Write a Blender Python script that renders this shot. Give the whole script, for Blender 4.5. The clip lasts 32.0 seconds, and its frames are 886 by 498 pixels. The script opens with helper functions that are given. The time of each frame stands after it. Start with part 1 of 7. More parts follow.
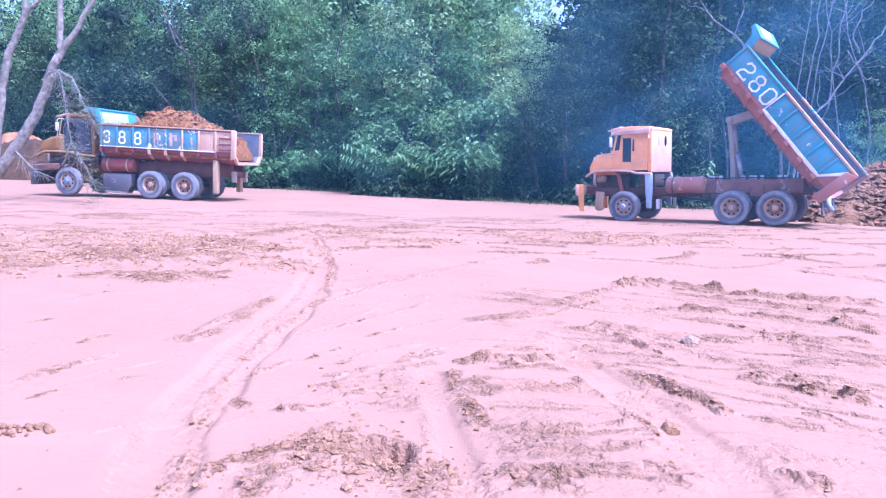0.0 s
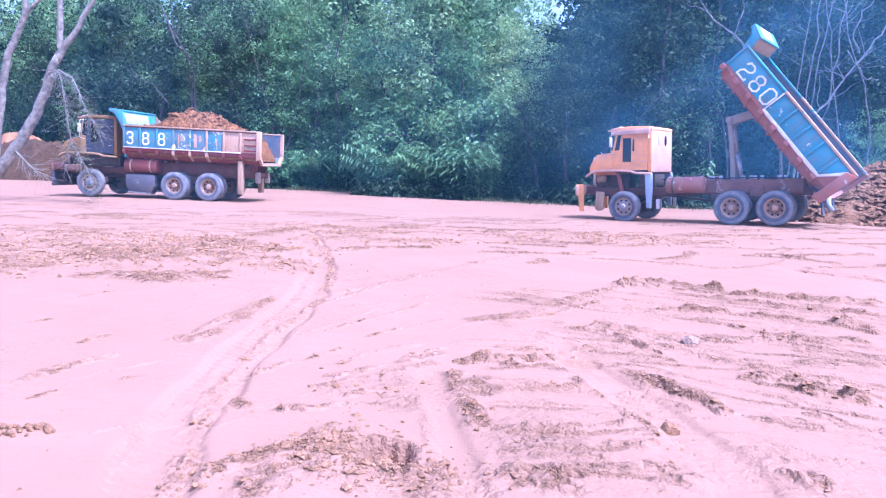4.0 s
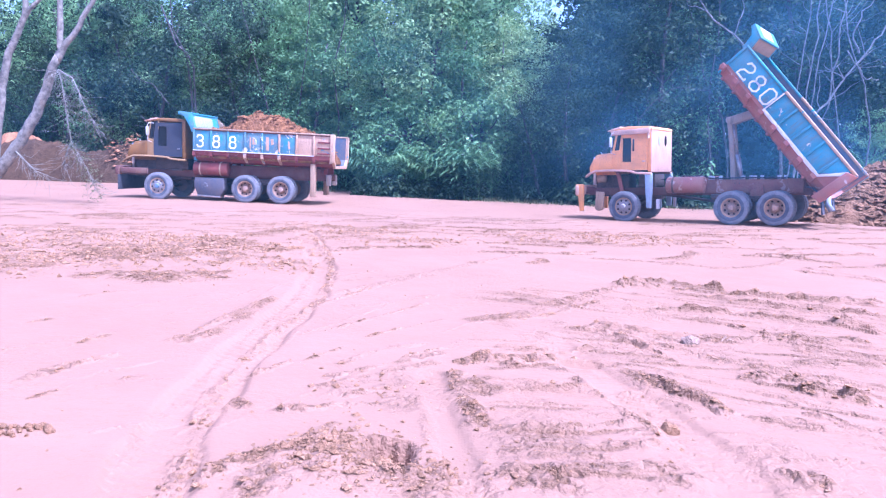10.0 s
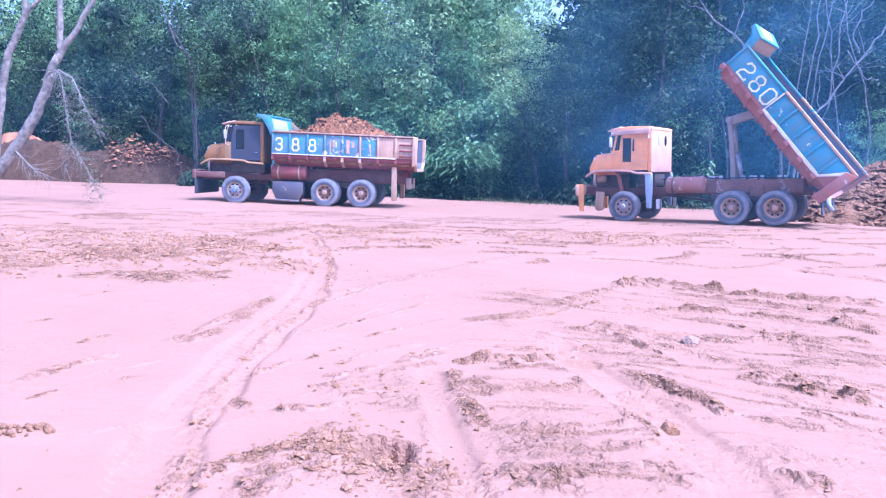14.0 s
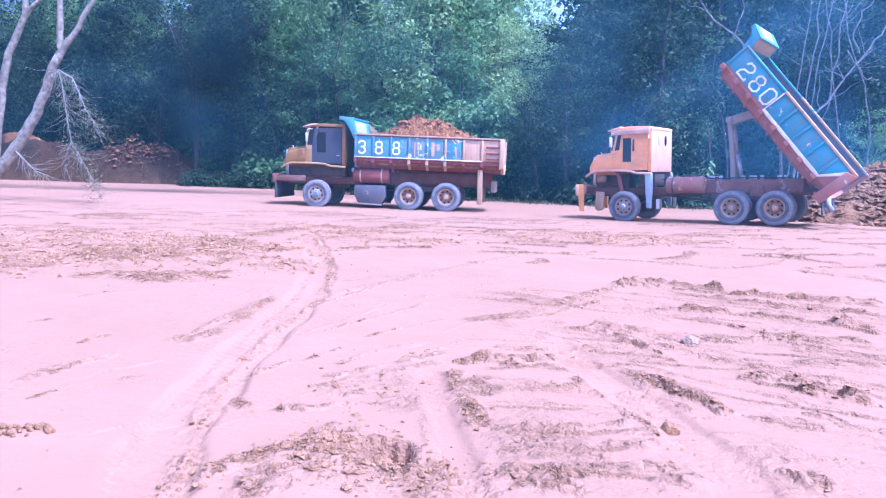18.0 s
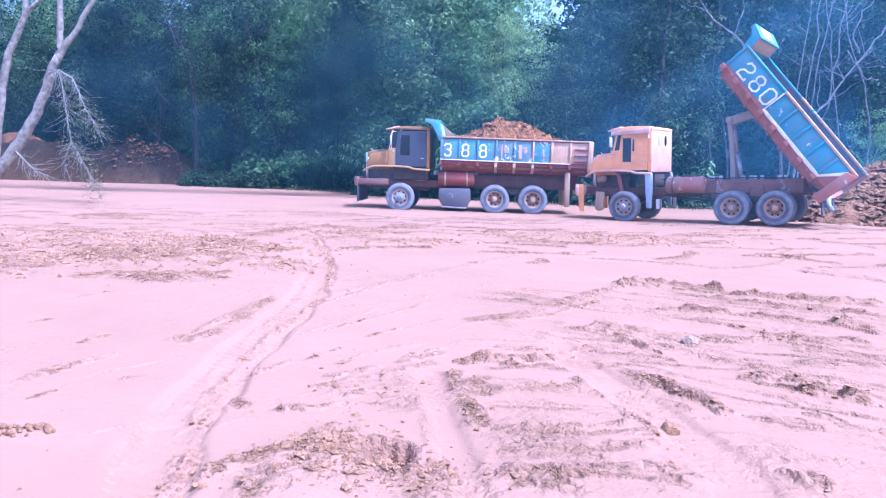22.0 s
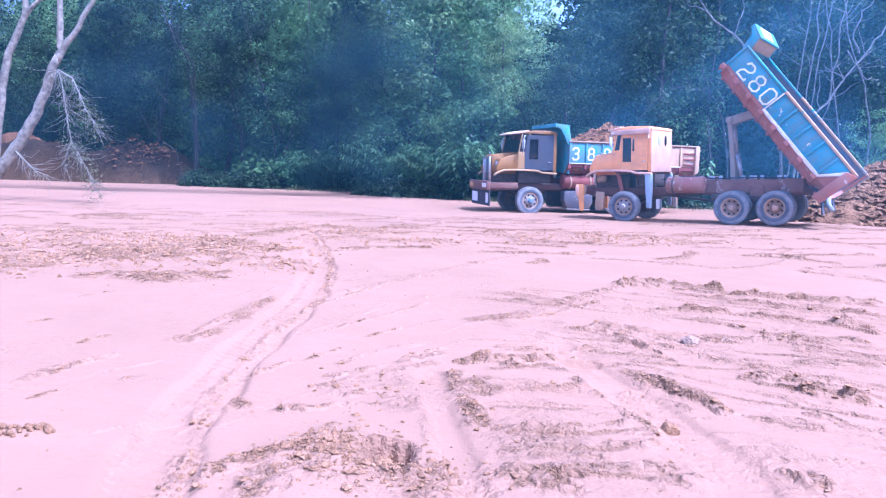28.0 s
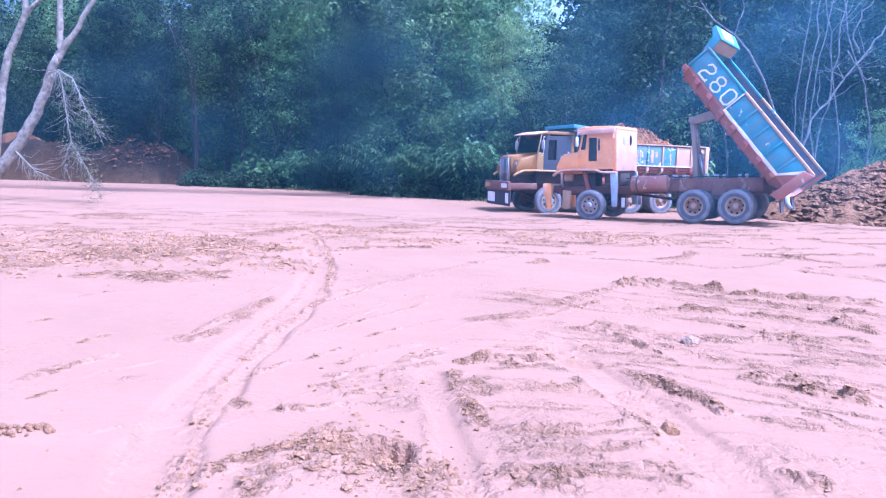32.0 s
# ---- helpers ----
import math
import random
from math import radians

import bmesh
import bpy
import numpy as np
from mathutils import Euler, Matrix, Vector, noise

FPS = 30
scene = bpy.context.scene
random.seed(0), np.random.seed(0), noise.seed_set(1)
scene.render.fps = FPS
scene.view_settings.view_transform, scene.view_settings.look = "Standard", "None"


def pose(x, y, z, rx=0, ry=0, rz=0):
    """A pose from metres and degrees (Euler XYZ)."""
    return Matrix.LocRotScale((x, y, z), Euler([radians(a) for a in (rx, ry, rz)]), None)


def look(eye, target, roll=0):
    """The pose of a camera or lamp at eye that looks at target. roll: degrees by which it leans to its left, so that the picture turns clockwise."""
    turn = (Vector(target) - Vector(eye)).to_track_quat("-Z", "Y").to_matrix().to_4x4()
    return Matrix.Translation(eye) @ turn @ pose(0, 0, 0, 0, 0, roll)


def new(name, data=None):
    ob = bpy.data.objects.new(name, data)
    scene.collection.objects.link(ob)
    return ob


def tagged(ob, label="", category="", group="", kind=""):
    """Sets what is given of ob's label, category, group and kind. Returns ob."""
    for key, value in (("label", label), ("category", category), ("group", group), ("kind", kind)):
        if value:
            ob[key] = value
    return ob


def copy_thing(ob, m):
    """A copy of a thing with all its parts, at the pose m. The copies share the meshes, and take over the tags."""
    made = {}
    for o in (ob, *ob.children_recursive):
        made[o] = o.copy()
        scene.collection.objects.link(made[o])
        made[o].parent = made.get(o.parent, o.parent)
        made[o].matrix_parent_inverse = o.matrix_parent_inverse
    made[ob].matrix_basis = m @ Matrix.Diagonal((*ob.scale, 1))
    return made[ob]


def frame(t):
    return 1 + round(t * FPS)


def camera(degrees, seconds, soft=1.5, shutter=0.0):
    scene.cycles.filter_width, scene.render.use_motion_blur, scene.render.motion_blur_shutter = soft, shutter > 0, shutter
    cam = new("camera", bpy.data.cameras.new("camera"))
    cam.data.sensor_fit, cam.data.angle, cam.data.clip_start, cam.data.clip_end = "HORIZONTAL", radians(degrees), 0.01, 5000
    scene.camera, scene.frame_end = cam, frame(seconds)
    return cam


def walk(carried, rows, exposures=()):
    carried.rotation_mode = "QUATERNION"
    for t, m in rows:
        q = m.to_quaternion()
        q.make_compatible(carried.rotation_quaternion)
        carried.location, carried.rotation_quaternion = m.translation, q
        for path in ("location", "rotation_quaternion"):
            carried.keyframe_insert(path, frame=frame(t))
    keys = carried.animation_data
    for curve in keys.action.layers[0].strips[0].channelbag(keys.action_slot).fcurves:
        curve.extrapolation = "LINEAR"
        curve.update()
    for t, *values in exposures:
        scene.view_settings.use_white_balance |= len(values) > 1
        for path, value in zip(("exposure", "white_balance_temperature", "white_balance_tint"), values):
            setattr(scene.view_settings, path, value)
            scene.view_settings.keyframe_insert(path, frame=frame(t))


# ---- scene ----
# One clearing of pale trampled soil before a forest edge; two tipper trucks. Camera stands still.
cam = camera(63.28, 32.0, soft=1.15)
EYE = (0.0, 0.0, 1.649)
CAM_POSE = pose(*EYE) @ pose(0, 0, 0, 90 - 6.627, 0, 0) @ pose(0, 0, 0, 0, 0, 1.5)
walk(cam, [(0.0, CAM_POSE), (32.0, CAM_POSE)],
     exposures=[(0.0, 1.78, 4500, 42), (6.0, 1.78, 4500, 42), (14.0, 1.77, 4440, 41), (20.0, 1.77, 4370, 37), (25.0, 1.77, 4350, 36), (32.0, 1.76, 4350, 36)])

# ---- light ----
SUN_AZ, SUN_EL = 125.0, 60.0      # azimuth from +y towards +x, elevation
world = bpy.data.worlds.new("world")
scene.world = world
world.use_nodes = True
wn = world.node_tree.nodes
sky = wn.new("ShaderNodeTexSky")
sky.sky_type = "NISHITA"
sky.sun_disc = False
sky.sun_elevation = radians(SUN_EL)
sky.sun_rotation = radians(SUN_AZ)
sky.dust_density = 4.0
wn["Background"].inputs[1].default_value = 0.15
world.node_tree.links.new(sky.outputs[0], wn["Background"].inputs[0])
sun_data = bpy.data.lights.new("sun", "SUN")
sun_data.energy, sun_data.angle, sun_data.color = 2.45, radians(0.6), (1.0, 0.95, 0.88)
sun = new("sun", sun_data)
SUN_DIR = Vector((math.sin(radians(SUN_AZ)) * math.cos(radians(SUN_EL)), math.cos(radians(SUN_AZ)) * math.cos(radians(SUN_EL)), math.sin(radians(SUN_EL))))
sun.matrix_world = look(Vector((0, 20, 0)) + SUN_DIR * 80, (0, 20, 0))


# ---- materials ----
class Nodes:
    """A small helper to wire a procedural material."""

    def __init__(self, name):
        self.m = bpy.data.materials.new(name)
        self.m.use_nodes = True
        self.t = self.m.node_tree
        self.b = self.t.nodes["Principled BSDF"]
        self.co = self.t.nodes.new("ShaderNodeTexCoord").outputs["Object"]

    def node(self, kind, **sets):
        n = self.t.nodes.new(kind)
        for k, v in sets.items():
            sock = n.inputs[k.replace("_", " ")]
            if hasattr(v, "is_linked"):
                self.t.links.new(v, sock)
            else:
                sock.default_value = v
        return n

    def noise(self, scale, detail=4.0, rough=0.6, vec=None, distort=0.0):
        n = self.node("ShaderNodeTexNoise", Scale=scale, Detail=detail, Roughness=rough, Distortion=distort)
        self.t.links.new(vec or self.co, n.inputs["Vector"])
        return n.outputs["Fac"]

    def ramp(self, fac, lo, hi, a=(0, 0, 0, 1), b=(1, 1, 1, 1)):
        n = self.t.nodes.new("ShaderNodeValToRGB")
        n.color_ramp.elements[0].position, n.color_ramp.elements[1].position = lo, hi
        n.color_ramp.elements[0].color, n.color_ramp.elements[1].color = a, b
        self.t.links.new(fac, n.inputs[0])
        return n.outputs[0]

    def mix(self, fac, a, b, mode="MIX"):
        n = self.t.nodes.new("ShaderNodeMix")
        n.data_type, n.blend_type = "RGBA", mode
        for sock, v in ((n.inputs[0], fac), (n.inputs[6], a), (n.inputs[7], b)):
            if hasattr(v, "is_linked"):
                self.t.links.new(v, sock)
            else:
                sock.default_value = v if not isinstance(v, tuple) or len(v) == 4 else (*v, 1)
        return n.outputs[2]

    def math(self, op, a, b=0.0):
        n = self.t.nodes.new("ShaderNodeMath")
        n.operation = op
        for sock, v in ((n.inputs[0], a), (n.inputs[1], b)):
            if hasattr(v, "is_linked"):
                self.t.links.new(v, sock)
            else:
                sock.default_value = v
        return n.outputs[0]

    def bump(self, height, strength=0.3, dist=0.02):
        n = self.node("ShaderNodeBump", Strength=strength, Distance=dist, Height=height)
        self.t.links.new(n.outputs[0], self.b.inputs["Normal"])

    def color(self, c):
        if hasattr(c, "is_linked"):
            self.t.links.new(c, self.b.inputs["Base Color"])
        else:
            self.b.inputs["Base Color"].default_value = (*c, 1)

    def rough(self, v):
        if hasattr(v, "is_linked"):
            self.t.links.new(v, self.b.inputs["Roughness"])
        else:
            self.b.inputs["Roughness"].default_value = v


DUST = (0.42, 0.265, 0.15)


def paint(name, col, dust=0.45, chips=None, chip_amount=0.0, gloss=0.45, stain=(0.10, 0.07, 0.05)):
    """Worn vehicle paint: dust film, darker stains, chips that bare another colour."""
    k = Nodes(name)
    big = k.noise(2.2, 5, 0.62)
    fine = k.noise(26, 5, 0.7)
    streak_map = k.node("ShaderNodeMapping")
    k.t.links.new(k.co, streak_map.inputs["Vector"])
    streak_map.inputs["Scale"].default_value = (9.0, 9.0, 0.9)
    streak = k.noise(1.6, 4, 0.65, streak_map.outputs[0])
    c = k.mix(k.ramp(big, 0.38, 0.72), (*col, 1), (*[v * 0.72 for v in col], 1))
    c = k.mix(k.math("MULTIPLY", k.ramp(streak, 0.5, 0.78), 0.55), c, (*stain, 1))
    dusty = k.math("MULTIPLY", k.ramp(k.math("ADD", k.math("MULTIPLY", big, 0.6), k.math("MULTIPLY", fine, 0.4)), 0.36, 0.66), dust)
    c = k.mix(dusty, c, (*DUST, 1))
    if chips:
        chip = k.noise(3.1, 6, 0.7, None, 0.8)
        lo = 0.68 - 0.2 * chip_amount
        c = k.mix(k.ramp(chip, lo, lo + 0.03), c, (*chips, 1))
    k.color(c)
    k.rough(k.math("ADD", k.math("MULTIPLY", fine, 0.35), gloss))
    k.bump(k.math("ADD", fine, k.math("MULTIPLY", big, 1.6)), 0.22, 0.012)
    return k.m


def simple(name, col, var=0.35, scale=6.0, rough=0.85, metal=0.0, bump=0.3, dust=0.0):
    k = Nodes(name)
    big, fine = k.noise(scale, 5, 0.6), k.noise(scale * 9, 4, 0.7)
    c = k.mix(k.ramp(big, 0.35, 0.68), (*[v * (1 - var) for v in col], 1), (*[min(1, v * (1 + var * 0.7)) for v in col], 1))
    c = k.mix(k.math("MULTIPLY", k.ramp(fine, 0.4, 0.75), dust), c, (*DUST, 1))
    k.color(c)
    k.rough(rough)
    k.b.inputs["Metallic"].default_value = metal
    k.bump(k.math("ADD", fine, big), bump, 0.015)
    return k.m


def leaf(name, a, b, shine=0.60, through_light=0.40):
    """Leaf: colour by island, some light coming through."""
    k = Nodes(name)
    rnd = k.t.nodes.new("ShaderNodeNewGeometry").outputs["Random Per Island"]
    own = k.t.nodes.new("ShaderNodeObjectInfo").outputs["Random"]
    c = k.mix(k.math("ADD", k.math("MULTIPLY", rnd, 0.6), 0.2), (*a, 1), (*b, 1))
    c = k.mix(k.math("MULTIPLY", k.ramp(k.noise(0.55, 3, 0.5), 0.35, 0.7), 0.5), c, (*[v * 0.6 for v in a], 1))
    c = k.mix(k.math("MULTIPLY", own, 0.45), c, (b[0] * 1.2, b[1] * 1.0, b[2] * 0.8, 1))
    k.color(c)
    k.rough(shine)
    k.b.inputs["Specular IOR Level"].default_value = 0.3
    tr = k.node("ShaderNodeBsdfTranslucent")
    k.t.links.new(c, tr.inputs["Color"])
    mx = k.node("ShaderNodeMixShader", Fac=through_light)
    k.t.links.new(k.b.outputs[0], mx.inputs[1])
    k.t.links.new(tr.outputs[0], mx.inputs[2])
    k.t.links.new(mx.outputs[0], k.t.nodes["Material Output"].inputs["Surface"])
    return k.m


def soil(name, dry, dark, attr=None, scale=1.0):
    """Loose or trampled soil; attr: a mesh attribute that tells churned soil, and soil darkened for shade, from the dry
    crust.
    """
    k = Nodes(name)
    big, mid, fine = k.noise(0.35 * scale, 5, 0.6), k.noise(3.5 * scale, 6, 0.65), k.noise(38 * scale, 5, 0.75)
    c = k.mix(k.ramp(big, 0.35, 0.68), (*dry, 1), (*[v * (0.88 if attr else 0.93) for v in dry], 1))
    c = k.mix(k.math("MULTIPLY", k.ramp(mid, 0.5, 0.75), 0.12 if attr else 0.35), c, (*[0.5 * (p + q) for p, q in zip(dry, dark)], 1))
    if attr:
        at = k.t.nodes.new("ShaderNodeAttribute")
        at.attribute_name = attr
        f = k.math("MULTIPLY", at.outputs["Fac"], k.math("ADD", k.math("MULTIPLY", mid, 0.9), 0.45))
        c = k.mix(k.ramp(f, 0.12, 0.85), c, (*dark, 1))
    else:
        c = k.mix(k.ramp(k.noise(1.1 * scale, 6, 0.7, None, 0.6), 0.42, 0.66), c, (*dark, 1))
    if attr:
        # hair-fine cracks and scraped edges in the crust
        lie = k.node("ShaderNodeMapping")
        k.t.links.new(k.co, lie.inputs["Vector"])
        lie.inputs["Rotation"].default_value = (0, 0, 0.18)
        lie.inputs["Scale"].default_value = (0.9, 4.5, 1.0)
        crack = k.math("ABSOLUTE", k.math("SUBTRACT", k.noise(1.7, 6, 0.68, lie.outputs[0], 0.3), 0.5))
        where = k.ramp(k.noise(0.55, 4, 0.6), 0.44, 0.60)
        c = k.mix(k.math("MULTIPLY", k.ramp(crack, 0.0, 0.007, (1, 1, 1, 1), (0, 0, 0, 1)), k.math("MULTIPLY", where, k.ramp(at.outputs["Fac"], 0.05, 0.25, (0.7, 0.7, 0.7, 1), (0.1, 0.1, 0.1, 1)))), c, (*dark, 1))
        # crumbs where the soil is broken
        crumb = k.math("MULTIPLY", k.ramp(k.noise(34, 5, 0.7, None, 0.4), 0.50, 0.58), k.ramp(at.outputs["Fac"], 0.08, 0.5))
        c = k.mix(k.math("MULTIPLY", crumb, 0.55), c, (*[v * 0.8 for v in dark], 1))
    c = k.mix(k.math("MULTIPLY", k.ramp(fine, 0.58, 0.74), 0.22), c, (*[v * 0.55 for v in dry], 1))
    k.rough(0.95)
    k.b.inputs["Specular IOR Level"].default_value = 0.15
    # broken clods: sharp-edged cells at two sizes
    cell_a = k.node("ShaderNodeTexVoronoi", Scale=(15 if attr else 7) * min(scale, 1.5))
    cell_b = k.node("ShaderNodeTexVoronoi", Scale=(42 if attr else 18) * min(scale, 1.5))
    wav = k.node("ShaderNodeVectorMath")
    wav.operation = "MULTIPLY_ADD"
    warp = k.node("ShaderNodeTexNoise", Scale=9.0 * scale, Detail=3.0)
    k.t.links.new(k.co, warp.inputs["Vector"])
    k.t.links.new(warp.outputs["Color"], wav.inputs[0])
    wav.inputs[1].default_value = (0.06, 0.06, 0.06)
    k.t.links.new(k.co, wav.inputs[2])
    for cell in (cell_a, cell_b):
        k.t.links.new(wav.outputs[0], cell.inputs["Vector"])
    tone = k.math("ADD", k.math("MULTIPLY", cell_a.outputs["Color"], 0.5), k.math("MULTIPLY", cell_b.outputs["Color"], 0.5))
    gate = k.ramp(at.outputs["Fac"], 0.10, 0.45) if attr else 1.0
    c = k.mix(k.math("MULTIPLY", gate, 0.75), c, k.ramp(tone, 0.2, 0.8, (0.62, 0.60, 0.57, 1), (1.22, 1.22, 1.22, 1)), "MULTIPLY")
    k.color(c)
    rel = k.math("ADD", fine, k.math("MULTIPLY", mid, 1.0 if attr else 2.5))
    rel = k.math("SUBTRACT", rel, k.math("ADD", k.math("MULTIPLY", cell_a.outputs["Distance"], 1.6), k.math("MULTIPLY", cell_b.outputs["Distance"], 1.0)))
    if attr:
        rel = k.math("MULTIPLY", rel, k.math("ADD", k.math("MULTIPLY", at.outputs["Fac"], 2.3), 0.05))
    k.bump(rel, 0.92 if attr else 0.75, 0.034)
    return k.m


M_GROUND = soil("trampled_soil", (0.260, 0.148, 0.087), (0.200, 0.110, 0.048), "churn")
M_CLOD = soil("loose_clods", (0.38, 0.212, 0.108), (0.31, 0.172, 0.084), None, 3.0)
# clay darkened to stand for the tree shade on the mounds
M_CLAY_SHADE = soil("shaded_clay", (0.092, 0.053, 0.026), (0.054, 0.032, 0.016), None, 2.0)
M_PILE = soil("dumped_soil", (0.25, 0.135, 0.064), (0.14, 0.074, 0.036), None, 2.0)
M_LOAD = soil("load_soil", (0.27, 0.122, 0.042), (0.125, 0.054, 0.019), None, 2.5)
# the clay again, coloured bright as if the sun lay on it
M_CLAY_SUN = soil("sunlit_clay", (0.40, 0.19, 0.085), (0.27, 0.125, 0.055), None, 2.0)
M_ROCK = soil("grey_stone", (0.44, 0.295, 0.20), (0.34, 0.23, 0.155), None, 3.0)
M_BLUE = paint("blue_paint", (0.024, 0.27, 0.325), 0.26, (0.62, 0.55, 0.45), 0.12)
M_BLUE_OLD = paint("dull_blue_paint", (0.028, 0.215, 0.26), 0.28, (0.55, 0.50, 0.42), 0.18)
M_BLUE_WORN = paint("worn_blue_paint", (0.028, 0.205, 0.25), 0.32, (0.62, 0.54, 0.45), 0.62)
M_BLUE_IN = paint("dull_blue_inside", (0.04, 0.09, 0.14), 0.35, (0.25, 0.20, 0.17), 0.2, 0.6)
M_RED = paint("dark_red_paint", (0.19, 0.026, 0.020), 0.14, (0.35, 0.25, 0.2), 0.15, 0.6)
M_RED_PINK = paint("faded_red_paint", (0.34, 0.105, 0.075), 0.42, (0.5, 0.36, 0.28), 0.2, 0.6)
M_ORANGE = paint("orange_paint", (0.80, 0.33, 0.085), 0.25, None, 0, 0.38, (0.45, 0.22, 0.10))
# dusty trim paint, pale enough to carry the sunlight on the cab back
M_ORANGE_DUST_LIT = paint("dusty_sunlit_orange_paint", (0.62, 0.37, 0.245), 0.35, None, 0, 0.5, (0.5, 0.3, 0.2))
M_YELLOW = paint("ochre_yellow_paint", (0.23, 0.100, 0.008), 0.10, None, 0, 0.42)
M_YELLOW_TRIM = paint("pale_yellow_trim", (0.35, 0.21, 0.065), 0.30)
M_DOOR = paint("dark_grey_door_paint", (0.024, 0.033, 0.048), 0.06, None, 0, 0.62, (0.018, 0.022, 0.03))
M_WHITE = paint("white_paint", (0.76, 0.72, 0.68), 0.35, None, 0, 0.5, (0.40, 0.30, 0.24))
M_WORN_PALE = paint("worn_pale_paint", (0.50, 0.31, 0.17), 0.30, (0.03, 0.24, 0.34), 0.45, 0.6)
M_HOIST = paint("dusty_hoist_steel", (0.30, 0.26, 0.20), 0.40, None, 0, 0.7)
M_NUMBER = paint("white_number_paint", (0.84, 0.82, 0.80), 0.10, None, 0, 0.5, (0.6, 0.5, 0.45))
M_CHASSIS = paint("chassis_dark_red", (0.105, 0.034, 0.028), 0.28, None, 0, 0.7)
M_GREASE = simple("greasy_steel", (0.06, 0.045, 0.04), 0.4, 7, 0.55, 0.4, 0.3, 0.35)
M_STEEL = simple("bare_steel", (0.42, 0.40, 0.38), 0.25, 8, 0.4, 0.8, 0.15, 0.3)
M_CHROME = simple("dull_chrome", (0.55, 0.55, 0.55), 0.15, 10, 0.28, 0.9, 0.05, 0.25)
M_TYRE = simple("dusty_rubber", (0.155, 0.165, 0.17), 0.3, 5, 0.9, 0.0, 0.25, 0.25)
M_SIDEWALL = simple("dark_rubber_sidewall", (0.075, 0.090, 0.108), 0.3, 5, 0.85, 0.0, 0.2, 0.12)
M_RUBBER = simple("black_rubber_flap", (0.030, 0.037, 0.048), 0.3, 6, 0.85, 0.0, 0.3, 0.12)
M_BOX = paint("dusty_blue_grey_box", (0.045, 0.060, 0.085), 0.22, (0.25, 0.24, 0.24), 0.2, 0.5)
M_TANK = paint("worn_red_tank", (0.26, 0.085, 0.066), 0.40, (0.46, 0.34, 0.26), 0.55, 0.55)
M_RIM = paint("rusty_tan_rim", (0.31, 0.20, 0.13), 0.4, None, 0, 0.6)
M_RIM_GREY = paint("grey_rim", (0.25, 0.245, 0.24), 0.40, None, 0, 0.5)
M_HUB = paint("blue_hub", (0.07, 0.17, 0.26), 0.4, None, 0, 0.5)
M_CAB_IN = simple("dark_cab_lining", (0.03, 0.028, 0.027), 0.3, 5, 0.9)
M_PALE_BLUE = paint("pale_blue_flap", (0.33, 0.44, 0.50), 0.35, None, 0, 0.6)
M_HEADBOARD = paint("dull_pale_headboard", (0.34, 0.40, 0.42), 0.25, None, 0, 0.6)
M_RED_DIRTY = paint("dirty_red_paint", (0.17, 0.062, 0.05), 0.45, (0.30, 0.20, 0.15), 0.35, 0.7)
M_FLAP_TAN = paint("pale_tan_board", (0.36, 0.235, 0.13), 0.4, None, 0, 0.7)
M_BARK = simple("grey_brown_bark", (0.075, 0.065, 0.055), 0.4, 7, 0.95, 0, 0.8)
M_BARK_PALE = simple("pale_dry_bark", (0.205, 0.18, 0.13), 0.5, 6, 0.9, 0, 0.6)
M_BARK_GREY = simple("grey_dry_bark", (0.14, 0.14, 0.125), 0.35, 6, 0.9, 0, 0.6)
M_TWIG = simple("dry_twig", (0.23, 0.215, 0.165), 0.35, 9, 0.95)
M_LEAF = leaf("broad_leaf", (0.070, 0.172, 0.062), (0.205, 0.37, 0.126))
M_LEAF_B = leaf("small_leaf", (0.110, 0.245, 0.098), (0.295, 0.475, 0.185))
# leaf green darkened to stand for shade in the forest
M_LEAF_SHADE = leaf("shade_dark_leaf", (0.018, 0.042, 0.016), (0.048, 0.092, 0.032), 0.62, 0.3)
# leaf green lightened to stand for sun on a few crowns
M_LEAF_SUNLIT = leaf("sunlit_leaf", (0.12, 0.25, 0.09), (0.33, 0.50, 0.19))
M_BIGLEAF = leaf("glossy_big_leaf", (0.060, 0.150, 0.060), (0.22, 0.40, 0.17), 0.16, 0.25)
M_GRASS = leaf("grass_blade", (0.08, 0.11, 0.045), (0.17, 0.18, 0.08), 0.5, 0.3)

k = Nodes("dark_window_glass")
k.color((0.012, 0.014, 0.016))
k.rough(0.08)
k.b.inputs["Specular IOR Level"].default_value = 0.5
M_GLASS = k.m
# for the thin smoke, and for the veil that stands for glare
k = Nodes("thin_smoke_veil")
dens = k.t.nodes.new("ShaderNodeAttribute")
dens.attribute_name = "sheet_density"
dif = k.node("ShaderNodeBsdfDiffuse")
dif.inputs["Color"].default_value = (0.18, 0.45, 0.62, 1)
up = k.t.nodes.new("ShaderNodeCombineXYZ")      # smoke scatters alike whichever way a billow faces
up.inputs[0].default_value, up.inputs[1].default_value, up.inputs[2].default_value = 0.2, -0.5, 0.84
k.t.links.new(up.outputs[0], dif.inputs["Normal"])
clear = k.node("ShaderNodeBsdfTransparent")
fac = k.math("MULTIPLY", dens.outputs["Fac"], k.ramp(k.noise(0.35, 4, 0.5, None, 0.3), 0.10, 0.85))
mx = k.node("ShaderNodeMixShader", Fac=fac)
k.t.links.new(clear.outputs[0], mx.inputs[1])
k.t.links.new(dif.outputs[0], mx.inputs[2])
k.t.links.new(mx.outputs[0], k.t.nodes["Material Output"].inputs["Surface"])
M_SMOKE_VEIL = k.m
# near-black see-through material, made to darken what lies behind it
k = Nodes("dim_sheet")
dens = k.t.nodes.new("ShaderNodeAttribute")
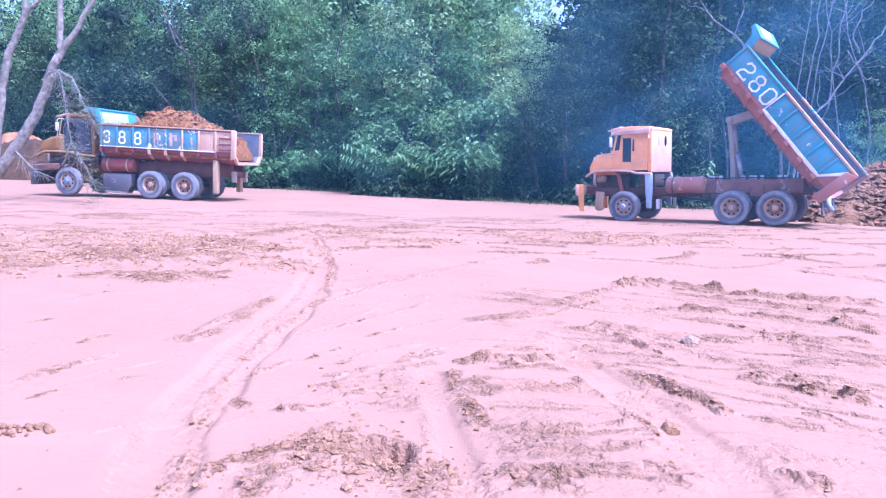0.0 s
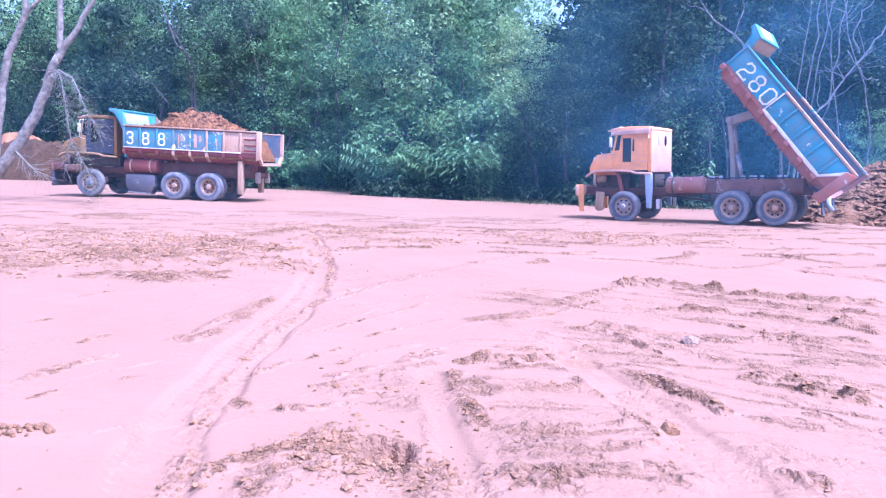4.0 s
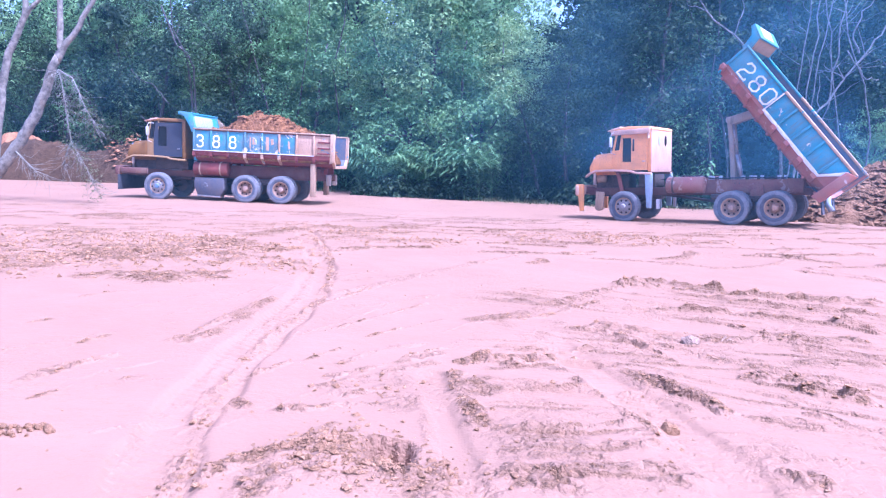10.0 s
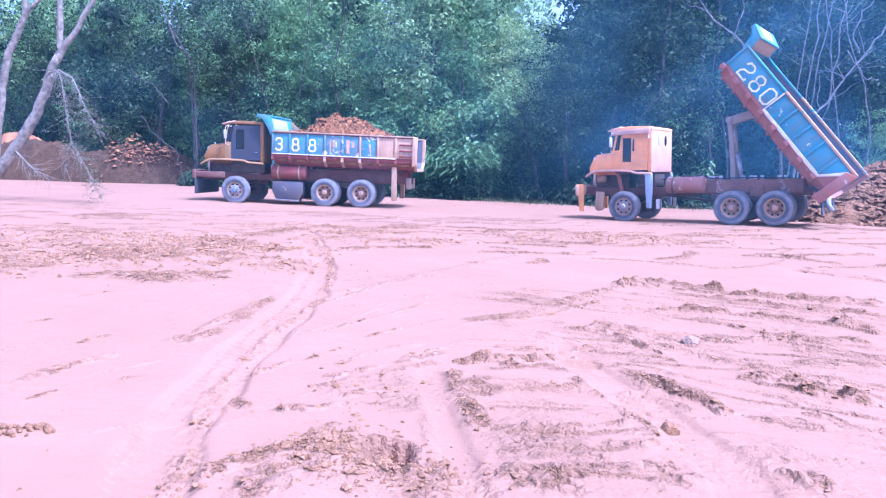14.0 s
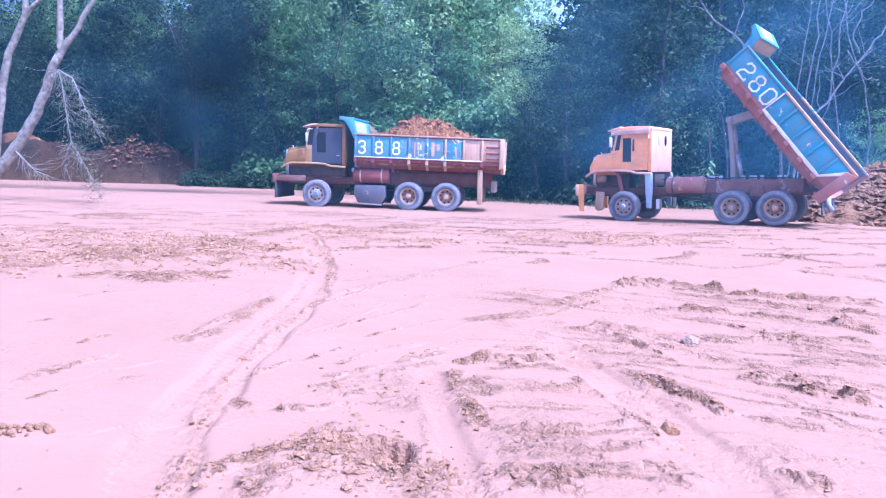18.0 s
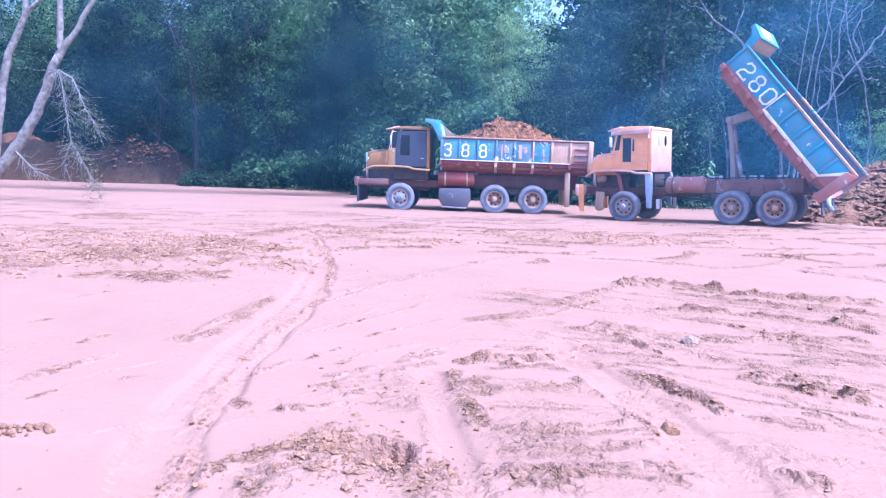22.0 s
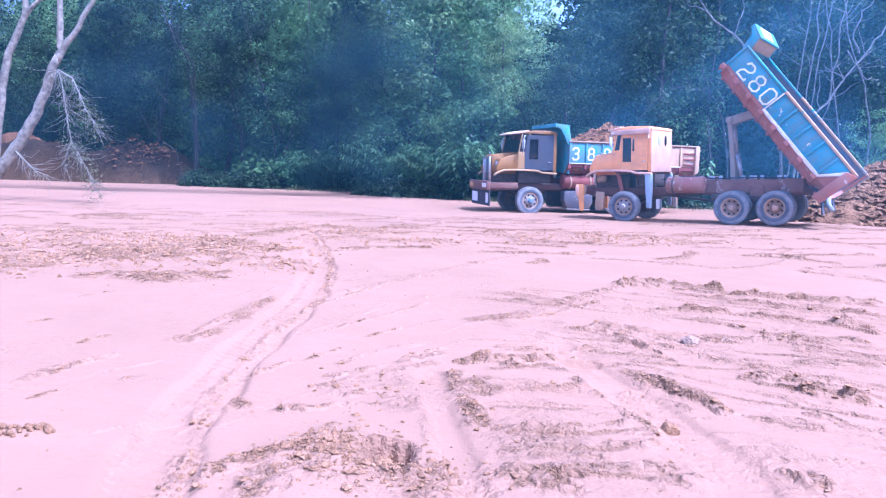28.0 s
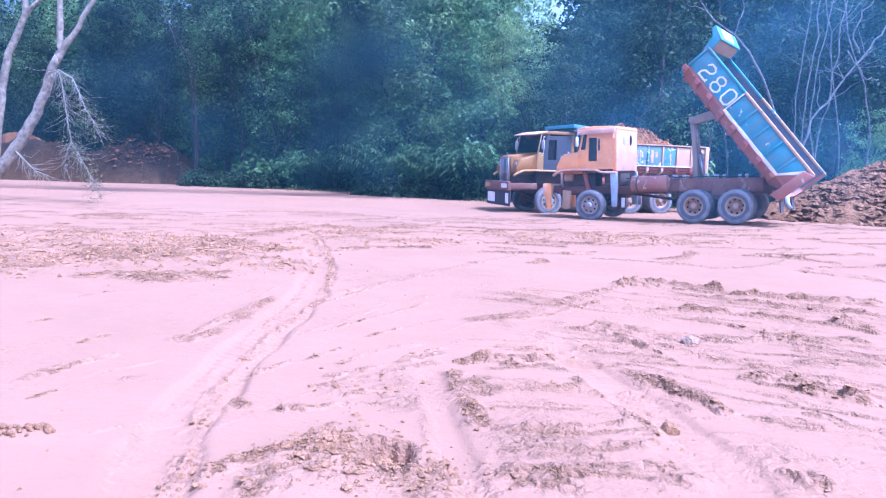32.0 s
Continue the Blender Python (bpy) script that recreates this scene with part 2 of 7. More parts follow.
dens.attribute_name = "sheet_density"
dif = k.node("ShaderNodeBsdfDiffuse")
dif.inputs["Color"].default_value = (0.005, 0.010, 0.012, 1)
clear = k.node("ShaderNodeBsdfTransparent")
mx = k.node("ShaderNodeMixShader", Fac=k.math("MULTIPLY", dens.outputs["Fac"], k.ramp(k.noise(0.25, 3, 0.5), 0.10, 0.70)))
k.t.links.new(clear.outputs[0], mx.inputs[1])
k.t.links.new(dif.outputs[0], mx.inputs[2])
k.t.links.new(mx.outputs[0], k.t.nodes["Material Output"].inputs["Surface"])
M_DIM_SHEET = k.m
M_MIRROR = simple("mirror_back_white", (0.42, 0.42, 0.40), 0.1, 5, 0.4, 0.1, 0.1, 0.2)


# ---- mesh helpers ----
def mesh_of(name, bm, material, sharp=38):
    for e in bm.edges:
        e.smooth = len(e.link_faces) == 2 and e.calc_face_angle(0.0) < radians(sharp)
    for f in bm.faces:
        f.smooth = True
    me = bpy.data.meshes.new(name)
    bm.to_mesh(me)
    bm.free()
    for mt in material if isinstance(material, (list, tuple)) else (material,):
        me.materials.append(mt)
    return me


def part(name, bm, material, parent, label=""):
    """Link a bmesh as one mesh object under a thing or a part."""
    ob = new(name, mesh_of(name, bm, material))
    ob.parent = parent
    if label:
        ob["label"] = label
    return ob


def shared(name, me, parent, m=None):
    ob = new(name, me)
    ob.parent = parent
    if m is not None:
        ob.matrix_basis = m
    return ob


def thing(name, label, category, group="", kind=""):
    return tagged(new(name), label, category, group, kind)


def box(bm, x0, x1, y0, y1, z0, z1, bevel=0.0, m=None):
    """A box between two corners, its edges rounded off by bevel."""
    c = Matrix.LocRotScale(((x0 + x1) / 2, (y0 + y1) / 2, (z0 + z1) / 2), None, (abs(x1 - x0), abs(y1 - y0), abs(z1 - z0)))
    vs = bmesh.ops.create_cube(bm, size=1, matrix=c)["verts"]
    if bevel:
        es = list({e for v in vs for e in v.link_edges})
        r = bmesh.ops.bevel(bm, geom=es, offset=bevel, segments=2, profile=0.5, affect="EDGES", clamp_overlap=True)
        vs = list({v for f in r["faces"] for v in f.verts} | {v for v in vs if v.is_valid})
    if m is not None:
        bmesh.ops.transform(bm, matrix=m, verts=vs)
    return bm


def prism(bm, outline, y0, y1, bevel=0.0):
    """An outline in x and z, drawn out from y0 to y1."""
    a = [bm.verts.new((x, y0, z)) for x, z in outline]
    b = [bm.verts.new((x, y1, z)) for x, z in outline]
    n = len(outline)
    fs = [bm.faces.new(a), bm.faces.new(b[::-1])]
    for i in range(n):
        j = (i + 1) % n
        fs.append(bm.faces.new((a[j], a[i], b[i], b[j])))
    bmesh.ops.recalc_face_normals(bm, faces=fs)
    if bevel:
        bmesh.ops.bevel(bm, geom=list({e for f in fs for e in f.edges}), offset=bevel, segments=2, profile=0.5, affect="EDGES", clamp_overlap=True)
    return bm


def tube(bm, pts, radii, n=8, caps=True):
    """A round bar along points, its radius running through radii."""
    pts = [Vector(p) for p in pts]
    if not hasattr(radii, "__len__"):
        radii = [radii] * len(pts)
    rings = []
    up = Vector((0.13, 0.27, 1))
    for i, p in enumerate(pts):
        d = (pts[min(i + 1, len(pts) - 1)] - pts[max(i - 1, 0)]).normalized()
        if abs(d.dot(up.normalized())) > 0.97:
            up = Vector((1, 0.2, 0.1))
        u = d.cross(up).normalized()
        v = d.cross(u)
        rings.append([bm.verts.new(p + radii[i] * (math.cos(a) * u + math.sin(a) * v)) for a in (2 * math.pi * k / n for k in range(n))])
    for r, s in zip(rings, rings[1:]):
        for k in range(n):
            bm.faces.new((r[k], r[(k + 1) % n], s[(k + 1) % n], s[k]))
    if caps:
        bm.faces.new(rings[0][::-1])
        bm.faces.new(rings[-1])
    return bm


def lathe(bm, profile, n=32, closed=False):
    """A profile of (radius, y) turned about the y axis."""
    rings = [[bm.verts.new((r * math.cos(a), y, r * math.sin(a))) for a in (2 * math.pi * k / n for k in range(n))] for r, y in profile]
    pairs = list(zip(rings, rings[1:])) + ([(rings[-1], rings[0])] if closed else [])
    for r, s in pairs:
        for k in range(n):
            bm.faces.new((r[k], r[(k + 1) % n], s[(k + 1) % n], s[k]))
    if not closed:
        if profile[0][0] > 1e-4:
            bm.faces.new(rings[0][::-1])
        if profile[-1][0] > 1e-4:
            bm.faces.new(rings[-1])
    bmesh.ops.recalc_face_normals(bm, faces=bm.faces[:])
    return bm


def raw_mesh(name, verts, faces, material, smooth=True):
    """A mesh from number arrays, all faces with the same number of corners."""
    verts, faces = np.asarray(verts, np.float32), np.asarray(faces, np.int32)
    me = bpy.data.meshes.new(name)
    n = faces.shape[1]
    me.vertices.add(len(verts))
    me.vertices.foreach_set("co", verts.ravel())
    me.loops.add(faces.size)
    me.loops.foreach_set("vertex_index", faces.ravel())
    me.polygons.add(len(faces))
    me.polygons.foreach_set("loop_start", np.arange(len(faces), dtype=np.int32) * n)
    me.polygons.foreach_set("use_smooth", np.full(len(faces), smooth))
    me.update(calc_edges=True)
    me.validate()
    me.materials.append(material)
    return me


# ---- smooth number noise ----
def lattice(x, y, seed):
    h = (x.astype(np.int64) * 374761393 + y.astype(np.int64) * 668265263 + seed * 974634777) & 0x7FFFFFFF
    h = ((h ^ (h >> 13)) * 1274126177) & 0x7FFFFFFF
    return ((h ^ (h >> 16)) & 0xFFFF) / 32767.5 - 1.0


def vnoise(x, y, scale, seed=0):
    x, y = x / scale, y / scale
    xi, yi = np.floor(x), np.floor(y)
    fx, fy = x - xi, y - yi
    fx, fy = fx * fx * (3 - 2 * fx), fy * fy * (3 - 2 * fy)
    a, b = lattice(xi, yi, seed), lattice(xi + 1, yi, seed)
    c, d = lattice(xi, yi + 1, seed), lattice(xi + 1, yi + 1, seed)
    return (a * (1 - fx) + b * fx) * (1 - fy) + (c * (1 - fx) + d * fx) * fy


def cells(x, y, size, seed=0):
    """Lumps: for each place the height on the nearest of many scattered round clods, 0 to 1, and that clod's own number."""
    u, v = x / size, y / size
    iu, iv = np.floor(u), np.floor(v)
    best, own = np.full(np.shape(x), 9.0), np.zeros(np.shape(x))
    for du in (-1, 0, 1):
        for dv in (-1, 0, 1):
            cu, cv = iu + du, iv + dv
            jx, jy = 0.5 + 0.42 * lattice(cu, cv, seed), 0.5 + 0.42 * lattice(cu, cv, seed + 1)
            rad = 0.62 + 0.34 * lattice(cu, cv, seed + 2)
            d = np.hypot(u - cu - jx, v - cv - jy) / rad
            near = d < best
            best, own = np.where(near, d, best), np.where(near, lattice(cu, cv, seed + 3), own)
    return np.clip(1.5 * (1 - best), 0, 1), own


def fbm(x, y, scale, octaves=4, seed=0, gain=0.5):
    s, a, t = 0.0, 1.0, 0.0
    for o in range(octaves):
        s = s + a * vnoise(x + 17.3 * o, y - 9.1 * o, scale / 2 ** o, seed + o)
        t += a
        a *= gain
    return s / t


# ---- ground ----
RUTS, BERMS, PATCHES, SCARPS = [], [], [], []


def rut(pts, half, deep):
    RUTS.append((pts, half, deep))


def berm(pts, half, high, churn):
    BERMS.append((pts, half, high, churn))


def scarp(pts, high):
    SCARPS.append((pts, high))


def patch(x, y, rx, ry, high, churn):
    PATCHES.append((x, y, rx, ry, high, churn))


# tracks pressed in by tyres, ridges of loose soil beside them, and churned spots
rut([(-1.46, 3.47), (-1.63, 4.06), (-1.68, 4.90), (-1.72, 5.95), (-1.67, 7.15), (-1.65, 8.74), (-1.85, 10.86), (-2.54, 14.20), (-3.35, 17.35)], 0.23, 0.055)
berm([(-1.33, 3.40), (-1.44, 3.99), (-1.61, 4.90), (-1.66, 5.95), (-1.61, 7.16), (-1.47, 8.33), (-1.55, 9.84), (-1.78, 11.50), (-2.28, 13.77), (-3.02, 16.43)], 0.070, 0.055, 0.55)
berm([(-1.73, 3.66), (-1.85, 4.33), (-1.78, 5.02), (-1.84, 6.03), (-1.81, 7.27), (-1.73, 8.54), (-1.96, 10.84), (-2.63, 14.18)], 0.060, 0.030, 0.30)
berm([(-2.46, 6.34), (-2.29, 6.49), (-2.16, 6.73), (-2.11, 7.29), (-2.05, 7.98), (-2.00, 8.58)], 0.080, 0.040, 0.45)
berm([(-3.08, 5.01), (-3.07, 5.29), (-3.00, 5.56), (-2.85, 5.71), (-2.67, 5.95)], 0.050, 0.025, 0.35)
berm([(-2.43, 5.20), (-2.25, 5.37), (-2.16, 5.48)], 0.050, 0.012, 0.20)
berm([(-6.33, 10.16), (-6.23, 11.16), (-5.78, 11.68), (-5.10, 11.82), (-4.65, 12.37), (-4.36, 13.30), (-4.17, 14.88)], 0.450, 0.080, 0.70)
berm([(-4.95, 9.52), (-4.67, 10.08), (-3.92, 9.60), (-3.57, 9.90)], 0.250, 0.050, 0.80)
berm([(-3.67, 13.09), (-3.45, 13.89), (-2.92, 13.00)], 0.250, 0.050, 0.80)
berm([(-4.21, 15.46), (-3.70, 17.72), (-2.98, 18.43), (-2.04, 17.89), (-1.25, 18.62), (-0.29, 18.74)], 0.300, 0.060, 0.80)
berm([(-7.46, 12.01), (-6.89, 12.72), (-6.09, 13.17), (-5.13, 13.12)], 0.250, 0.060, 0.70)
berm([(-10.02, 19.10), (-9.51, 19.94), (-8.02, 19.00), (-6.94, 19.78)], 0.200, 0.040, 0.70)
berm([(-10.23, 16.50), (-9.08, 16.55), (-7.46, 16.15), (-6.62, 17.31)], 0.300, 0.025, 0.50)
berm([(-1.54, 4.67), (-1.34, 4.74), (-1.16, 4.67)], 0.060, 0.030, 0.60)
berm([(-1.16, 4.64), (-0.83, 4.72), (-0.53, 4.81), (-0.28, 4.79)], 0.050, 0.030, 0.50)
berm([(-1.35, 3.53), (-1.18, 3.66), (-1.02, 3.84), (-0.82, 3.95), (-0.68, 4.06)], 0.070, 0.050, 0.70)
berm([(-0.98, 5.08), (-0.68, 5.36), (-0.36, 5.65), (0.05, 5.94)], 0.050, 0.018, 0.40)
berm([(-0.94, 5.34), (-0.63, 5.63), (-0.28, 5.91), (0.10, 6.28)], 0.050, 0.018, 0.40)
berm([(-0.74, 4.91), (-0.49, 5.12), (-0.08, 5.41)], 0.050, 0.018, 0.40)
berm([(-0.86, 5.69), (-0.67, 6.02), (-0.41, 6.37), (-0.10, 6.55)], 0.050, 0.015, 0.30)
rut([(-0.07, 5.60), (-0.01, 4.79), (0.08, 4.09), (0.17, 3.44)], 0.10, 0.03)
berm([(-0.15, 5.47), (-0.09, 4.67), (-0.02, 4.00), (0.05, 3.43)], 0.040, 0.020, 0.30)
berm([(0.09, 5.69), (0.14, 5.18), (0.23, 4.69), (0.26, 4.33)], 0.066, 0.056, 0.64)
berm([(0.09, 5.81), (0.29, 5.97), (0.54, 6.06), (0.78, 6.01), (1.08, 6.04)], 0.079, 0.044, 0.64)
berm([(0.25, 4.41), (0.44, 4.35), (0.65, 4.33), (0.92, 4.43), (1.19, 4.53), (1.43, 4.50)], 0.053, 0.024, 0.45)
berm([(0.28, 3.94), (0.55, 4.04), (0.81, 4.06), (1.10, 4.16), (1.38, 4.16)], 0.046, 0.019, 0.42)
berm([(0.23, 3.64), (0.48, 3.73), (0.73, 3.76), (1.08, 3.80), (1.37, 3.74)], 0.059, 0.024, 0.48)
berm([(0.30, 5.06), (0.59, 5.15), (0.94, 5.25), (1.21, 5.30)], 0.060, 0.020, 0.40)
rut([(1.09, 6.59), (1.22, 5.80), (1.43, 5.00), (1.57, 4.43), (1.64, 3.87), (1.61, 3.51)], 0.17, 0.03)
berm([(1.49, 5.82), (1.60, 5.47), (1.79, 5.22), (1.93, 5.04), (2.00, 4.69)], 0.059, 0.048, 0.60)
berm([(1.05, 5.62), (1.17, 5.13), (1.32, 4.72), (1.43, 4.32)], 0.060, 0.030, 0.50)
berm([(0.21, 7.46), (0.61, 7.68), (0.95, 8.02), (1.35, 8.50), (1.80, 9.12), (2.23, 9.73), (2.62, 10.21)], 0.106, 0.032, 0.48)
berm([(2.43, 10.08), (2.89, 10.16), (3.22, 9.93), (3.54, 9.93), (3.88, 9.58), (4.41, 9.58)], 0.119, 0.056, 0.60)
berm([(3.99, 9.69), (4.61, 9.69), (5.22, 9.53), (5.85, 9.33)], 0.086, 0.040, 0.48)
berm([(2.36, 8.46), (2.93, 8.37), (3.40, 8.20), (3.88, 7.96), (4.36, 7.79), (4.77, 7.56)], 0.059, 0.040, 0.52)
berm([(2.56, 8.70), (3.21, 8.57), (3.81, 8.38), (4.49, 8.28), (5.06, 8.04)], 0.046, -0.024, 0.24)
berm([(1.48, 7.39), (1.78, 7.17), (2.07, 6.96), (2.34, 6.77)], 0.059, 0.040, 0.52)
berm([(1.57, 7.15), (1.77, 6.66), (1.95, 6.35), (2.02, 5.96)], 0.053, 0.032, 0.52)
berm([(2.37, 7.04), (2.94, 7.06), (3.48, 7.00), (4.11, 7.11), (4.39, 6.94)], 0.079, 0.028, 0.48)
berm([(2.29, 6.16), (2.75, 6.20), (3.18, 6.15), (3.90, 6.13)], 0.086, 0.024, 0.40)
berm([(2.35, 5.69), (2.58, 5.59), (2.86, 5.52), (3.21, 5.67)], 0.059, 0.040, 0.60)
berm([(2.71, 5.40), (2.85, 5.24), (3.04, 5.13), (3.20, 4.99)], 0.059, 0.048, 0.60)
berm([(2.05, 4.72), (2.34, 4.61), (2.62, 4.50), (2.79, 4.32)], 0.053, 0.024, 0.40)
berm([(2.02, 3.82), (2.05, 3.69), (2.06, 3.54)], 0.060, 0.050, 0.70)
berm([(6.77, 14.35), (7.13, 14.16), (7.43, 13.88)], 0.250, 0.060, 0.70)
berm([(6.04, 12.14), (6.48, 11.72), (7.00, 11.22)], 0.080, 0.040, 0.60)
berm([(3.96, 12.58), (4.61, 13.65), (5.24, 14.68)], 0.100, 0.030, 0.40)
berm([(2.32, 19.01), (3.47, 18.68), (4.49, 18.05), (5.64, 18.07), (7.21, 19.25)], 0.300, 0.030, 0.45)
berm([(1.75, 15.22), (2.95, 15.84), (3.90, 15.61), (5.11, 16.36), (5.94, 16.32)], 0.150, 0.030, 0.45)
berm([(-1.30, 8.99), (-0.65, 9.98), (-0.03, 11.18), (0.65, 12.31), (1.59, 13.71)], 0.080, 0.015, 0.20)
berm([(-1.43, 9.86), (-0.68, 10.39), (-0.02, 10.61)], 0.080, 0.015, 0.20)
berm([(-1.47, 14.99), (-0.29, 15.06), (0.84, 16.15), (2.47, 15.95)], 0.120, 0.015, 0.25)
berm([(-1.17, 8.09), (-0.55, 8.42), (-0.01, 9.10)], 0.060, 0.012, 0.20)
patch(-0.58, 3.93, 0.34, 0.34, 0.27, 1.3)
patch(-0.28, 3.61, 0.34, 0.13, 0.08, 1.2)
patch(-0.06, 4.00, 0.10, 0.2, 0.06, 1.0)
patch(-0.96, 3.50, 0.55, 0.2, 0.03, 0.6)
patch(-2.48, 4.17, 0.22, 0.12, 0.05, 0.7)
patch(-2.09, 3.36, 0.25, 0.15, 0.04, 0.5)
patch(0.69, 3.70, 0.75, 0.30, 0.03, 0.7)
patch(0.68, 4.05, 0.6, 0.35, 0.02, 0.5)
patch(2.92, 6.61, 1.3, 1.0, 0.02, 0.25)
patch(1.67, 6.92, 0.8, 0.8, 0.02, 0.25)
patch(4.49, 8.03, 1.5, 1.2, 0.02, 0.23)
patch(2.88, 8.64, 1.4, 1.1, 0.02, 0.23)
patch(2.86, 5.01, 0.8, 0.8, 0.02, 0.25)
patch(0.35, 5.33, 0.25, 0.35, 0.04, 0.8)
patch(1.83, 3.96, 0.7, 0.5, 0.015, 0.17)
patch(-0.57, 5.12, 0.35, 0.25, 0.02, 0.5)
patch(2.33, 3.91, 0.5, 0.4, 0.015, 0.17)
patch(-0.75, 3.58, 0.5, 0.3, 0.02, 0.6)
patch(0.91, 7.60, 0.5, 0.5, 0.02, 0.4)
patch(-6.0, 11.4, 2.0, 1.4, 0.03, 0.75)
patch(-4.6, 12.6, 1.7, 1.7, 0.03, 0.75)
patch(-3.6, 10.0, 0.8, 0.6, 0.02, 0.75)
patch(-8.6, 12.6, 2.0, 1.3, 0.03, 0.7)
patch(-2.6, 11.4, 0.8, 0.8, 0.02, 0.65)
patch(-7.0, 9.8, 1.3, 0.7, 0.02, 0.65)
patch(-0.6, 15.4, 1.6, 0.9, 0.02, 0.6)
patch(-5.6, 14.6, 1.6, 1.1, 0.02, 0.65)
patch(-3.2, 13.6, 0.9, 0.8, 0.02, 0.6)
patch(-7.5, 14.5, 2.2, 1.2, 0.02, 0.45)
patch(-2.3, 17.2, 1.6, 1.0, 0.02, 0.6)
patch(4.0, 17.0, 3.0, 1.2, 0.02, 0.5)
rut([(3.57, 9.33), (4.39, 8.91), (5.28, 8.41)], 0.035, 0.050)
berm([(3.57, 9.41), (4.39, 8.99), (5.28, 8.49)], 0.045, 0.045, 0.30)
rut([(2.84, 8.52), (3.58, 8.16), (4.20, 7.85), (4.70, 7.45)], 0.035, 0.070)
berm([(2.84, 8.60), (3.58, 8.24), (4.20, 7.93), (4.70, 7.53)], 0.045, 0.045, 0.30)
rut([(1.39, 7.25), (1.72, 6.93), (2.01, 6.22)], 0.035, 0.050)
berm([(1.39, 7.33), (1.72, 7.01), (2.01, 6.30)], 0.045, 0.045, 0.30)
rut([(6.11, 12.29), (6.55, 11.85), (7.00, 11.22)], 0.035, 0.050)
berm([(6.11, 12.37), (6.55, 11.93), (7.00, 11.30)], 0.045, 0.045, 0.30)
rut([(2.87, 7.98), (3.18, 7.65), (3.42, 7.23)], 0.035, 0.050)
berm([(2.87, 8.06), (3.18, 7.73), (3.42, 7.31)], 0.045, 0.045, 0.30)
rut([(1.62, 7.49), (2.14, 7.21), (2.65, 7.03)], 0.035, 0.050)
berm([(1.62, 7.57), (2.14, 7.29), (2.65, 7.11)], 0.045, 0.045, 0.30)
rut([(3.95, 9.77), (4.81, 9.47), (5.65, 9.00)], 0.035, 0.050)
berm([(3.95, 9.85), (4.81, 9.55), (5.65, 9.08)], 0.045, 0.045, 0.30)
rut([(0.59, 5.99), (1.07, 6.01), (1.45, 5.97)], 0.035, 0.050)
berm([(0.59, 6.07), (1.07, 6.09), (1.45, 6.05)], 0.045, 0.045, 0.30)
rut([(0.54, 5.21), (0.94, 5.19), (1.33, 5.28)], 0.020, 0.050)
berm([(0.54, 5.29), (0.94, 5.27), (1.33, 5.36)], 0.045, 0.045, 0.30)
patch(-0.85, 3.62, 0.85, 0.45, 0.015, 0.45)
patch(0.05, 3.50, 0.6, 0.28, 0.015, 0.5)
patch(-0.35, 5.10, 0.6, 0.45, 0.012, 0.4)
patch(0.7, 4.6, 0.6, 0.9, 0.01, 0.17)

# sharp-crested ridges thrown up by the blade
berm([(3.54, 9.49), (3.8, 9.21), (4.53, 8.61), (5.3, 8.44)], 0.035, 0.050, 0.35)
berm([(2.79, 8.45), (3.36, 8.26), (3.94, 7.97), (4.42, 7.68), (4.73, 7.51)], 0.070, 0.100, 0.50)
berm([(1.6, 7.41), (2.33, 6.92), (3.02, 6.84)], 0.050, 0.070, 0.50)
berm([(1.34, 7.3), (1.72, 6.93), (1.99, 6.36)], 0.060, 0.100, 0.50)
berm([(2.87, 7.98), (3.48, 7.24)], 0.030, 0.050, 0.40)
berm([(1.63, 5.75), (1.76, 5.34), (1.91, 4.86)], 0.040, 0.035, 0.30)
berm([(2.42, 5.74), (2.68, 5.61), (3.13, 5.7)], 0.050, 0.080, 0.60)
berm([(2.71, 5.4), (2.9, 5.34), (3.07, 5.18), (3.22, 5.02)], 0.055, 0.090, 0.60)
berm([(0.41, 4.37), (0.8, 4.37), (1.11, 4.49), (1.45, 4.57)], 0.045, 0.042, 0.45)
berm([(1.13, 4.06), (1.34, 4.2), (1.38, 4.09)], 0.050, 0.042, 0.45)
berm([(0.2, 5.96), (0.39, 5.98), (0.57, 5.82), (1.07, 6.02)], 0.050, 0.090, 0.60)
berm([(1.9, 3.93), (1.97, 3.64), (1.98, 3.53)], 0.050, 0.070, 0.40)
berm([(2.44, 10.13), (3.0, 10.58), (3.67, 10.09), (4.1, 9.57), (5.23, 9.13)], 0.100, 0.120, 0.60)
berm([(6.77, 14.35), (7.12, 13.49)], 0.070, 0.080, 0.50)
berm([(6.29, 12.66), (6.77, 12.08), (7.11, 11.41)], 0.040, 0.060, 0.30)
berm([(8.61, 15.21), (9.04, 14.82)], 0.080, 0.080, 0.50)
berm([(0.73, 7.63), (1.12, 7.83), (1.97, 8.87)], 0.050, 0.060, 0.50)
berm([(0.3, 3.82), (0.56, 3.66), (0.94, 3.75), (1.4, 3.84)], 0.060, 0.030, 0.45)
berm([(-1.12, 4.66), (-0.89, 4.65), (-0.67, 4.69)], 0.035, 0.051, 0.30)
berm([(-0.88, 3.9), (-0.71, 4.04), (-0.64, 4.47)], 0.060, 0.051, 0.45)
berm([(-1.56, 4.72), (-1.38, 4.77), (-1.16, 4.68)], 0.040, 0.043, 0.45)
berm([(-1.55, 5.34), (-1.38, 5.56), (-1.27, 5.85)], 0.035, 0.034, 0.38)
berm([(-3.11, 5.2), (-3.06, 5.51), (-2.87, 5.66), (-2.72, 6.03)], 0.035, 0.034, 0.38)
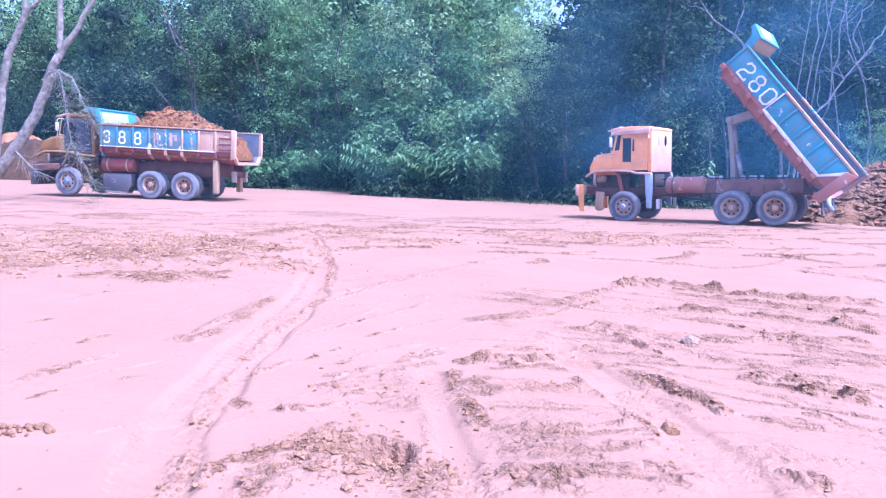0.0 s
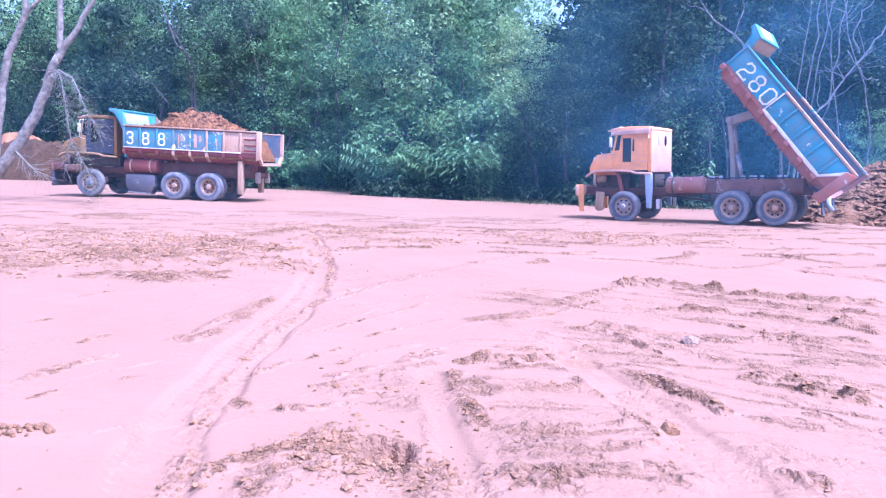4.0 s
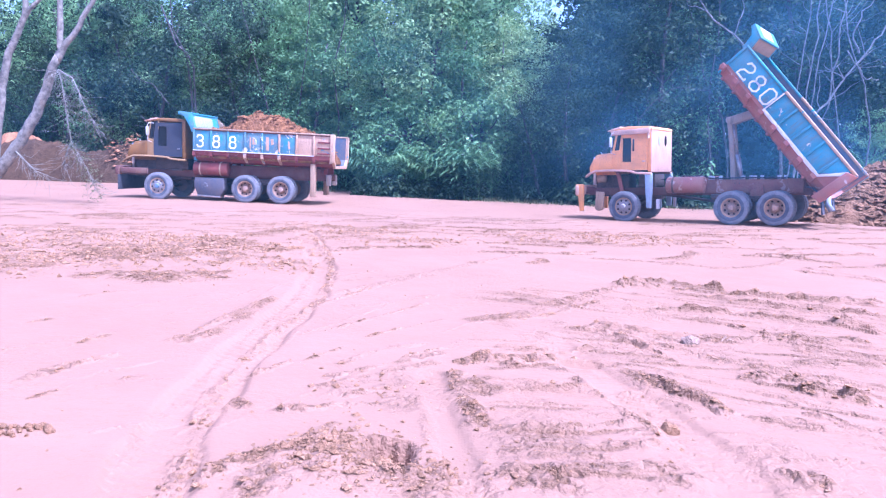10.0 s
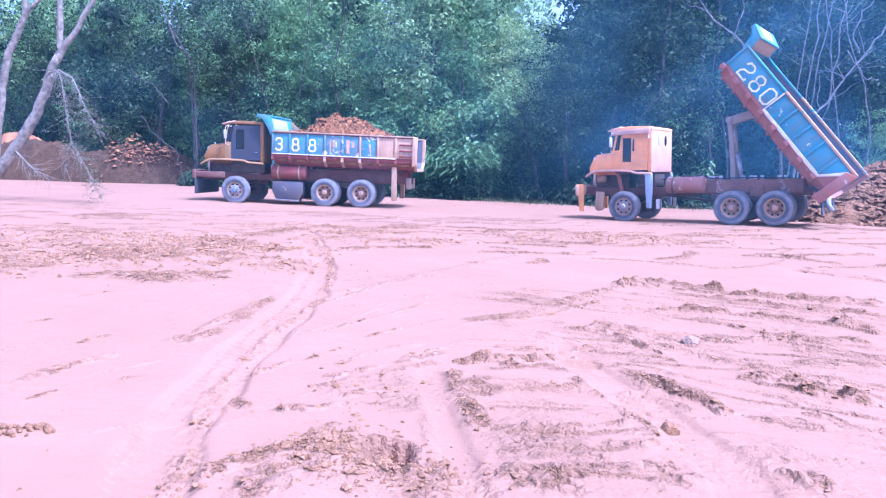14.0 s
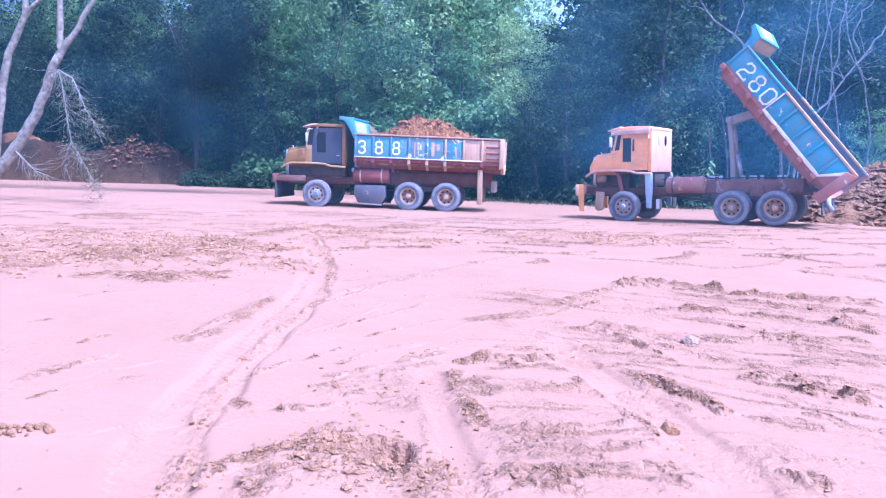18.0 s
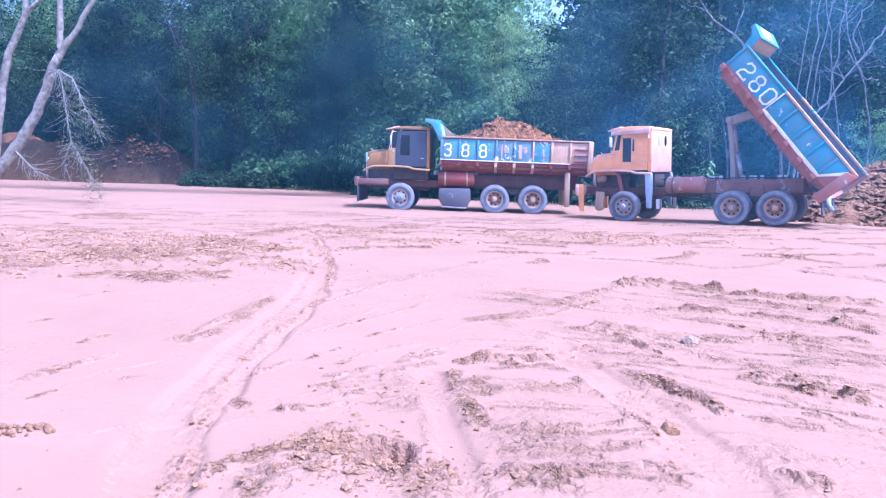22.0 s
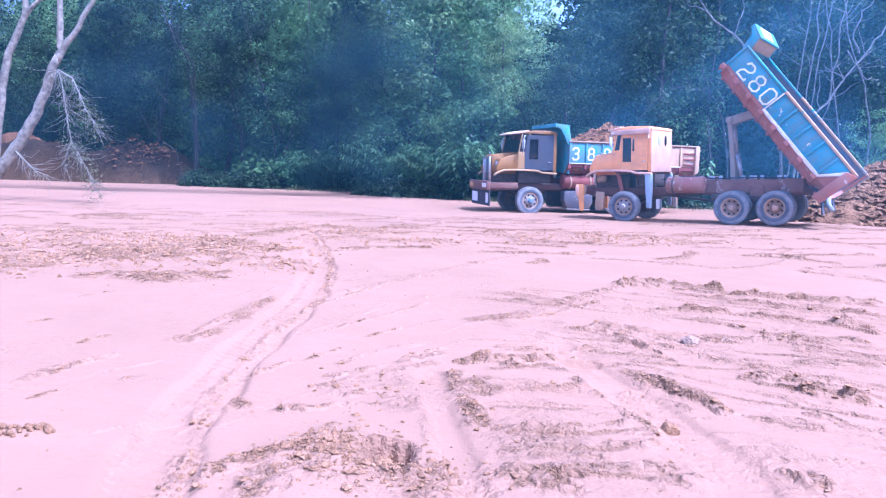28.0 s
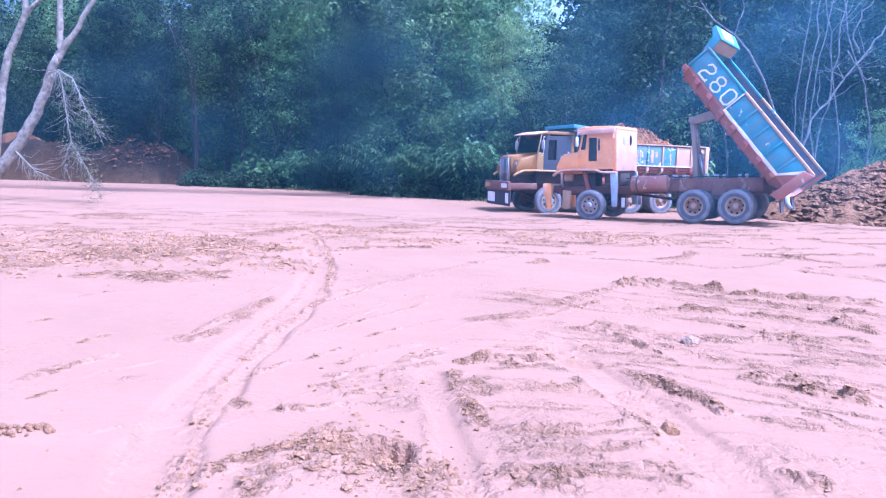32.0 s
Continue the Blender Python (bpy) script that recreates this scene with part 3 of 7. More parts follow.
berm([(-2.53, 6.35), (-2.35, 6.66), (-2.27, 7.43), (-2.02, 8.39)], 0.050, 0.043, 0.45)
berm([(-9.71, 18.8), (-8.28, 18.91), (-6.82, 19.01)], 0.100, 0.060, 0.45)
berm([(-6.73, 11.55), (-5.64, 11.78), (-4.91, 12.56)], 0.080, 0.068, 0.45)
berm([(-5.69, 13.46), (-4.76, 14.18), (-4.37, 16.06)], 0.080, 0.068, 0.45)
# thin crumbling lines over the dry crust
berm([(-3.03, 5.21), (-2.92, 5.57), (-2.69, 6.0)], 0.024, 0.014, 0.85)
berm([(-2.84, 4.68), (-2.75, 4.87), (-2.67, 5.1)], 0.024, 0.014, 0.85)
berm([(-1.5, 5.32), (-1.35, 5.61), (-1.18, 5.89)], 0.024, 0.014, 0.85)
berm([(-1.16, 5.79), (-1.0, 6.08), (-0.82, 6.37)], 0.024, 0.014, 0.85)
berm([(-1.08, 6.97), (-0.68, 7.63), (-0.16, 8.44)], 0.024, 0.014, 0.85)
berm([(-1.26, 8.68), (-0.97, 9.2), (-0.64, 9.75)], 0.024, 0.014, 0.85)
berm([(-4.28, 8.25), (-4.09, 8.66), (-3.84, 8.98)], 0.024, 0.014, 0.85)
berm([(-4.16, 6.91), (-3.89, 7.23)], 0.024, 0.014, 0.85)
berm([(-3.29, 6.11), (-3.08, 6.62)], 0.024, 0.014, 0.85)
berm([(-2.45, 5.23), (-2.37, 5.3), (-2.32, 5.39)], 0.024, 0.014, 0.85)
berm([(-1.73, 7.68), (-1.45, 8.22), (-1.01, 8.95)], 0.024, 0.014, 0.85)
berm([(-0.75, 6.66), (-0.45, 7.04), (0.06, 7.61)], 0.024, 0.014, 0.85)
berm([(-6.44, 10.61), (-5.67, 10.28), (-5.35, 10.82)], 0.024, 0.014, 0.85)
berm([(-0.37, 5.9), (-0.1, 6.26), (0.26, 6.5)], 0.024, 0.014, 0.85)
# small straight scarps that the blade has cut, steep on the near side
scarp([(2.64, 8.5), (3.4, 8.2), (3.91, 7.9), (4.34, 7.65), (4.62, 7.32)], 0.037)
scarp([(2.89, 9.61), (3.77, 9.12), (4.6, 8.62), (5.24, 8.34)], 0.022)
scarp([(1.61, 7.46), (1.99, 7.32), (2.36, 7.0), (2.85, 6.82)], 0.028)
scarp([(1.37, 7.13), (1.68, 6.99), (1.9, 6.57), (2.0, 6.28)], 0.037)
scarp([(2.55, 8.01), (3.08, 7.72), (3.32, 7.27), (3.66, 7.14)], 0.026)
scarp([(1.21, 6.87), (1.82, 6.67), (2.5, 6.61)], 0.017)
scarp([(2.45, 5.59), (2.71, 5.4), (2.82, 5.27), (3.03, 5.18), (3.22, 5.02)], 0.035)
scarp([(1.53, 5.71), (1.69, 5.48), (1.71, 5.24), (1.88, 5.0), (1.89, 4.71)], 0.037)
scarp([(0.33, 5.68), (0.71, 5.8), (1.05, 5.88)], 0.022)
scarp([(0.33, 4.28), (0.65, 4.28), (0.97, 4.34), (1.36, 4.48)], 0.022)
scarp([(0.29, 4.79), (0.67, 4.77), (1.06, 4.78)], 0.010)
scarp([(2.06, 3.9), (2.05, 3.68), (2.04, 3.55)], 0.026)
scarp([(1.57, 6.09), (1.92, 5.95), (2.48, 5.9), (3.13, 6.06)], 0.015)
scarp([(1.4, 4.9), (1.55, 4.74), (1.65, 4.56)], 0.015)
scarp([(1.19, 6.44), (1.62, 6.28), (2.08, 6.14)], 0.015)
scarp([(1.13, 6.05), (1.6, 6.0), (1.92, 5.78)], 0.013)
scarp([(3.77, 6.7), (4.01, 6.33)], 0.022)
scarp([(2.03, 4.77), (2.3, 4.53), (2.55, 4.45)], 0.010)
scarp([(2.49, 5.11), (2.68, 4.82), (2.76, 4.56)], 0.013)
scarp([(1.86, 5.32), (2.27, 5.07), (2.68, 4.9), (3.03, 4.71)], 0.013)
scarp([(2.66, 6.48), (3.19, 6.4), (3.84, 6.04)], 0.015)
scarp([(0.34, 5.13), (0.77, 5.23), (1.12, 5.29)], 0.013)
scarp([(0.31, 4.02), (0.71, 4.0), (1.02, 4.07), (1.21, 4.17)], 0.015)
scarp([(0.32, 3.7), (0.72, 3.68), (1.05, 3.68), (1.28, 3.65)], 0.017)
# fainter streaks left by wheels all over the clearing
_r = random.Random(3)
for _ in range(250):
    x0, y0, a = _r.uniform(-15, 13), 12.0 + 12.0 * _r.random() ** 0.9, radians(_r.gauss(5, 10))
    ln = _r.uniform(0.4, 2.6)
    bow = _r.gauss(0, 0.10)
    berm([(x0 + ln * k / 4 * math.cos(a + bow * k), y0 + ln * k / 4 * math.sin(a + bow * k)) for k in range(5)], _r.uniform(0.04, 0.13), _r.uniform(0.015, 0.035), _r.uniform(0.4, 0.95))
for _ in range(26):
    x0, y0, a = _r.uniform(-4.5, 0.5), _r.uniform(3.6, 9.5), radians(_r.gauss(58, 12))
    ln = _r.uniform(0.6, 2.8)
    berm([(x0 + ln * k / 3 * math.cos(a), y0 + ln * k / 3 * math.sin(a)) for k in range(4)], _r.uniform(0.018, 0.03), _r.uniform(0.004, 0.010), _r.uniform(0.05, 0.22))
for _ in range(70):
    x0, y0 = _r.uniform(0.3, 6.5), _r.uniform(3.4, 9.8)
    swung = x0 > 1.25 + (5.95 - y0) * 0.366
    a = radians(_r.gauss(-36, 6) if swung else _r.gauss(1, 4))
    ln = _r.uniform(0.7, 3.2) if swung else _r.uniform(0.4, 1.1)
    berm([(x0 + ln * k / 3 * math.cos(a), y0 + ln * k / 3 * math.sin(a)) for k in range(4)], _r.uniform(0.014, 0.032), _r.uniform(0.012, 0.034), _r.uniform(0.3, 0.7))
HOLE = (-0.29, 4.13)


def along(x, y, pts):
    """Distance from a broken line, its side, and the way along it."""
    best = np.full(x.shape, 1e9)
    side, way = np.zeros(x.shape), np.zeros(x.shape)
    run = 0.0
    for (ax, ay), (bx, by) in zip(pts, pts[1:]):
        dx, dy = bx - ax, by - ay
        ln = math.hypot(dx, dy)
        s = np.clip(((x - ax) * dx + (y - ay) * dy) / ln ** 2, 0, 1)
        d = np.hypot(x - ax - s * dx, y - ay - s * dy)
        near = d < best
        best = np.where(near, d, best)
        side = np.where(near, np.sign((x - ax) * dy - (y - ay) * dx), side)
        way = np.where(near, run + s * ln, way)
        run += ln
    return best, side, way


# gentle fall of the clearing: spots and their heights
SPOTS = [(-11, 29, 0.06), (-5, 29, -0.04), (1, 28.6, -0.09), (6, 28.8, -0.11), (9.84, 22.28, 0.136), (6.6, 24.66, -0.05), (12, 21, 0.15), (13, 26, 0.1), (-12, 22, 0.02), (0, 20, 0.0), (-25, 34, 0.1)]


def base_height(x, y):
    s = np.zeros(np.shape(x))
    w = np.full(np.shape(x), 0.35)
    for px, py, pz in SPOTS:
        q = np.exp(-((x - px) ** 2 + (y - py) ** 2) / (2 * 2.3 ** 2))
        s, w = s + q * pz, w + q
    return s / w


def ground_height(x, y):
    x, y = np.asarray(x, float), np.asarray(y, float)
    z = base_height(x, y)
    dist = np.hypot(x, y)
    z = z + 0.030 * fbm(x, y, 3.5, 3, 5) * np.clip((30 - dist) / 25, 0, 1) + 0.012 * fbm(x, y, 0.5, 4, 11) * np.clip((26 - dist) / 14, 0, 1)
    churn = 0.10 * np.clip(fbm(x, y, 1.8, 4, 21) - 0.05, 0, 1)
    rough = np.abs(fbm(x, y, 0.16, 4, 31, 0.62))
    chunky = np.clip(fbm(x, y, 0.10, 3, 41, 0.6) - 0.05, 0, 1)
    fine = fbm(x, y, 0.055, 2, 45)
    rubble = np.zeros(np.shape(x))
    wob = 0.10 * fbm(x, y, 0.7, 3, 51)
    # combed soil where a blade and tracks have scraped
    comb = np.clip((x - 0.15 - 0.25 * wob * 10) / 0.5, 0, 1) * np.clip((9.9 - y + 0.10 * x) / 0.8, 0, 1)
    comb = comb * np.clip(0.62 + 1.3 * fbm(x, y, 1.3, 3, 91), 0, 1)
    lines = np.zeros(np.shape(x))
    lane = 1.25 + (5.95 - y) * 0.366          # beyond this lane the blade swung round
    turn = np.clip((x - lane) / 0.3, 0, 1)
    for size, width, seed, strength in ((0.36, 0.10, 95, 1.0), (0.20, 0.13, 97, 0.8), (0.11, 0.17, 99, 0.55)):
        n = fbm(0.05 * x + 0.01 * y + 0.4 * wob, y + 0.03 * x + 0.3 * wob, size, 2, seed, 0.5) * (1 - turn) + fbm(0.04 * x - 0.05 * y, 0.50 * x + 0.87 * y + 0.2 * wob, size, 2, seed + 30, 0.5) * turn
        lines = np.maximum(lines, strength * np.clip(1 - np.abs(n) / width, 0, 1) * np.clip(0.35 + 1.5 * fbm(x, y, 0.6, 2, seed + 1), 0, 1))
    z = z + comb * (0.040 * lines * (0.6 + rough) + 0.006 * chunky + 0.004 * fine)
    # combed lines are coloured darker, standing for shade in the grooves
    churn = np.maximum(churn, comb * np.clip(0.50 * lines, 0, 0.6))
    for pts, half, high, ch in BERMS:
        xs, ys = [p[0] for p in pts], [p[1] for p in pts]
        r = half * 3 + 0.3
        sel = (x > min(xs) - r) & (x < max(xs) + r) & (y > min(ys) - r) & (y < max(ys) + r)
        if not sel.any():
            continue
        d, side, way = along(x[sel], y[sel], pts)
        d = np.abs(d * side + wob[sel] * half * 4)
        end = np.clip(way / 0.15, 0, 1) * np.clip((max(way) - way) / 0.15, 0, 1) if len(way) else 1
        lumps = np.clip(0.55 + 1.1 * vnoise(way, d * 2, 0.22, 61) + 0.6 * vnoise(way, d, 0.09, 62), 0, 2)
        end = end * np.clip(0.75 + 2.2 * vnoise(way, 0 * way, 0.42, 63 + len(pts)) + 0.8 * vnoise(way, d, 0.15, 64), 0.42, 1)
        q = np.exp(-1.15 * (d / half) ** 1.35) * end
        z[sel] += high * q * (0.25 + 0.45 * lumps)
        broken = np.clip((np.exp(-(d / (half * 1.1)) ** 2) * end * (0.55 + 0.6 * lumps) - 0.22 + 0.30 * rough[sel]) * 3.0, 0, 1) * ch
        rubble[sel] = np.maximum(rubble[sel], broken * min(1.0, 0.35 + half / 0.12))
    for pts, high in SCARPS:
        xs, ys = [p[0] for p in pts], [p[1] for p in pts]
        sel = (x > min(xs) - 0.1) & (x < max(xs) + 0.6) & (y > min(ys) - 0.1) & (y < max(ys) + 0.9)
        if not sel.any():
            continue
        d, side, way = along(x[sel], y[sel], pts)
        far = -d * side + 0.006 * vnoise(x[sel], y[sel], 0.12, 151) + 0.025 * vnoise(x[sel], y[sel], 0.5, 152)
        end = np.clip(way / 0.12, 0, 1) * np.clip((way.max() - way) / 0.12, 0, 1)
        q = np.clip((far + 0.010) / 0.020, 0, 1) * np.exp(-np.clip(far, 0, 9) / (0.06 + 2.5 * high)) * end * np.clip(0.75 + 0.7 * vnoise(way, 0 * way, 0.3, 153) + 0.4 * vnoise(way, 0 * way, 0.09, 154), 0.15, 1.2)
        z[sel] += high * q
        churn[sel] = np.maximum(churn[sel], 0.35 * np.clip(1 - np.abs(far) / 0.03, 0, 1) * end)
    for px, py, rx, ry, high, ch in PATCHES:
        e = ((x - px) / rx) ** 2 + ((y - py) / ry) ** 2
        q = np.exp(-e * 1.2) * np.clip(0.6 + 0.9 * fbm(x, y, 0.5, 3, 81), 0, 1.3)
        z = z + high * q * 0.6
        rubble = np.maximum(rubble, np.clip((q - 0.30 + 0.8 * fbm(x, y, 0.3, 3, 83)) * 2.0, 0, 1) * np.clip(6 * q - 0.3, 0, 1) * min(1.0, ch) * (1.0 if ch > 0.55 else 0.7))
    # a scooped hole with a fluted, nearly upright far wall
    hx, hy = HOLE
    ahead = hy + 0.013 * np.sin((x - hx) * 2 * math.pi / 0.082) + 0.03 * fbm(x, y, 0.3, 2, 141) - 0.3 * np.abs(x - hx) ** 1.5 - y
    dug = np.clip(ahead / 0.09, 0, 1) * np.clip(1 - (ahead - 0.09) / 0.36, 0, 1) / (1 + np.exp(np.clip((np.abs(x - hx) - 0.125) / 0.018, -40, 40)))
    rubble = rubble * (1 - np.clip(dug * 4, 0, 1) * (ahead < 0.22))
    on = rubble > 0.02
    bx, by = x[on] + 0.02 * vnoise(x[on], y[on], 0.05, 77), y[on] + 0.02 * vnoise(x[on], y[on], 0.05, 78)
    big, own_a = cells(bx, by, 0.12, 101)
    mid, own_b = cells(bx, by, 0.062, 111)
    tiny, own_c = cells(bx, by, 0.033, 121)
    amount = rubble[on]
    big = big * (own_a > 0.1 - 0.6 * (amount - 0.5))
    mid = mid * (own_b > -0.2)
    pile = np.maximum(np.maximum(0.034 * big * (0.6 + 0.5 * own_a), 0.026 * mid * (0.8 + 0.4 * own_b)), 0.016 * tiny) + 0.012 * np.abs(fbm(bx, by, 0.05, 2, 131))
    z[on] += amount ** 0.7 * pile
    # gaps between clods coloured darker, their shade put into the soil
    churn[on] = np.maximum(churn[on], amount * np.clip(1.1 - 30 * pile, 0.15, 1.0))
    for pts, half, deep in RUTS:
        xs, ys = [p[0] for p in pts], [p[1] for p in pts]
        r = half * 3 + 0.3
        sel = (x > min(xs) - r) & (x < max(xs) + r) & (y > min(ys) - r) & (y < max(ys) + r)
        d, side, way = along(x[sel], y[sel], pts)
        inside = 1 / (1 + np.exp(np.clip((d - half * (1 + 0.10 * np.sin(way * 5))) / 0.016, -40, 40)))
        tread = 0.008 * np.sign(np.sin((way + 0.6 * d * side) * 2 * math.pi / 0.11)) * np.clip(0.4 + vnoise(x[sel], y[sel], 0.5, 71), 0, 1)
        z[sel] += -inside * deep + inside * tread * 0.6
        churn[sel] *= 1 - 0.75 * inside
    z = z - 0.20 * dug
    churn = np.where(dug > 0.03, 0.14 + 0.15 * fine, churn)
    return z, churn


def steps(stops):
    """Grid lines: pairs of (place, spacing there)."""
    out = [stops[0][0]]
    while out[-1] < stops[-1][0]:
        out.append(out[-1] + float(np.interp(out[-1], [s[0] for s in stops], [s[1] for s in stops])))
    return np.array(out)


gx = steps([(-400, 60), (-60, 6), (-20, 0.8), (-11, 0.09), (-4.5, 0.035), (-2.4, 0.017), (2.8, 0.016), (5, 0.022), (7, 0.04), (11, 0.11), (20, 0.7), (60, 6), (400, 60)])
gy = steps([(-120, 30), (-10, 4), (1, 0.5), (2.9, 0.03), (3.2, 0.014), (5.0, 0.016), (9, 0.025), (10.5, 0.04), (15, 0.06), (24, 0.16), (34, 0.5), (60, 4), (500, 60)])
GX, GY = np.meshgrid(gx, gy)
GZ, GC = ground_height(GX.ravel(), GY.ravel())
nx, ny = len(gx), len(gy)
ids = np.arange(nx * ny).reshape(ny, nx)
quads = np.stack([ids[:-1, :-1], ids[:-1, 1:], ids[1:, 1:], ids[1:, :-1]], -1).reshape(-1, 4)
ground_mesh = raw_mesh("ground", np.stack([GX.ravel(), GY.ravel(), GZ], 1), quads, M_GROUND, False)
layer = ground_mesh.attributes.new("churn", "FLOAT", "POINT")
layer.data.foreach_set("value", GC.astype(np.float32))
ground = tagged(new("ground", ground_mesh), "pale trampled bare soil with tyre ruts and loose clods", "ground", "", "structure")


def height_at(x, y):
    return float(ground_height(np.array([x]), np.array([y]))[0][0])


def stone_arrays(rng, size_lo, size_hi, points, sink=0.3, grow=None):
    """Many small angular clods as one set of arrays: each a bent octahedron with extra corners."""
    base = np.array([(1, 0, 0), (-1, 0, 0), (0, 1, 0), (0, -1, 0), (0, 0, 1), (0, 0, -1), (.7, .7, .35), (-.7, .6, .4), (.6, -.7, .4), (-.6, -.7, .35)])
    tri = np.array([(4, 6, 7), (4, 7, 9), (4, 9, 8), (4, 8, 6), (6, 2, 7), (6, 0, 2), (7, 1, 9), (7, 2, 1), (9, 3, 8), (9, 1, 3), (8, 0, 6), (8, 3, 0)])
    V, F = [], []
    for i, (x, y, z) in enumerate(points):
        s = size_lo * (size_hi / size_lo) ** (rng.random() ** 2.6) * (1.0 if grow is None else grow[i])
        a = rng.random() * 6.283
        q = base * (1 + 0.85 * (rng.random((10, 1)) - 0.5)) * (s * np.array([1.1, 0.65 + 0.4 * rng.random(), 0.6 + 0.4 * rng.random()]))
        c, sn = math.cos(a), math.sin(a)
        q = np.stack([q[:, 0] * c - q[:, 1] * sn, q[:, 0] * sn + q[:, 1] * c, q[:, 2]], 1)
        V.append(q + (x, y, z + s * (0.5 - sink)))
        F.append(tri + 10 * i)
    return np.concatenate(V), np.concatenate(F)


rng = np.random.default_rng(7)
spots = []
for pts, half, high, ch in BERMS:
    if ch < 0.42:
        continue
    near = max(0.12, min(1.0, (7.0 / max(3.0, pts[0][1])) ** 1.2))
    ln = sum(math.hypot(b[0] - a[0], b[1] - a[1]) for a, b in zip(pts, pts[1:]))
    for _ in range(int(near * ln * ch * (400 if half < 0.075 and high > 0.045 else 150 if half < 0.2 else 170))):
        i = rng.integers(len(pts) - 1)
        s = rng.random()
        g = rng.normal(0, half * 0.55, 2)
        spots.append((pts[i][0] * (1 - s) + pts[i + 1][0] * s + g[0], pts[i][1] * (1 - s) + pts[i + 1][1] * s + g[1]))
got = np.array(spots)
_, broken = ground_height(got[:, 0], got[:, 1])
spots = [tuple(p) for p in got[(broken > 0.30) | (rng.random(len(got)) < 0.05)]]
for px, py, rx, ry, high, ch in PATCHES:
    for _ in range(int(rx * ry * (5200 if ch > 1 else 150 * ch))):
        g = rng.normal(0, 0.5, 2)
        spots.append((px + g[0] * rx, py + g[1] * ry))
for _ in range(420):
    spots.append((rng.uniform(-8, 9), 3.2 + 20 * rng.random() ** 1.6))
tries = np.column_stack([rng.uniform(-3, 6.5, 30000), rng.uniform(3.2, 10, 30000)])
_, broken = ground_height(tries[:, 0], tries[:, 1])
spots += [tuple(p) for p in tries[broken > 0.42][:4500]]
spots = np.array(spots)
cz, _ = ground_height(spots[:, 0], spots[:, 1])
V, F = stone_arrays(rng, 0.0035, 0.020, np.column_stack([spots, cz]), 0.42)
# larger broken slabs on the heap and along the higher ridges
slabs = [(-0.56 + rng.normal(0, 0.20), 3.95 + rng.normal(0, 0.20)) for _ in range(230)] + [(-0.20 + rng.normal(0, 0.26), 3.58 + rng.normal(0, 0.10)) for _ in range(70)] + [(-0.45 + rng.normal(0, 0.30), 5.15 + rng.normal(0, 0.32)) for _ in range(70)] + [(0.02 + rng.normal(0, 0.16), 3.80 + rng.normal(0, 0.22)) for _ in range(60)] + [(-1.1 + rng.normal(0, 0.25), 3.6 + rng.normal(0, 0.15)) for _ in range(40)]
for pts, half, high, ch in BERMS:
    if high < 0.045 or pts[0][1] > 11:
        continue
    for a, b in zip(pts, pts[1:]):
        for _ in range(int(math.hypot(b[0] - a[0], b[1] - a[1]) * 22 * ch)):
            s = rng.random()
            slabs.append((a[0] * (1 - s) + b[0] * s + rng.normal(0, half * 0.5), a[1] * (1 - s) + b[1] * s + rng.normal(0, half * 0.5)))
for px, py, rx, ry, high, ch in PATCHES:
    if py > 9:
        slabs += [(px + rng.normal(0, 0.55) * rx, py + rng.normal(0, 0.55) * ry) for _ in range(int(260 * rx * ry * ch))]
slabs = np.array(slabs)
sz, _ = ground_height(slabs[:, 0], slabs[:, 1])
V2, F2 = stone_arrays(rng, 0.008, 0.034, np.column_stack([slabs, sz]), 0.45, np.clip(slabs[:, 1] / 7.0, 1.0, 1.7))
V, F = np.concatenate([V, V2]), np.concatenate([F, F2 + len(V)])
clods = tagged(new("soil_clods", raw_mesh("soil_clods", V, F, M_CLOD, False)), "loose brown soil clods strewn on the trampled ground", "clods", "", "stuff")


def boulder(name, x, y, size, label, material, seed, flat=0.7, category="stone", group=""):
    """One stone or lump, sunk a little into the ground."""
    bm = bmesh.new()
    bmesh.ops.create_icosphere(bm, subdivisions=3, radius=1)
    for v in bm.verts:
        n = noise.noise(v.co * 1.3 + Vector((seed, 0, 0))) * 0.42 + noise.noise(v.co * 4 + Vector((0, seed, 0))) * 0.25
        v.co *= 1 + n
        v.co = Vector((v.co.x * size, v.co.y * size * 0.85, v.co.z * size * flat))
    ob = new(name, mesh_of(name, bm, material, 30))
    ob.location = (x, y, height_at(x, y) + size * flat * 0.45)
    return tagged(ob, label, category, group)


boulder("stone", 2.38, 6.73, 0.085, "grey rounded stone lying on churned soil", M_ROCK, 1.0)
boulder("stone", 2.78, 6.88, 0.055, "small grey stone lying on churned soil", M_ROCK, 4.0)
boulder("soil_lump", 1.49, 4.48, 0.06, "brown lump of dry soil on the ground", M_CLOD, 9.0, 0.9, "soil lump")
for i in range(30):
    boulder("soil_lump", -2.68 + 0.38 * (i * 0.618 % 1), 4.08 + 0.15 * ((i * i * 0.37 + i * 0.11) % 1), 0.012 + 0.016 * (i * 37 % 7) / 7, "brown lump of dry soil in a small heap", M_CLOD, 20.0 + i, 0.8, "soil lump", "soil lumps in a small heap")


# ---- trucks ----
R = 0.531          # tyre radius


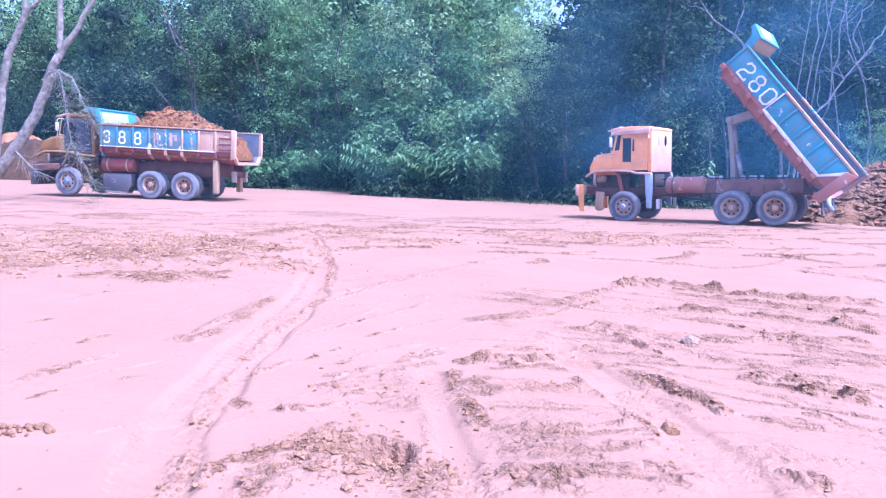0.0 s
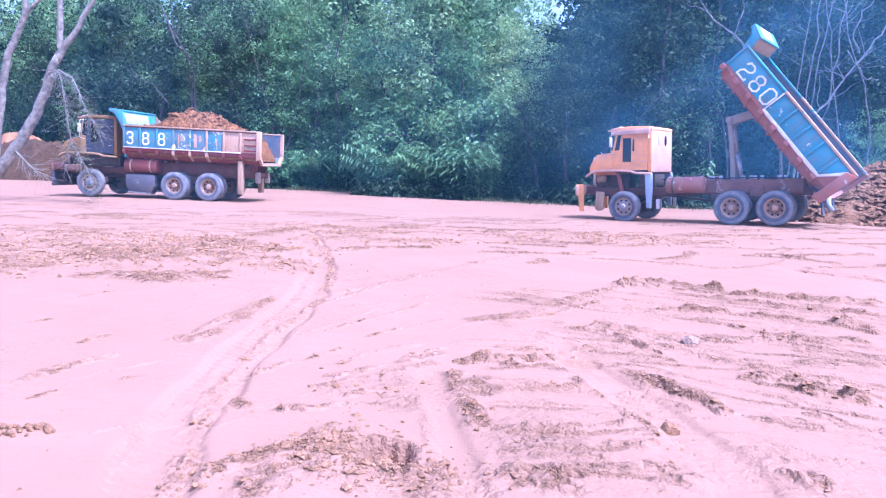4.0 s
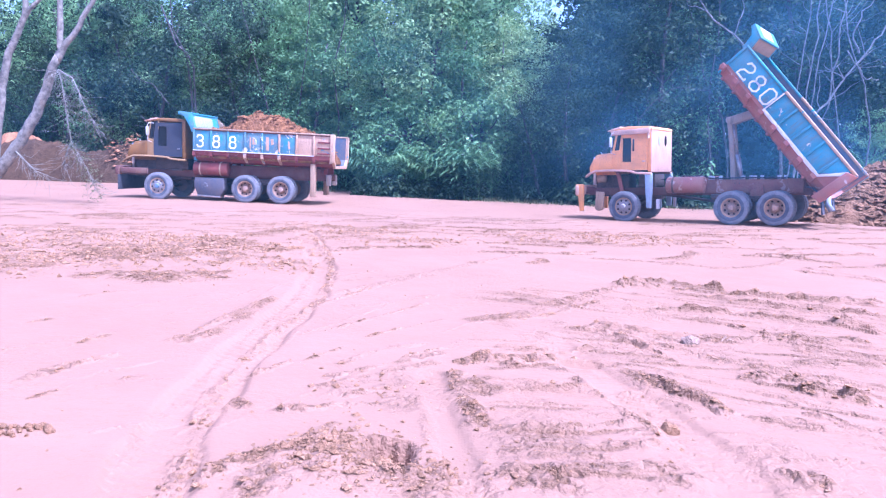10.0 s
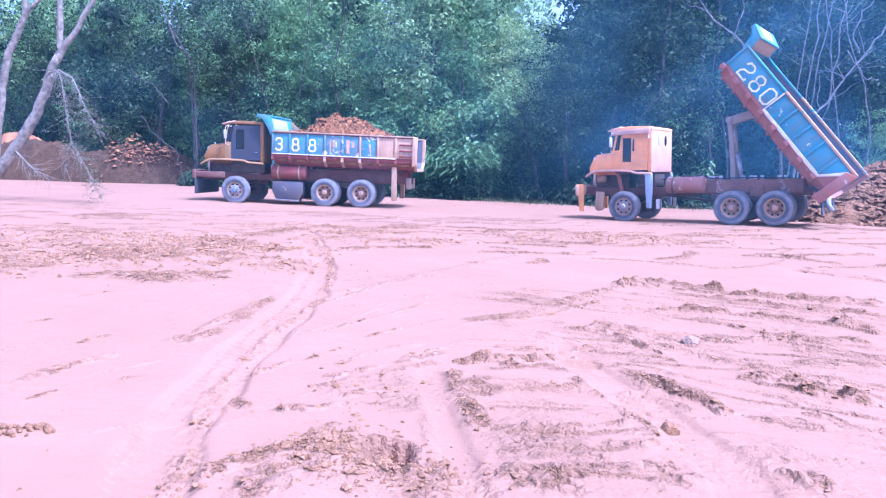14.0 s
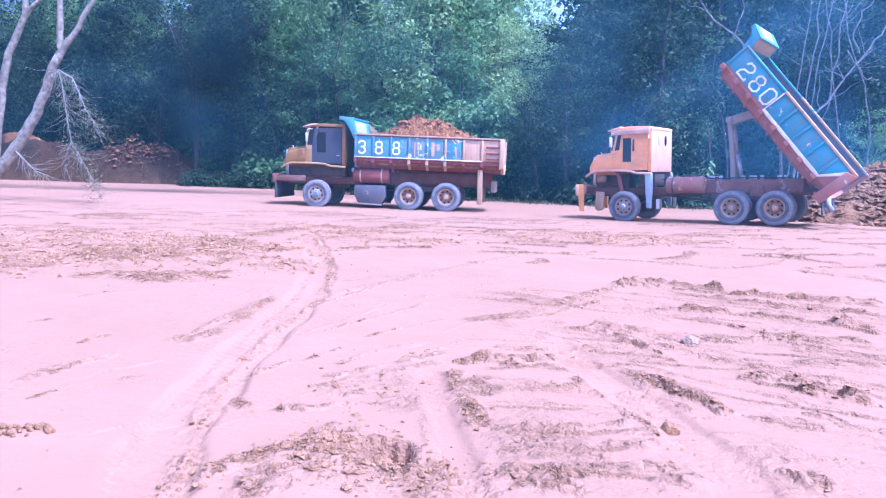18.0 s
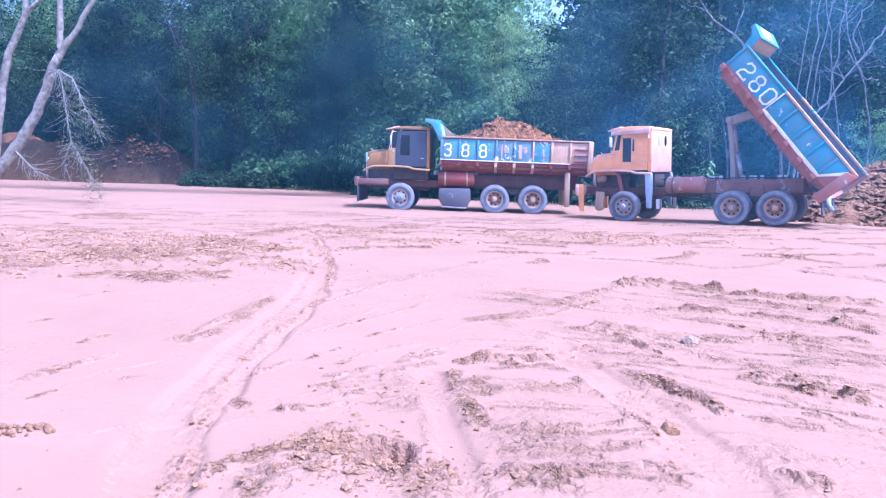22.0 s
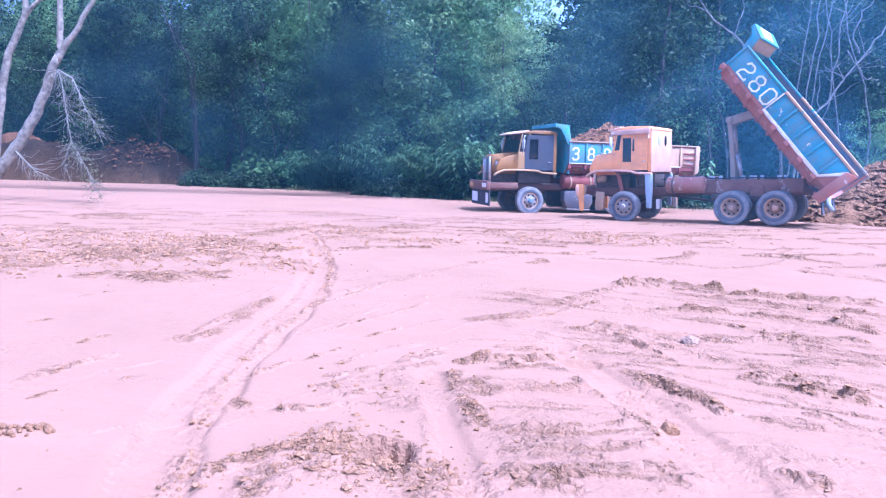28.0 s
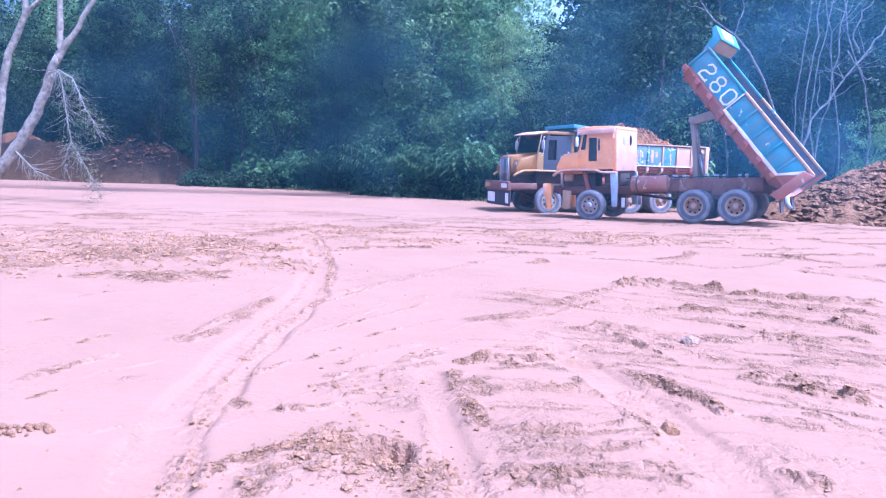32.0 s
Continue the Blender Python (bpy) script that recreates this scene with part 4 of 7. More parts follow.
def wheel(parent, x, y, z, out, rim_mat, hub_mat, dual, front):
    """A road wheel: tyre with lugs, rim with holes, hub and nuts. out: +1 or -1, the side that shows. Returns the tyre, which carries the rest."""
    bm = bmesh.new()
    w = 0.14
    prof = [(0.29, -w * 0.75), (0.33, -w * 0.95), (0.42, -w), (0.49, -w * 0.95), (0.518, -w * 0.80), (0.524, 0.0), (0.518, w * 0.80), (0.49, w * 0.95), (0.42, w), (0.33, w * 0.95), (0.29, w * 0.75)]
    lathe(bm, prof, 44, True)
    for i in range(36):
        for s in (-1, 1):
            m = pose(0, 0, 0, 0, 360 * (i + 0.25 * s) / 36, 0)
            box(bm, 0.505, R - 0.003, s * 0.045, s * 0.128, -0.021, 0.021, 0, m)
    ty = part("wheel", bm, M_TYRE, parent, "dusty grey rubber tyre with block tread")
    ty.location = (x, y, z)
    bm = bmesh.new()
    o = out
    lathe(bm, [(0.300, o * w * 0.70), (0.310, o * w * 0.90), (0.33, o * (w * 0.96 + 0.004)), (0.39, o * (w + 0.005)), (0.41, o * (w + 0.002)), (0.40, o * w * 0.70)], 40, True)
    part("sidewall", bm, M_SIDEWALL, ty)
    bm = bmesh.new()
    lathe(bm, [(0.268, o * 0.100), (0.272, o * 0.122), (0.302, o * 0.124), (0.306, o * 0.100)], 36, True)
    part("rim_lip", bm, M_FLAP_TAN, ty)
    bm = bmesh.new()
    if front:
        prof = [(0.30, o * 0.02), (0.305, o * 0.115), (0.285, o * 0.12), (0.27, o * 0.075), (0.17, o * 0.10), (0.15, o * 0.13), (0.0001, o * 0.13)]
    else:
        prof = [(0.30, -o * 0.02), (0.305, o * 0.115), (0.285, o * 0.12), (0.275, o * 0.05), (0.245, o * 0.01), (0.15, -o * 0.02), (0.13, o * 0.03), (0.0001, o * 0.03)]
    lathe(bm, prof, 36)
    part("rim", bm, rim_mat, ty)
    y0 = 0.088 if front else 0.0
    bm = tube(bmesh.new(), [(0, o * (y0 - 0.01), 0), (0, o * (y0 + 0.008), 0)], 0.033, 10)
    hole = mesh_of("rim_hole", bm, M_CAB_IN)
    for i in range(8):
        a = 2 * math.pi * (i + 0.5) / 8
        shared("rim_hole", hole, ty, pose(0.215 * math.cos(a), 0, 0.215 * math.sin(a)))
    bm = bmesh.new()
    y0 = 0.13 if front else 0.03
    lathe(bm, [(0.10, o * y0), (0.10, o * (y0 + 0.05)), (0.075, o * (y0 + 0.085)), (0.0001, o * (y0 + 0.09))], 20)
    for i in range(10):
        a = 2 * math.pi * i / 10
        yb = 0.105 if front else 0.0
        tube(bm, [(0.165 * math.cos(a), o * (yb - 0.005), 0.165 * math.sin(a)), (0.165 * math.cos(a), o * (yb + 0.035), 0.165 * math.sin(a))], 0.014, 6)
    part("hub", bm, hub_mat, ty)
    return ty


def ribbon(bm, pts, width, thick, closed=False):
    """A painted stroke: a flat band along a broken line in the xz plane, mitred at its corners."""
    n = len(pts)
    P = [Vector((p[0], p[1])) for p in pts]
    rows = []
    for i, p in enumerate(P):
        a = P[i - 1] if i or closed else None
        b = P[(i + 1) % n] if i < n - 1 or closed else None
        d0 = (p - a).normalized() if a is not None else (b - p).normalized()
        d1 = (b - p).normalized() if b is not None else d0
        t = (d0 + d1).normalized()
        nrm = Vector((-t.y, t.x)) * (width / 2 / max(0.5, t.dot(d0)))
        rows.append([bm.verts.new((q.x, y, q.y)) for q in (p - nrm, p + nrm) for y in (0.0, thick)])
    for i in range(n if closed else n - 1):
        a, b = rows[i], rows[(i + 1) % n]
        for k, m in ((0, 1), (1, 3), (3, 2), (2, 0)):
            bm.faces.new((a[k], a[m], b[m], b[k]))
    if not closed:
        for r in (rows[0], rows[-1]):
            bm.faces.new((r[0], r[1], r[3], r[2]))
    bmesh.ops.recalc_face_normals(bm, faces=bm.faces[:])


def digit_strokes(char, w, h):
    """The strokes of a squarish hand-painted digit, corners cut; each with whether it closes on itself."""
    c, m = 0.24 * w, 0.52 * h
    if char == "0":
        return [([(c, 0), (w - c, 0), (w, c), (w, h - c), (w - c, h), (c, h), (0, h - c), (0, c)], True)]
    if char == "8":
        return [([(c, 0), (w - c, 0), (w, c), (w, m - c), (w - c, m), (c, m), (0, m - c), (0, c)], True),
                ([(c, m), (w - c, m), (w * 0.94, m + c), (w * 0.94, h - c), (w - c * 1.2, h), (c * 1.2, h), (w * 0.06, h - c), (w * 0.06, m + c)], True)]
    if char == "3":
        return [([(0, h - 1.5 * c), (c, h), (w - c, h), (w, h - c), (w, m + c), (w - c, m), (0.35 * w, m)], False),
                ([(w - c, m), (w, m - c), (w, c), (w - c, 0), (c, 0), (0, 1.3 * c)], False)]
    return [([(0, h - 1.4 * c), (c, h), (w - c, h), (w, h - c), (w, m + c), (w - c, m), (c, m - 0.4 * c), (0, m - 1.6 * c), (0, 0), (w, 0), (w, c)], False)]


def painted_digit(parent, char, x, y, z, w, h, stroke, side):
    """A digit painted on the side of a bed, upright, read from outside."""
    bm = bmesh.new()
    for pts, closed in digit_strokes(char, w, h):
        ribbon(bm, [(x - side * (px - w / 2), z + pz) for px, pz in pts], stroke, 0.004 * side, closed)
    bmesh.ops.translate(bm, vec=(0, y, 0), verts=bm.verts[:])
    return part("number", bm, M_NUMBER, parent, "white painted digit " + char)


def tipper_bed(truck, raised, number, worn, hinge, foot=None):
    """The tipping bed: shell, ribs, painted panels, rails, headboard with its roof over the cab. Drawn in the truck's own metres, then hung on the hinge."""
    hx, hz = hinge if worn else (-2.244, 1.60)
    X0, X1 = (-2.72, 2.72) if worn else (-2.244, 2.72)             # rear and front
    Z0, ZS, Z1 = (1.58, 1.98, 2.80) if worn else (1.52, 1.87, 2.64)    # floor, colour line, rail
    HW = 1.19
    bays = 8
    red = M_RED_PINK if number == "280" else M_RED
    bm = bmesh.new()
    t = 0.05
    outer = [(-HW, Z1), (-HW, Z0 + 0.27), (-HW + 0.27, Z0), (HW - 0.27, Z0), (HW, Z0 + 0.27), (HW, Z1)]
    inner = [(HW - t, Z1), (HW - t, Z0 + 0.30), (HW - 0.29, Z0 + t), (-HW + 0.29, Z0 + t), (-HW + t, Z0 + 0.30), (-HW + t, Z1)]
    ring = outer + inner
    a = [bm.verts.new((X0 - hx, y, z - hz)) for y, z in ring]
    b = [bm.verts.new((X1 - hx, y, z - hz)) for y, z in ring]
    n = len(ring)
    for i in range(n):
        j = (i + 1) % n
        f = bm.faces.new((a[i], a[j], b[j], b[i]))
        f.material_index = 1 if 6 <= i <= 10 else 0
    for i in range(5):
        bm.faces.new((a[i], a[i + 1], a[10 - i], a[11 - i]))
        bm.faces.new((b[i + 1], b[i], b[11 - i], b[10 - i]))
    bmesh.ops.recalc_face_normals(bm, faces=bm.faces[:])
    bed = part("bed", bm, (red, M_BLUE_IN), truck, "steel tipping bed, red below and blue above")
    bed.location = (hx, 0, hz) if foot is None else foot
    if raised:
        bed.rotation_euler = (0, radians(-raised), 0)
    else:      # the laden bed sags towards its tail
        bed.location.z -= 0.13
        bed.rotation_euler = (0, radians(-1.2), 0)
    bay = (X1 - X0 - 0.10) / bays
    for side in (1, -1):
        for i in range(bays):
            xa, xb = X1 - i * bay - 0.02, X1 - (i + 1) * bay - 0.02
            blank = (i >= bays - 1) if worn else (i >= bays - 1)
            mat = (M_WORN_PALE if i == bays - 2 else M_BLUE_WORN if i >= 3 else M_BLUE_OLD) if worn else M_BLUE
            if blank:
                mat = M_WORN_PALE if worn else red
            bm = bmesh.new()
            box(bm, xb + 0.035 - hx, xa - 0.035 - hx, side * (HW + 0.002), side * (HW + 0.012), ZS + 0.02 - hz, Z1 - 0.07 - hz, 0.004)
            part("side_panel", bm, mat, bed)
            bm = bmesh.new()
            if not worn and i in (1, 2):      # flat front length that carries the number
                prism(bm, [(xa - 0.030 - hx, ZS - hz), (xa + 0.030 - hx, ZS - hz), (xa + 0.030 - hx, Z1 - 0.06 - hz), (xa - 0.030 - hx, Z1 - 0.06 - hz)], side * HW, side * (HW + 0.012), 0.002)
            else:
                prism(bm, [(xa - 0.035 - hx, ZS - hz), (xa + 0.035 - hx, ZS - hz), (xa + 0.035 - hx, Z1 - 0.06 - hz), (xa - 0.035 - hx, Z1 - 0.06 - hz)], side * HW, side * (HW + 0.055), 0.008)
            part("rib", bm, M_WORN_PALE if worn and i in (5, 6, 7) else (M_BLUE_WORN if worn and i > 2 else M_BLUE_OLD if worn else M_BLUE), bed)
            bm = bmesh.new()
            y0, y1 = side * (HW - 0.20), side * (HW + 0.055)
            w = 0.05 if worn else 0.085
            e = 0.05 if worn else 0.13
            vs = [(xa - w, HW - 0.27, Z0 - 0.01), (xa + w, HW - 0.27, Z0 - 0.01), (xa + w, HW + e, Z0 + 0.20), (xa - w, HW + e, Z0 + 0.20), (xa - w, HW + e, ZS - 0.04), (xa + w, HW + e, ZS - 0.04), (xa + w, HW - 0.02, ZS - 0.04), (xa - w, HW - 0.02, ZS - 0.04), (xa - w, HW - 0.23, Z0 + 0.06), (xa + w, HW - 0.23, Z0 + 0.06)]
            q = [bm.verts.new((x - hx, side * y, z - hz)) for x, y, z in vs]
            for fc in ((0, 1, 2, 3), (3, 2, 5, 4), (4, 5, 6, 7), (7, 6, 9, 8), (0, 3, 4, 7, 8), (1, 9, 6, 5, 2), (0, 8, 9, 1)):
                bm.faces.new([q[k] for k in fc])
            bmesh.ops.recalc_face_normals(bm, faces=bm.faces[:])
            part("lower_rib", bm, M_WORN_PALE if worn and i in (3, 4, 5) else red, bed)
        bm = bmesh.new()
        box(bm, X0 + bay * (1.0 if not worn else 1.1) - hx, (X1 if worn else X1 - 3 * bay) - hx, side * (HW + 0.002), side * (HW + 0.066), ZS - (0.018 if worn else 0.07) - hz, ZS + (0.018 if worn else 0.03) - hz, 0.008)
        part("stripe_bar", bm, M_WHITE, bed, "white painted bar along the bed")
        bm = bmesh.new()
        box(bm, X0 - 0.02 - hx, (X1 + 0.02 if worn else X1 - 3 * bay) - hx, side * (HW - 0.07), side * (HW + 0.06), Z1 - (0.035 if worn else 0.06) - hz, Z1 + 0.02 - hz, 0.015)
        part("top_rail", bm, M_FLAP_TAN if worn else M_WORN_PALE, bed, "dusty pale top rail")
        if not worn:
            bm = bmesh.new()
            box(bm, X1 - 3 * bay + 0.003 - hx, X1 + 0.02 - hx, side * (HW - 0.06), side * (HW + 0.055), Z1 - 0.06 - hz, Z1 + 0.015 - hz, 0.02)
            part("top_rail", bm, M_BLUE, bed, "blue painted front length of the top rail")
            bm = bmesh.new()
            box(bm, X1 - 3 * bay - 0.045 - hx, X1 - 3 * bay - hx, side * (HW + 0.003), side * (HW + 0.060), ZS + 0.02 - hz, Z1 - 0.06 - hz, 0.006)
            part("paint_bar", bm, M_WHITE, bed, "white painted upright between panels")
        bm = bmesh.new()
        wide, low = (0.12, 0.20) if worn else (0.24, -0.06)
        prism(bm, [(X0 - 0.06 - hx, Z0 + low - hz), (X0 + wide - hx, Z0 + low - 0.08 - hz), (X0 + wide - hx, Z1 - (0 if worn else 0.14) - hz), (X0 - 0.06 - hx, Z1 - hz)], side * (HW - 0.03), side * (HW + (0.09 if worn else 0.14)), 0.02)
        part("rear_post", bm, M_WORN_PALE if worn else red if side > 0 else M_BLUE, bed, "scuffed rear corner post")
        if worn:
            for zc in (2.05, 2.25, 2.47):
                bm = bmesh.new()
                box(bm, X0 + 0.12 - hx, X0 + bay - 0.06 - hx, side * (HW + 0.005), side * (HW + 0.05), zc - hz, zc + 0.06 - hz, 0.01)
                part("side_bar", bm, M_RED, bed)
        else:
            bm = bmesh.new()
            prism(bm, [(X0 + bay + 0.06 - hx, ZS + 0.02 - hz), (X0 + bay + 0.06 - hx, Z1 - 0.07 - hz), (X0 + 0.15 - hx, Z1 - 0.07 - hz)], side * (HW + 0.013), side * (HW + 0.022), 0.003)
            part("corner_plate", bm, M_BLUE, bed, "blue three-cornered end panel")
            bm = bmesh.new()
            prism(bm, [(X0 + bay + 0.02 - hx, ZS - 0.07 - hz), (X0 + bay + 0.02 - hx, ZS + 0.03 - hz), (X0 + 0.22 - hx, Z1 - 0.10 - hz), (X0 + 0.16 - hx, Z1 - 0.22 - hz)], side * (HW + 0.014), side * (HW + 0.050), 0.006)
            part("corner_bar", bm, M_WHITE, bed, "slanting white painted bar")
    # rear rim of the open end
    bm = bmesh.new()
    e0, e1 = X0 - 0.05 - hx, X0 + 0.05 - hx
    o = [(-HW - 0.05, Z1), (-HW - 0.05, Z0 + 0.26), (-HW + 0.25, Z0 - 0.04), (HW - 0.25, Z0 - 0.04), (HW + 0.05, Z0 + 0.26), (HW + 0.05, Z1)]
    p = [(-HW + 0.06, Z1), (-HW + 0.06, Z0 + 0.31), (-HW + 0.30, Z0 + 0.07), (HW - 0.30, Z0 + 0.07), (HW - 0.06, Z0 + 0.31), (HW - 0.06, Z1)]
    vo = [[bm.verts.new((e, y, z - hz)) for y, z in q] for e in (e0, e1) for q in (o, p)]
    for i in range(5):
        bm.faces.new((vo[0][i], vo[0][i + 1], vo[1][i + 1], vo[1][i]))
        bm.faces.new((vo[2][i], vo[3][i], vo[3][i + 1], vo[2][i + 1]))
        bm.faces.new((vo[0][i + 1], vo[0][i], vo[2][i], vo[2][i + 1]))
        bm.faces.new((vo[1][i], vo[1][i + 1], vo[3][i + 1], vo[3][i]))
    bmesh.ops.recalc_face_normals(bm, faces=bm.faces[:])
    part("rear_rim", bm, M_WORN_PALE if worn else red, bed, "scuffed rim of the open rear end")
    # front wall and roof over the cab
    bm = bmesh.new()
    box(bm, X1 - 0.06 - hx, X1 - hx, -HW + 0.04, HW - 0.04, Z0 - hz, Z1 + 0.03 - hz, 0.01)
    part("front_wall", bm, M_BLUE, bed)
    prof = [(2.66, Z1), (2.78, 3.33), (3.30, 3.40), (3.31, 3.31), (3.10, 3.22), (2.88, Z1 + 0.06), (2.80, Z1 - 0.15), (2.66, Z1 - 0.15)]
    if not worn:
        prof = [(2.58, Z1), (2.66, Z1 + 0.36), (3.08, Z1 + 0.50), (3.10, Z1 + 0.40), (2.90, Z1 + 0.26), (2.84, Z1 + 0.05), (2.80, Z1 - 0.15), (2.66, Z1 - 0.15)]
    tx, tz = prof[1]
    gx1, gz1 = prof[2]
    for side in (1, -1):
        bm = bmesh.new()
        prism(bm, [(x - hx, z - hz) for x, z in prof], side * (HW - 0.06), side * (HW + 0.02), 0.01)
        part("headboard_cheek", bm, M_BLUE, bed, "blue side cheek of the headboard")
    bm = bmesh.new()
    px = prof[0][0] + 0.01
    prism(bm, [(px - hx, Z1 - hz), (tx + 0.01 - hx, tz - hz), (tx + 0.07 - hx, tz - hz), (px + 0.06 - hx, Z1 - hz)], -HW + 0.05, HW - 0.05, 0.006)
    plate = part("headboard_plate", bm, M_BLUE if worn else M_FLAP_TAN, bed, "scuffed rear face of the headboard")
    if worn:
        bm = bmesh.new()
        q = [(px + (tx - prof[0][0]) * f - 0.012, Z1 + (tz - Z1) * f) for f in (0.10, 0.86)]
        prism(bm, [(x - hx, z - hz) for x, z in q] + [(x + 0.015 - hx, z - hz) for x, z in q[::-1]], -0.62, HW - 0.12, 0.003)
        part("bare_patch", bm, M_HEADBOARD, plate, "pale worn field on the blue headboard")
    bm = bmesh.new()
    prism(bm, [(tx - 0.02 - hx, tz - 0.005 - hz), (tx - 0.02 - hx, tz + 0.05 - hz), (gx1 + 0.02 - hx, gz1 + 0.03 - hz), (gx1 + 0.04 - hx, gz1 - 0.11 - hz), (gx1 - 0.01 - hx, gz1 - 0.11 - hz), (gx1 - 0.02 - hx, gz1 - 0.02 - hz)], -HW - 0.02, HW + 0.02, 0.006)
    guard = part("cab_guard", bm, M_BLUE, bed, "blue guard roof reaching over the cab")
    if not worn:
        bm = bmesh.new()
        prism(bm, [(tx + 0.06 - hx, tz + 0.065 - hz), (gx1 - 0.05 - hx, gz1 + 0.015 - hz), (gx1 - 0.05 - hx, gz1 + 0.038 - hz), (tx + 0.06 - hx, tz + 0.088 - hz)], -HW * 0.42, HW * 0.62, 0.004)
        part("roof_plate", bm, M_WHITE, guard, "pale worn plate on the guard roof")
    if worn:
        bm = bmesh.new()
        prism(bm, [(2.20 - hx, Z1 + 0.02 - hz), (2.64 - hx, Z1 + 0.02 - hz), (2.76 - hx, 3.30 - hz)], -HW, -HW + 0.04, 0.004)
        part("gusset", bm, M_FLAP_TAN, bed, "dusty three-cornered stay of the headboard")
    # floor beams
    for y in (-0.42, 0.42):
        bm = bmesh.new()
        box(bm, X0 + 0.2 - hx, X1 - 0.05 - hx, y - 0.06, y + 0.06, Z0 - (0.07 if worn else 0.12) - hz, Z0 - 0.004 - hz, 0.012)
        part("floor_beam", bm, red, bed)
    for i in range(9):
        xc = X0 + 0.3 + i * (X1 - X0 - 0.5) / 8
        bm = bmesh.new()
        box(bm, xc - 0.04 - hx, xc + 0.04 - hx, -0.92, 0.92, Z0 - (0.06 if worn else 0.10) - hz, Z0 - 0.003 - hz, 0.008)
        part("cross_beam", bm, red, bed)
    for i, c in enumerate(number):
        for side in (1, -1):
            j = i if side == 1 else 2 - i
            xc = X1 + 0.07 - 0.965 * bay * (j + 0.5) if worn else X1 - 0.09 - bay * 2.5 + 0.51 * (2 - j)
            painted_digit(bed, c, xc - hx, side * (HW + 0.014), ZS + (0.14 if worn else 0.07) - hz, 0.235 if worn else 0.32, 0.43 if worn else 0.47, 0.058 if worn else 0.056, side)
    if worn:
        for xc, zc, w, h in ((0.52, 2.15, 0.05, 0.42), (0.36, 2.30, 0.12, 0.22), (-0.16, 2.10, 0.12, 0.50), (-0.35, 2.32, 0.10, 0.22), (-1.0, 2.20, 0.06, 0.28)):
            bm = bmesh.new()
            box(bm, xc - w / 2 - hx, xc + w / 2 - hx, HW + 0.013, HW + 0.017, zc - hz, zc + h - hz, 0.0, None)
            for v in bm.verts:
                v.co.x += 0.03 * math.sin(v.co.z * 17 + xc * 9)
            part("paint_bar", bm, M_WORN_PALE, bed, "scraped white paint mark")
    return bed


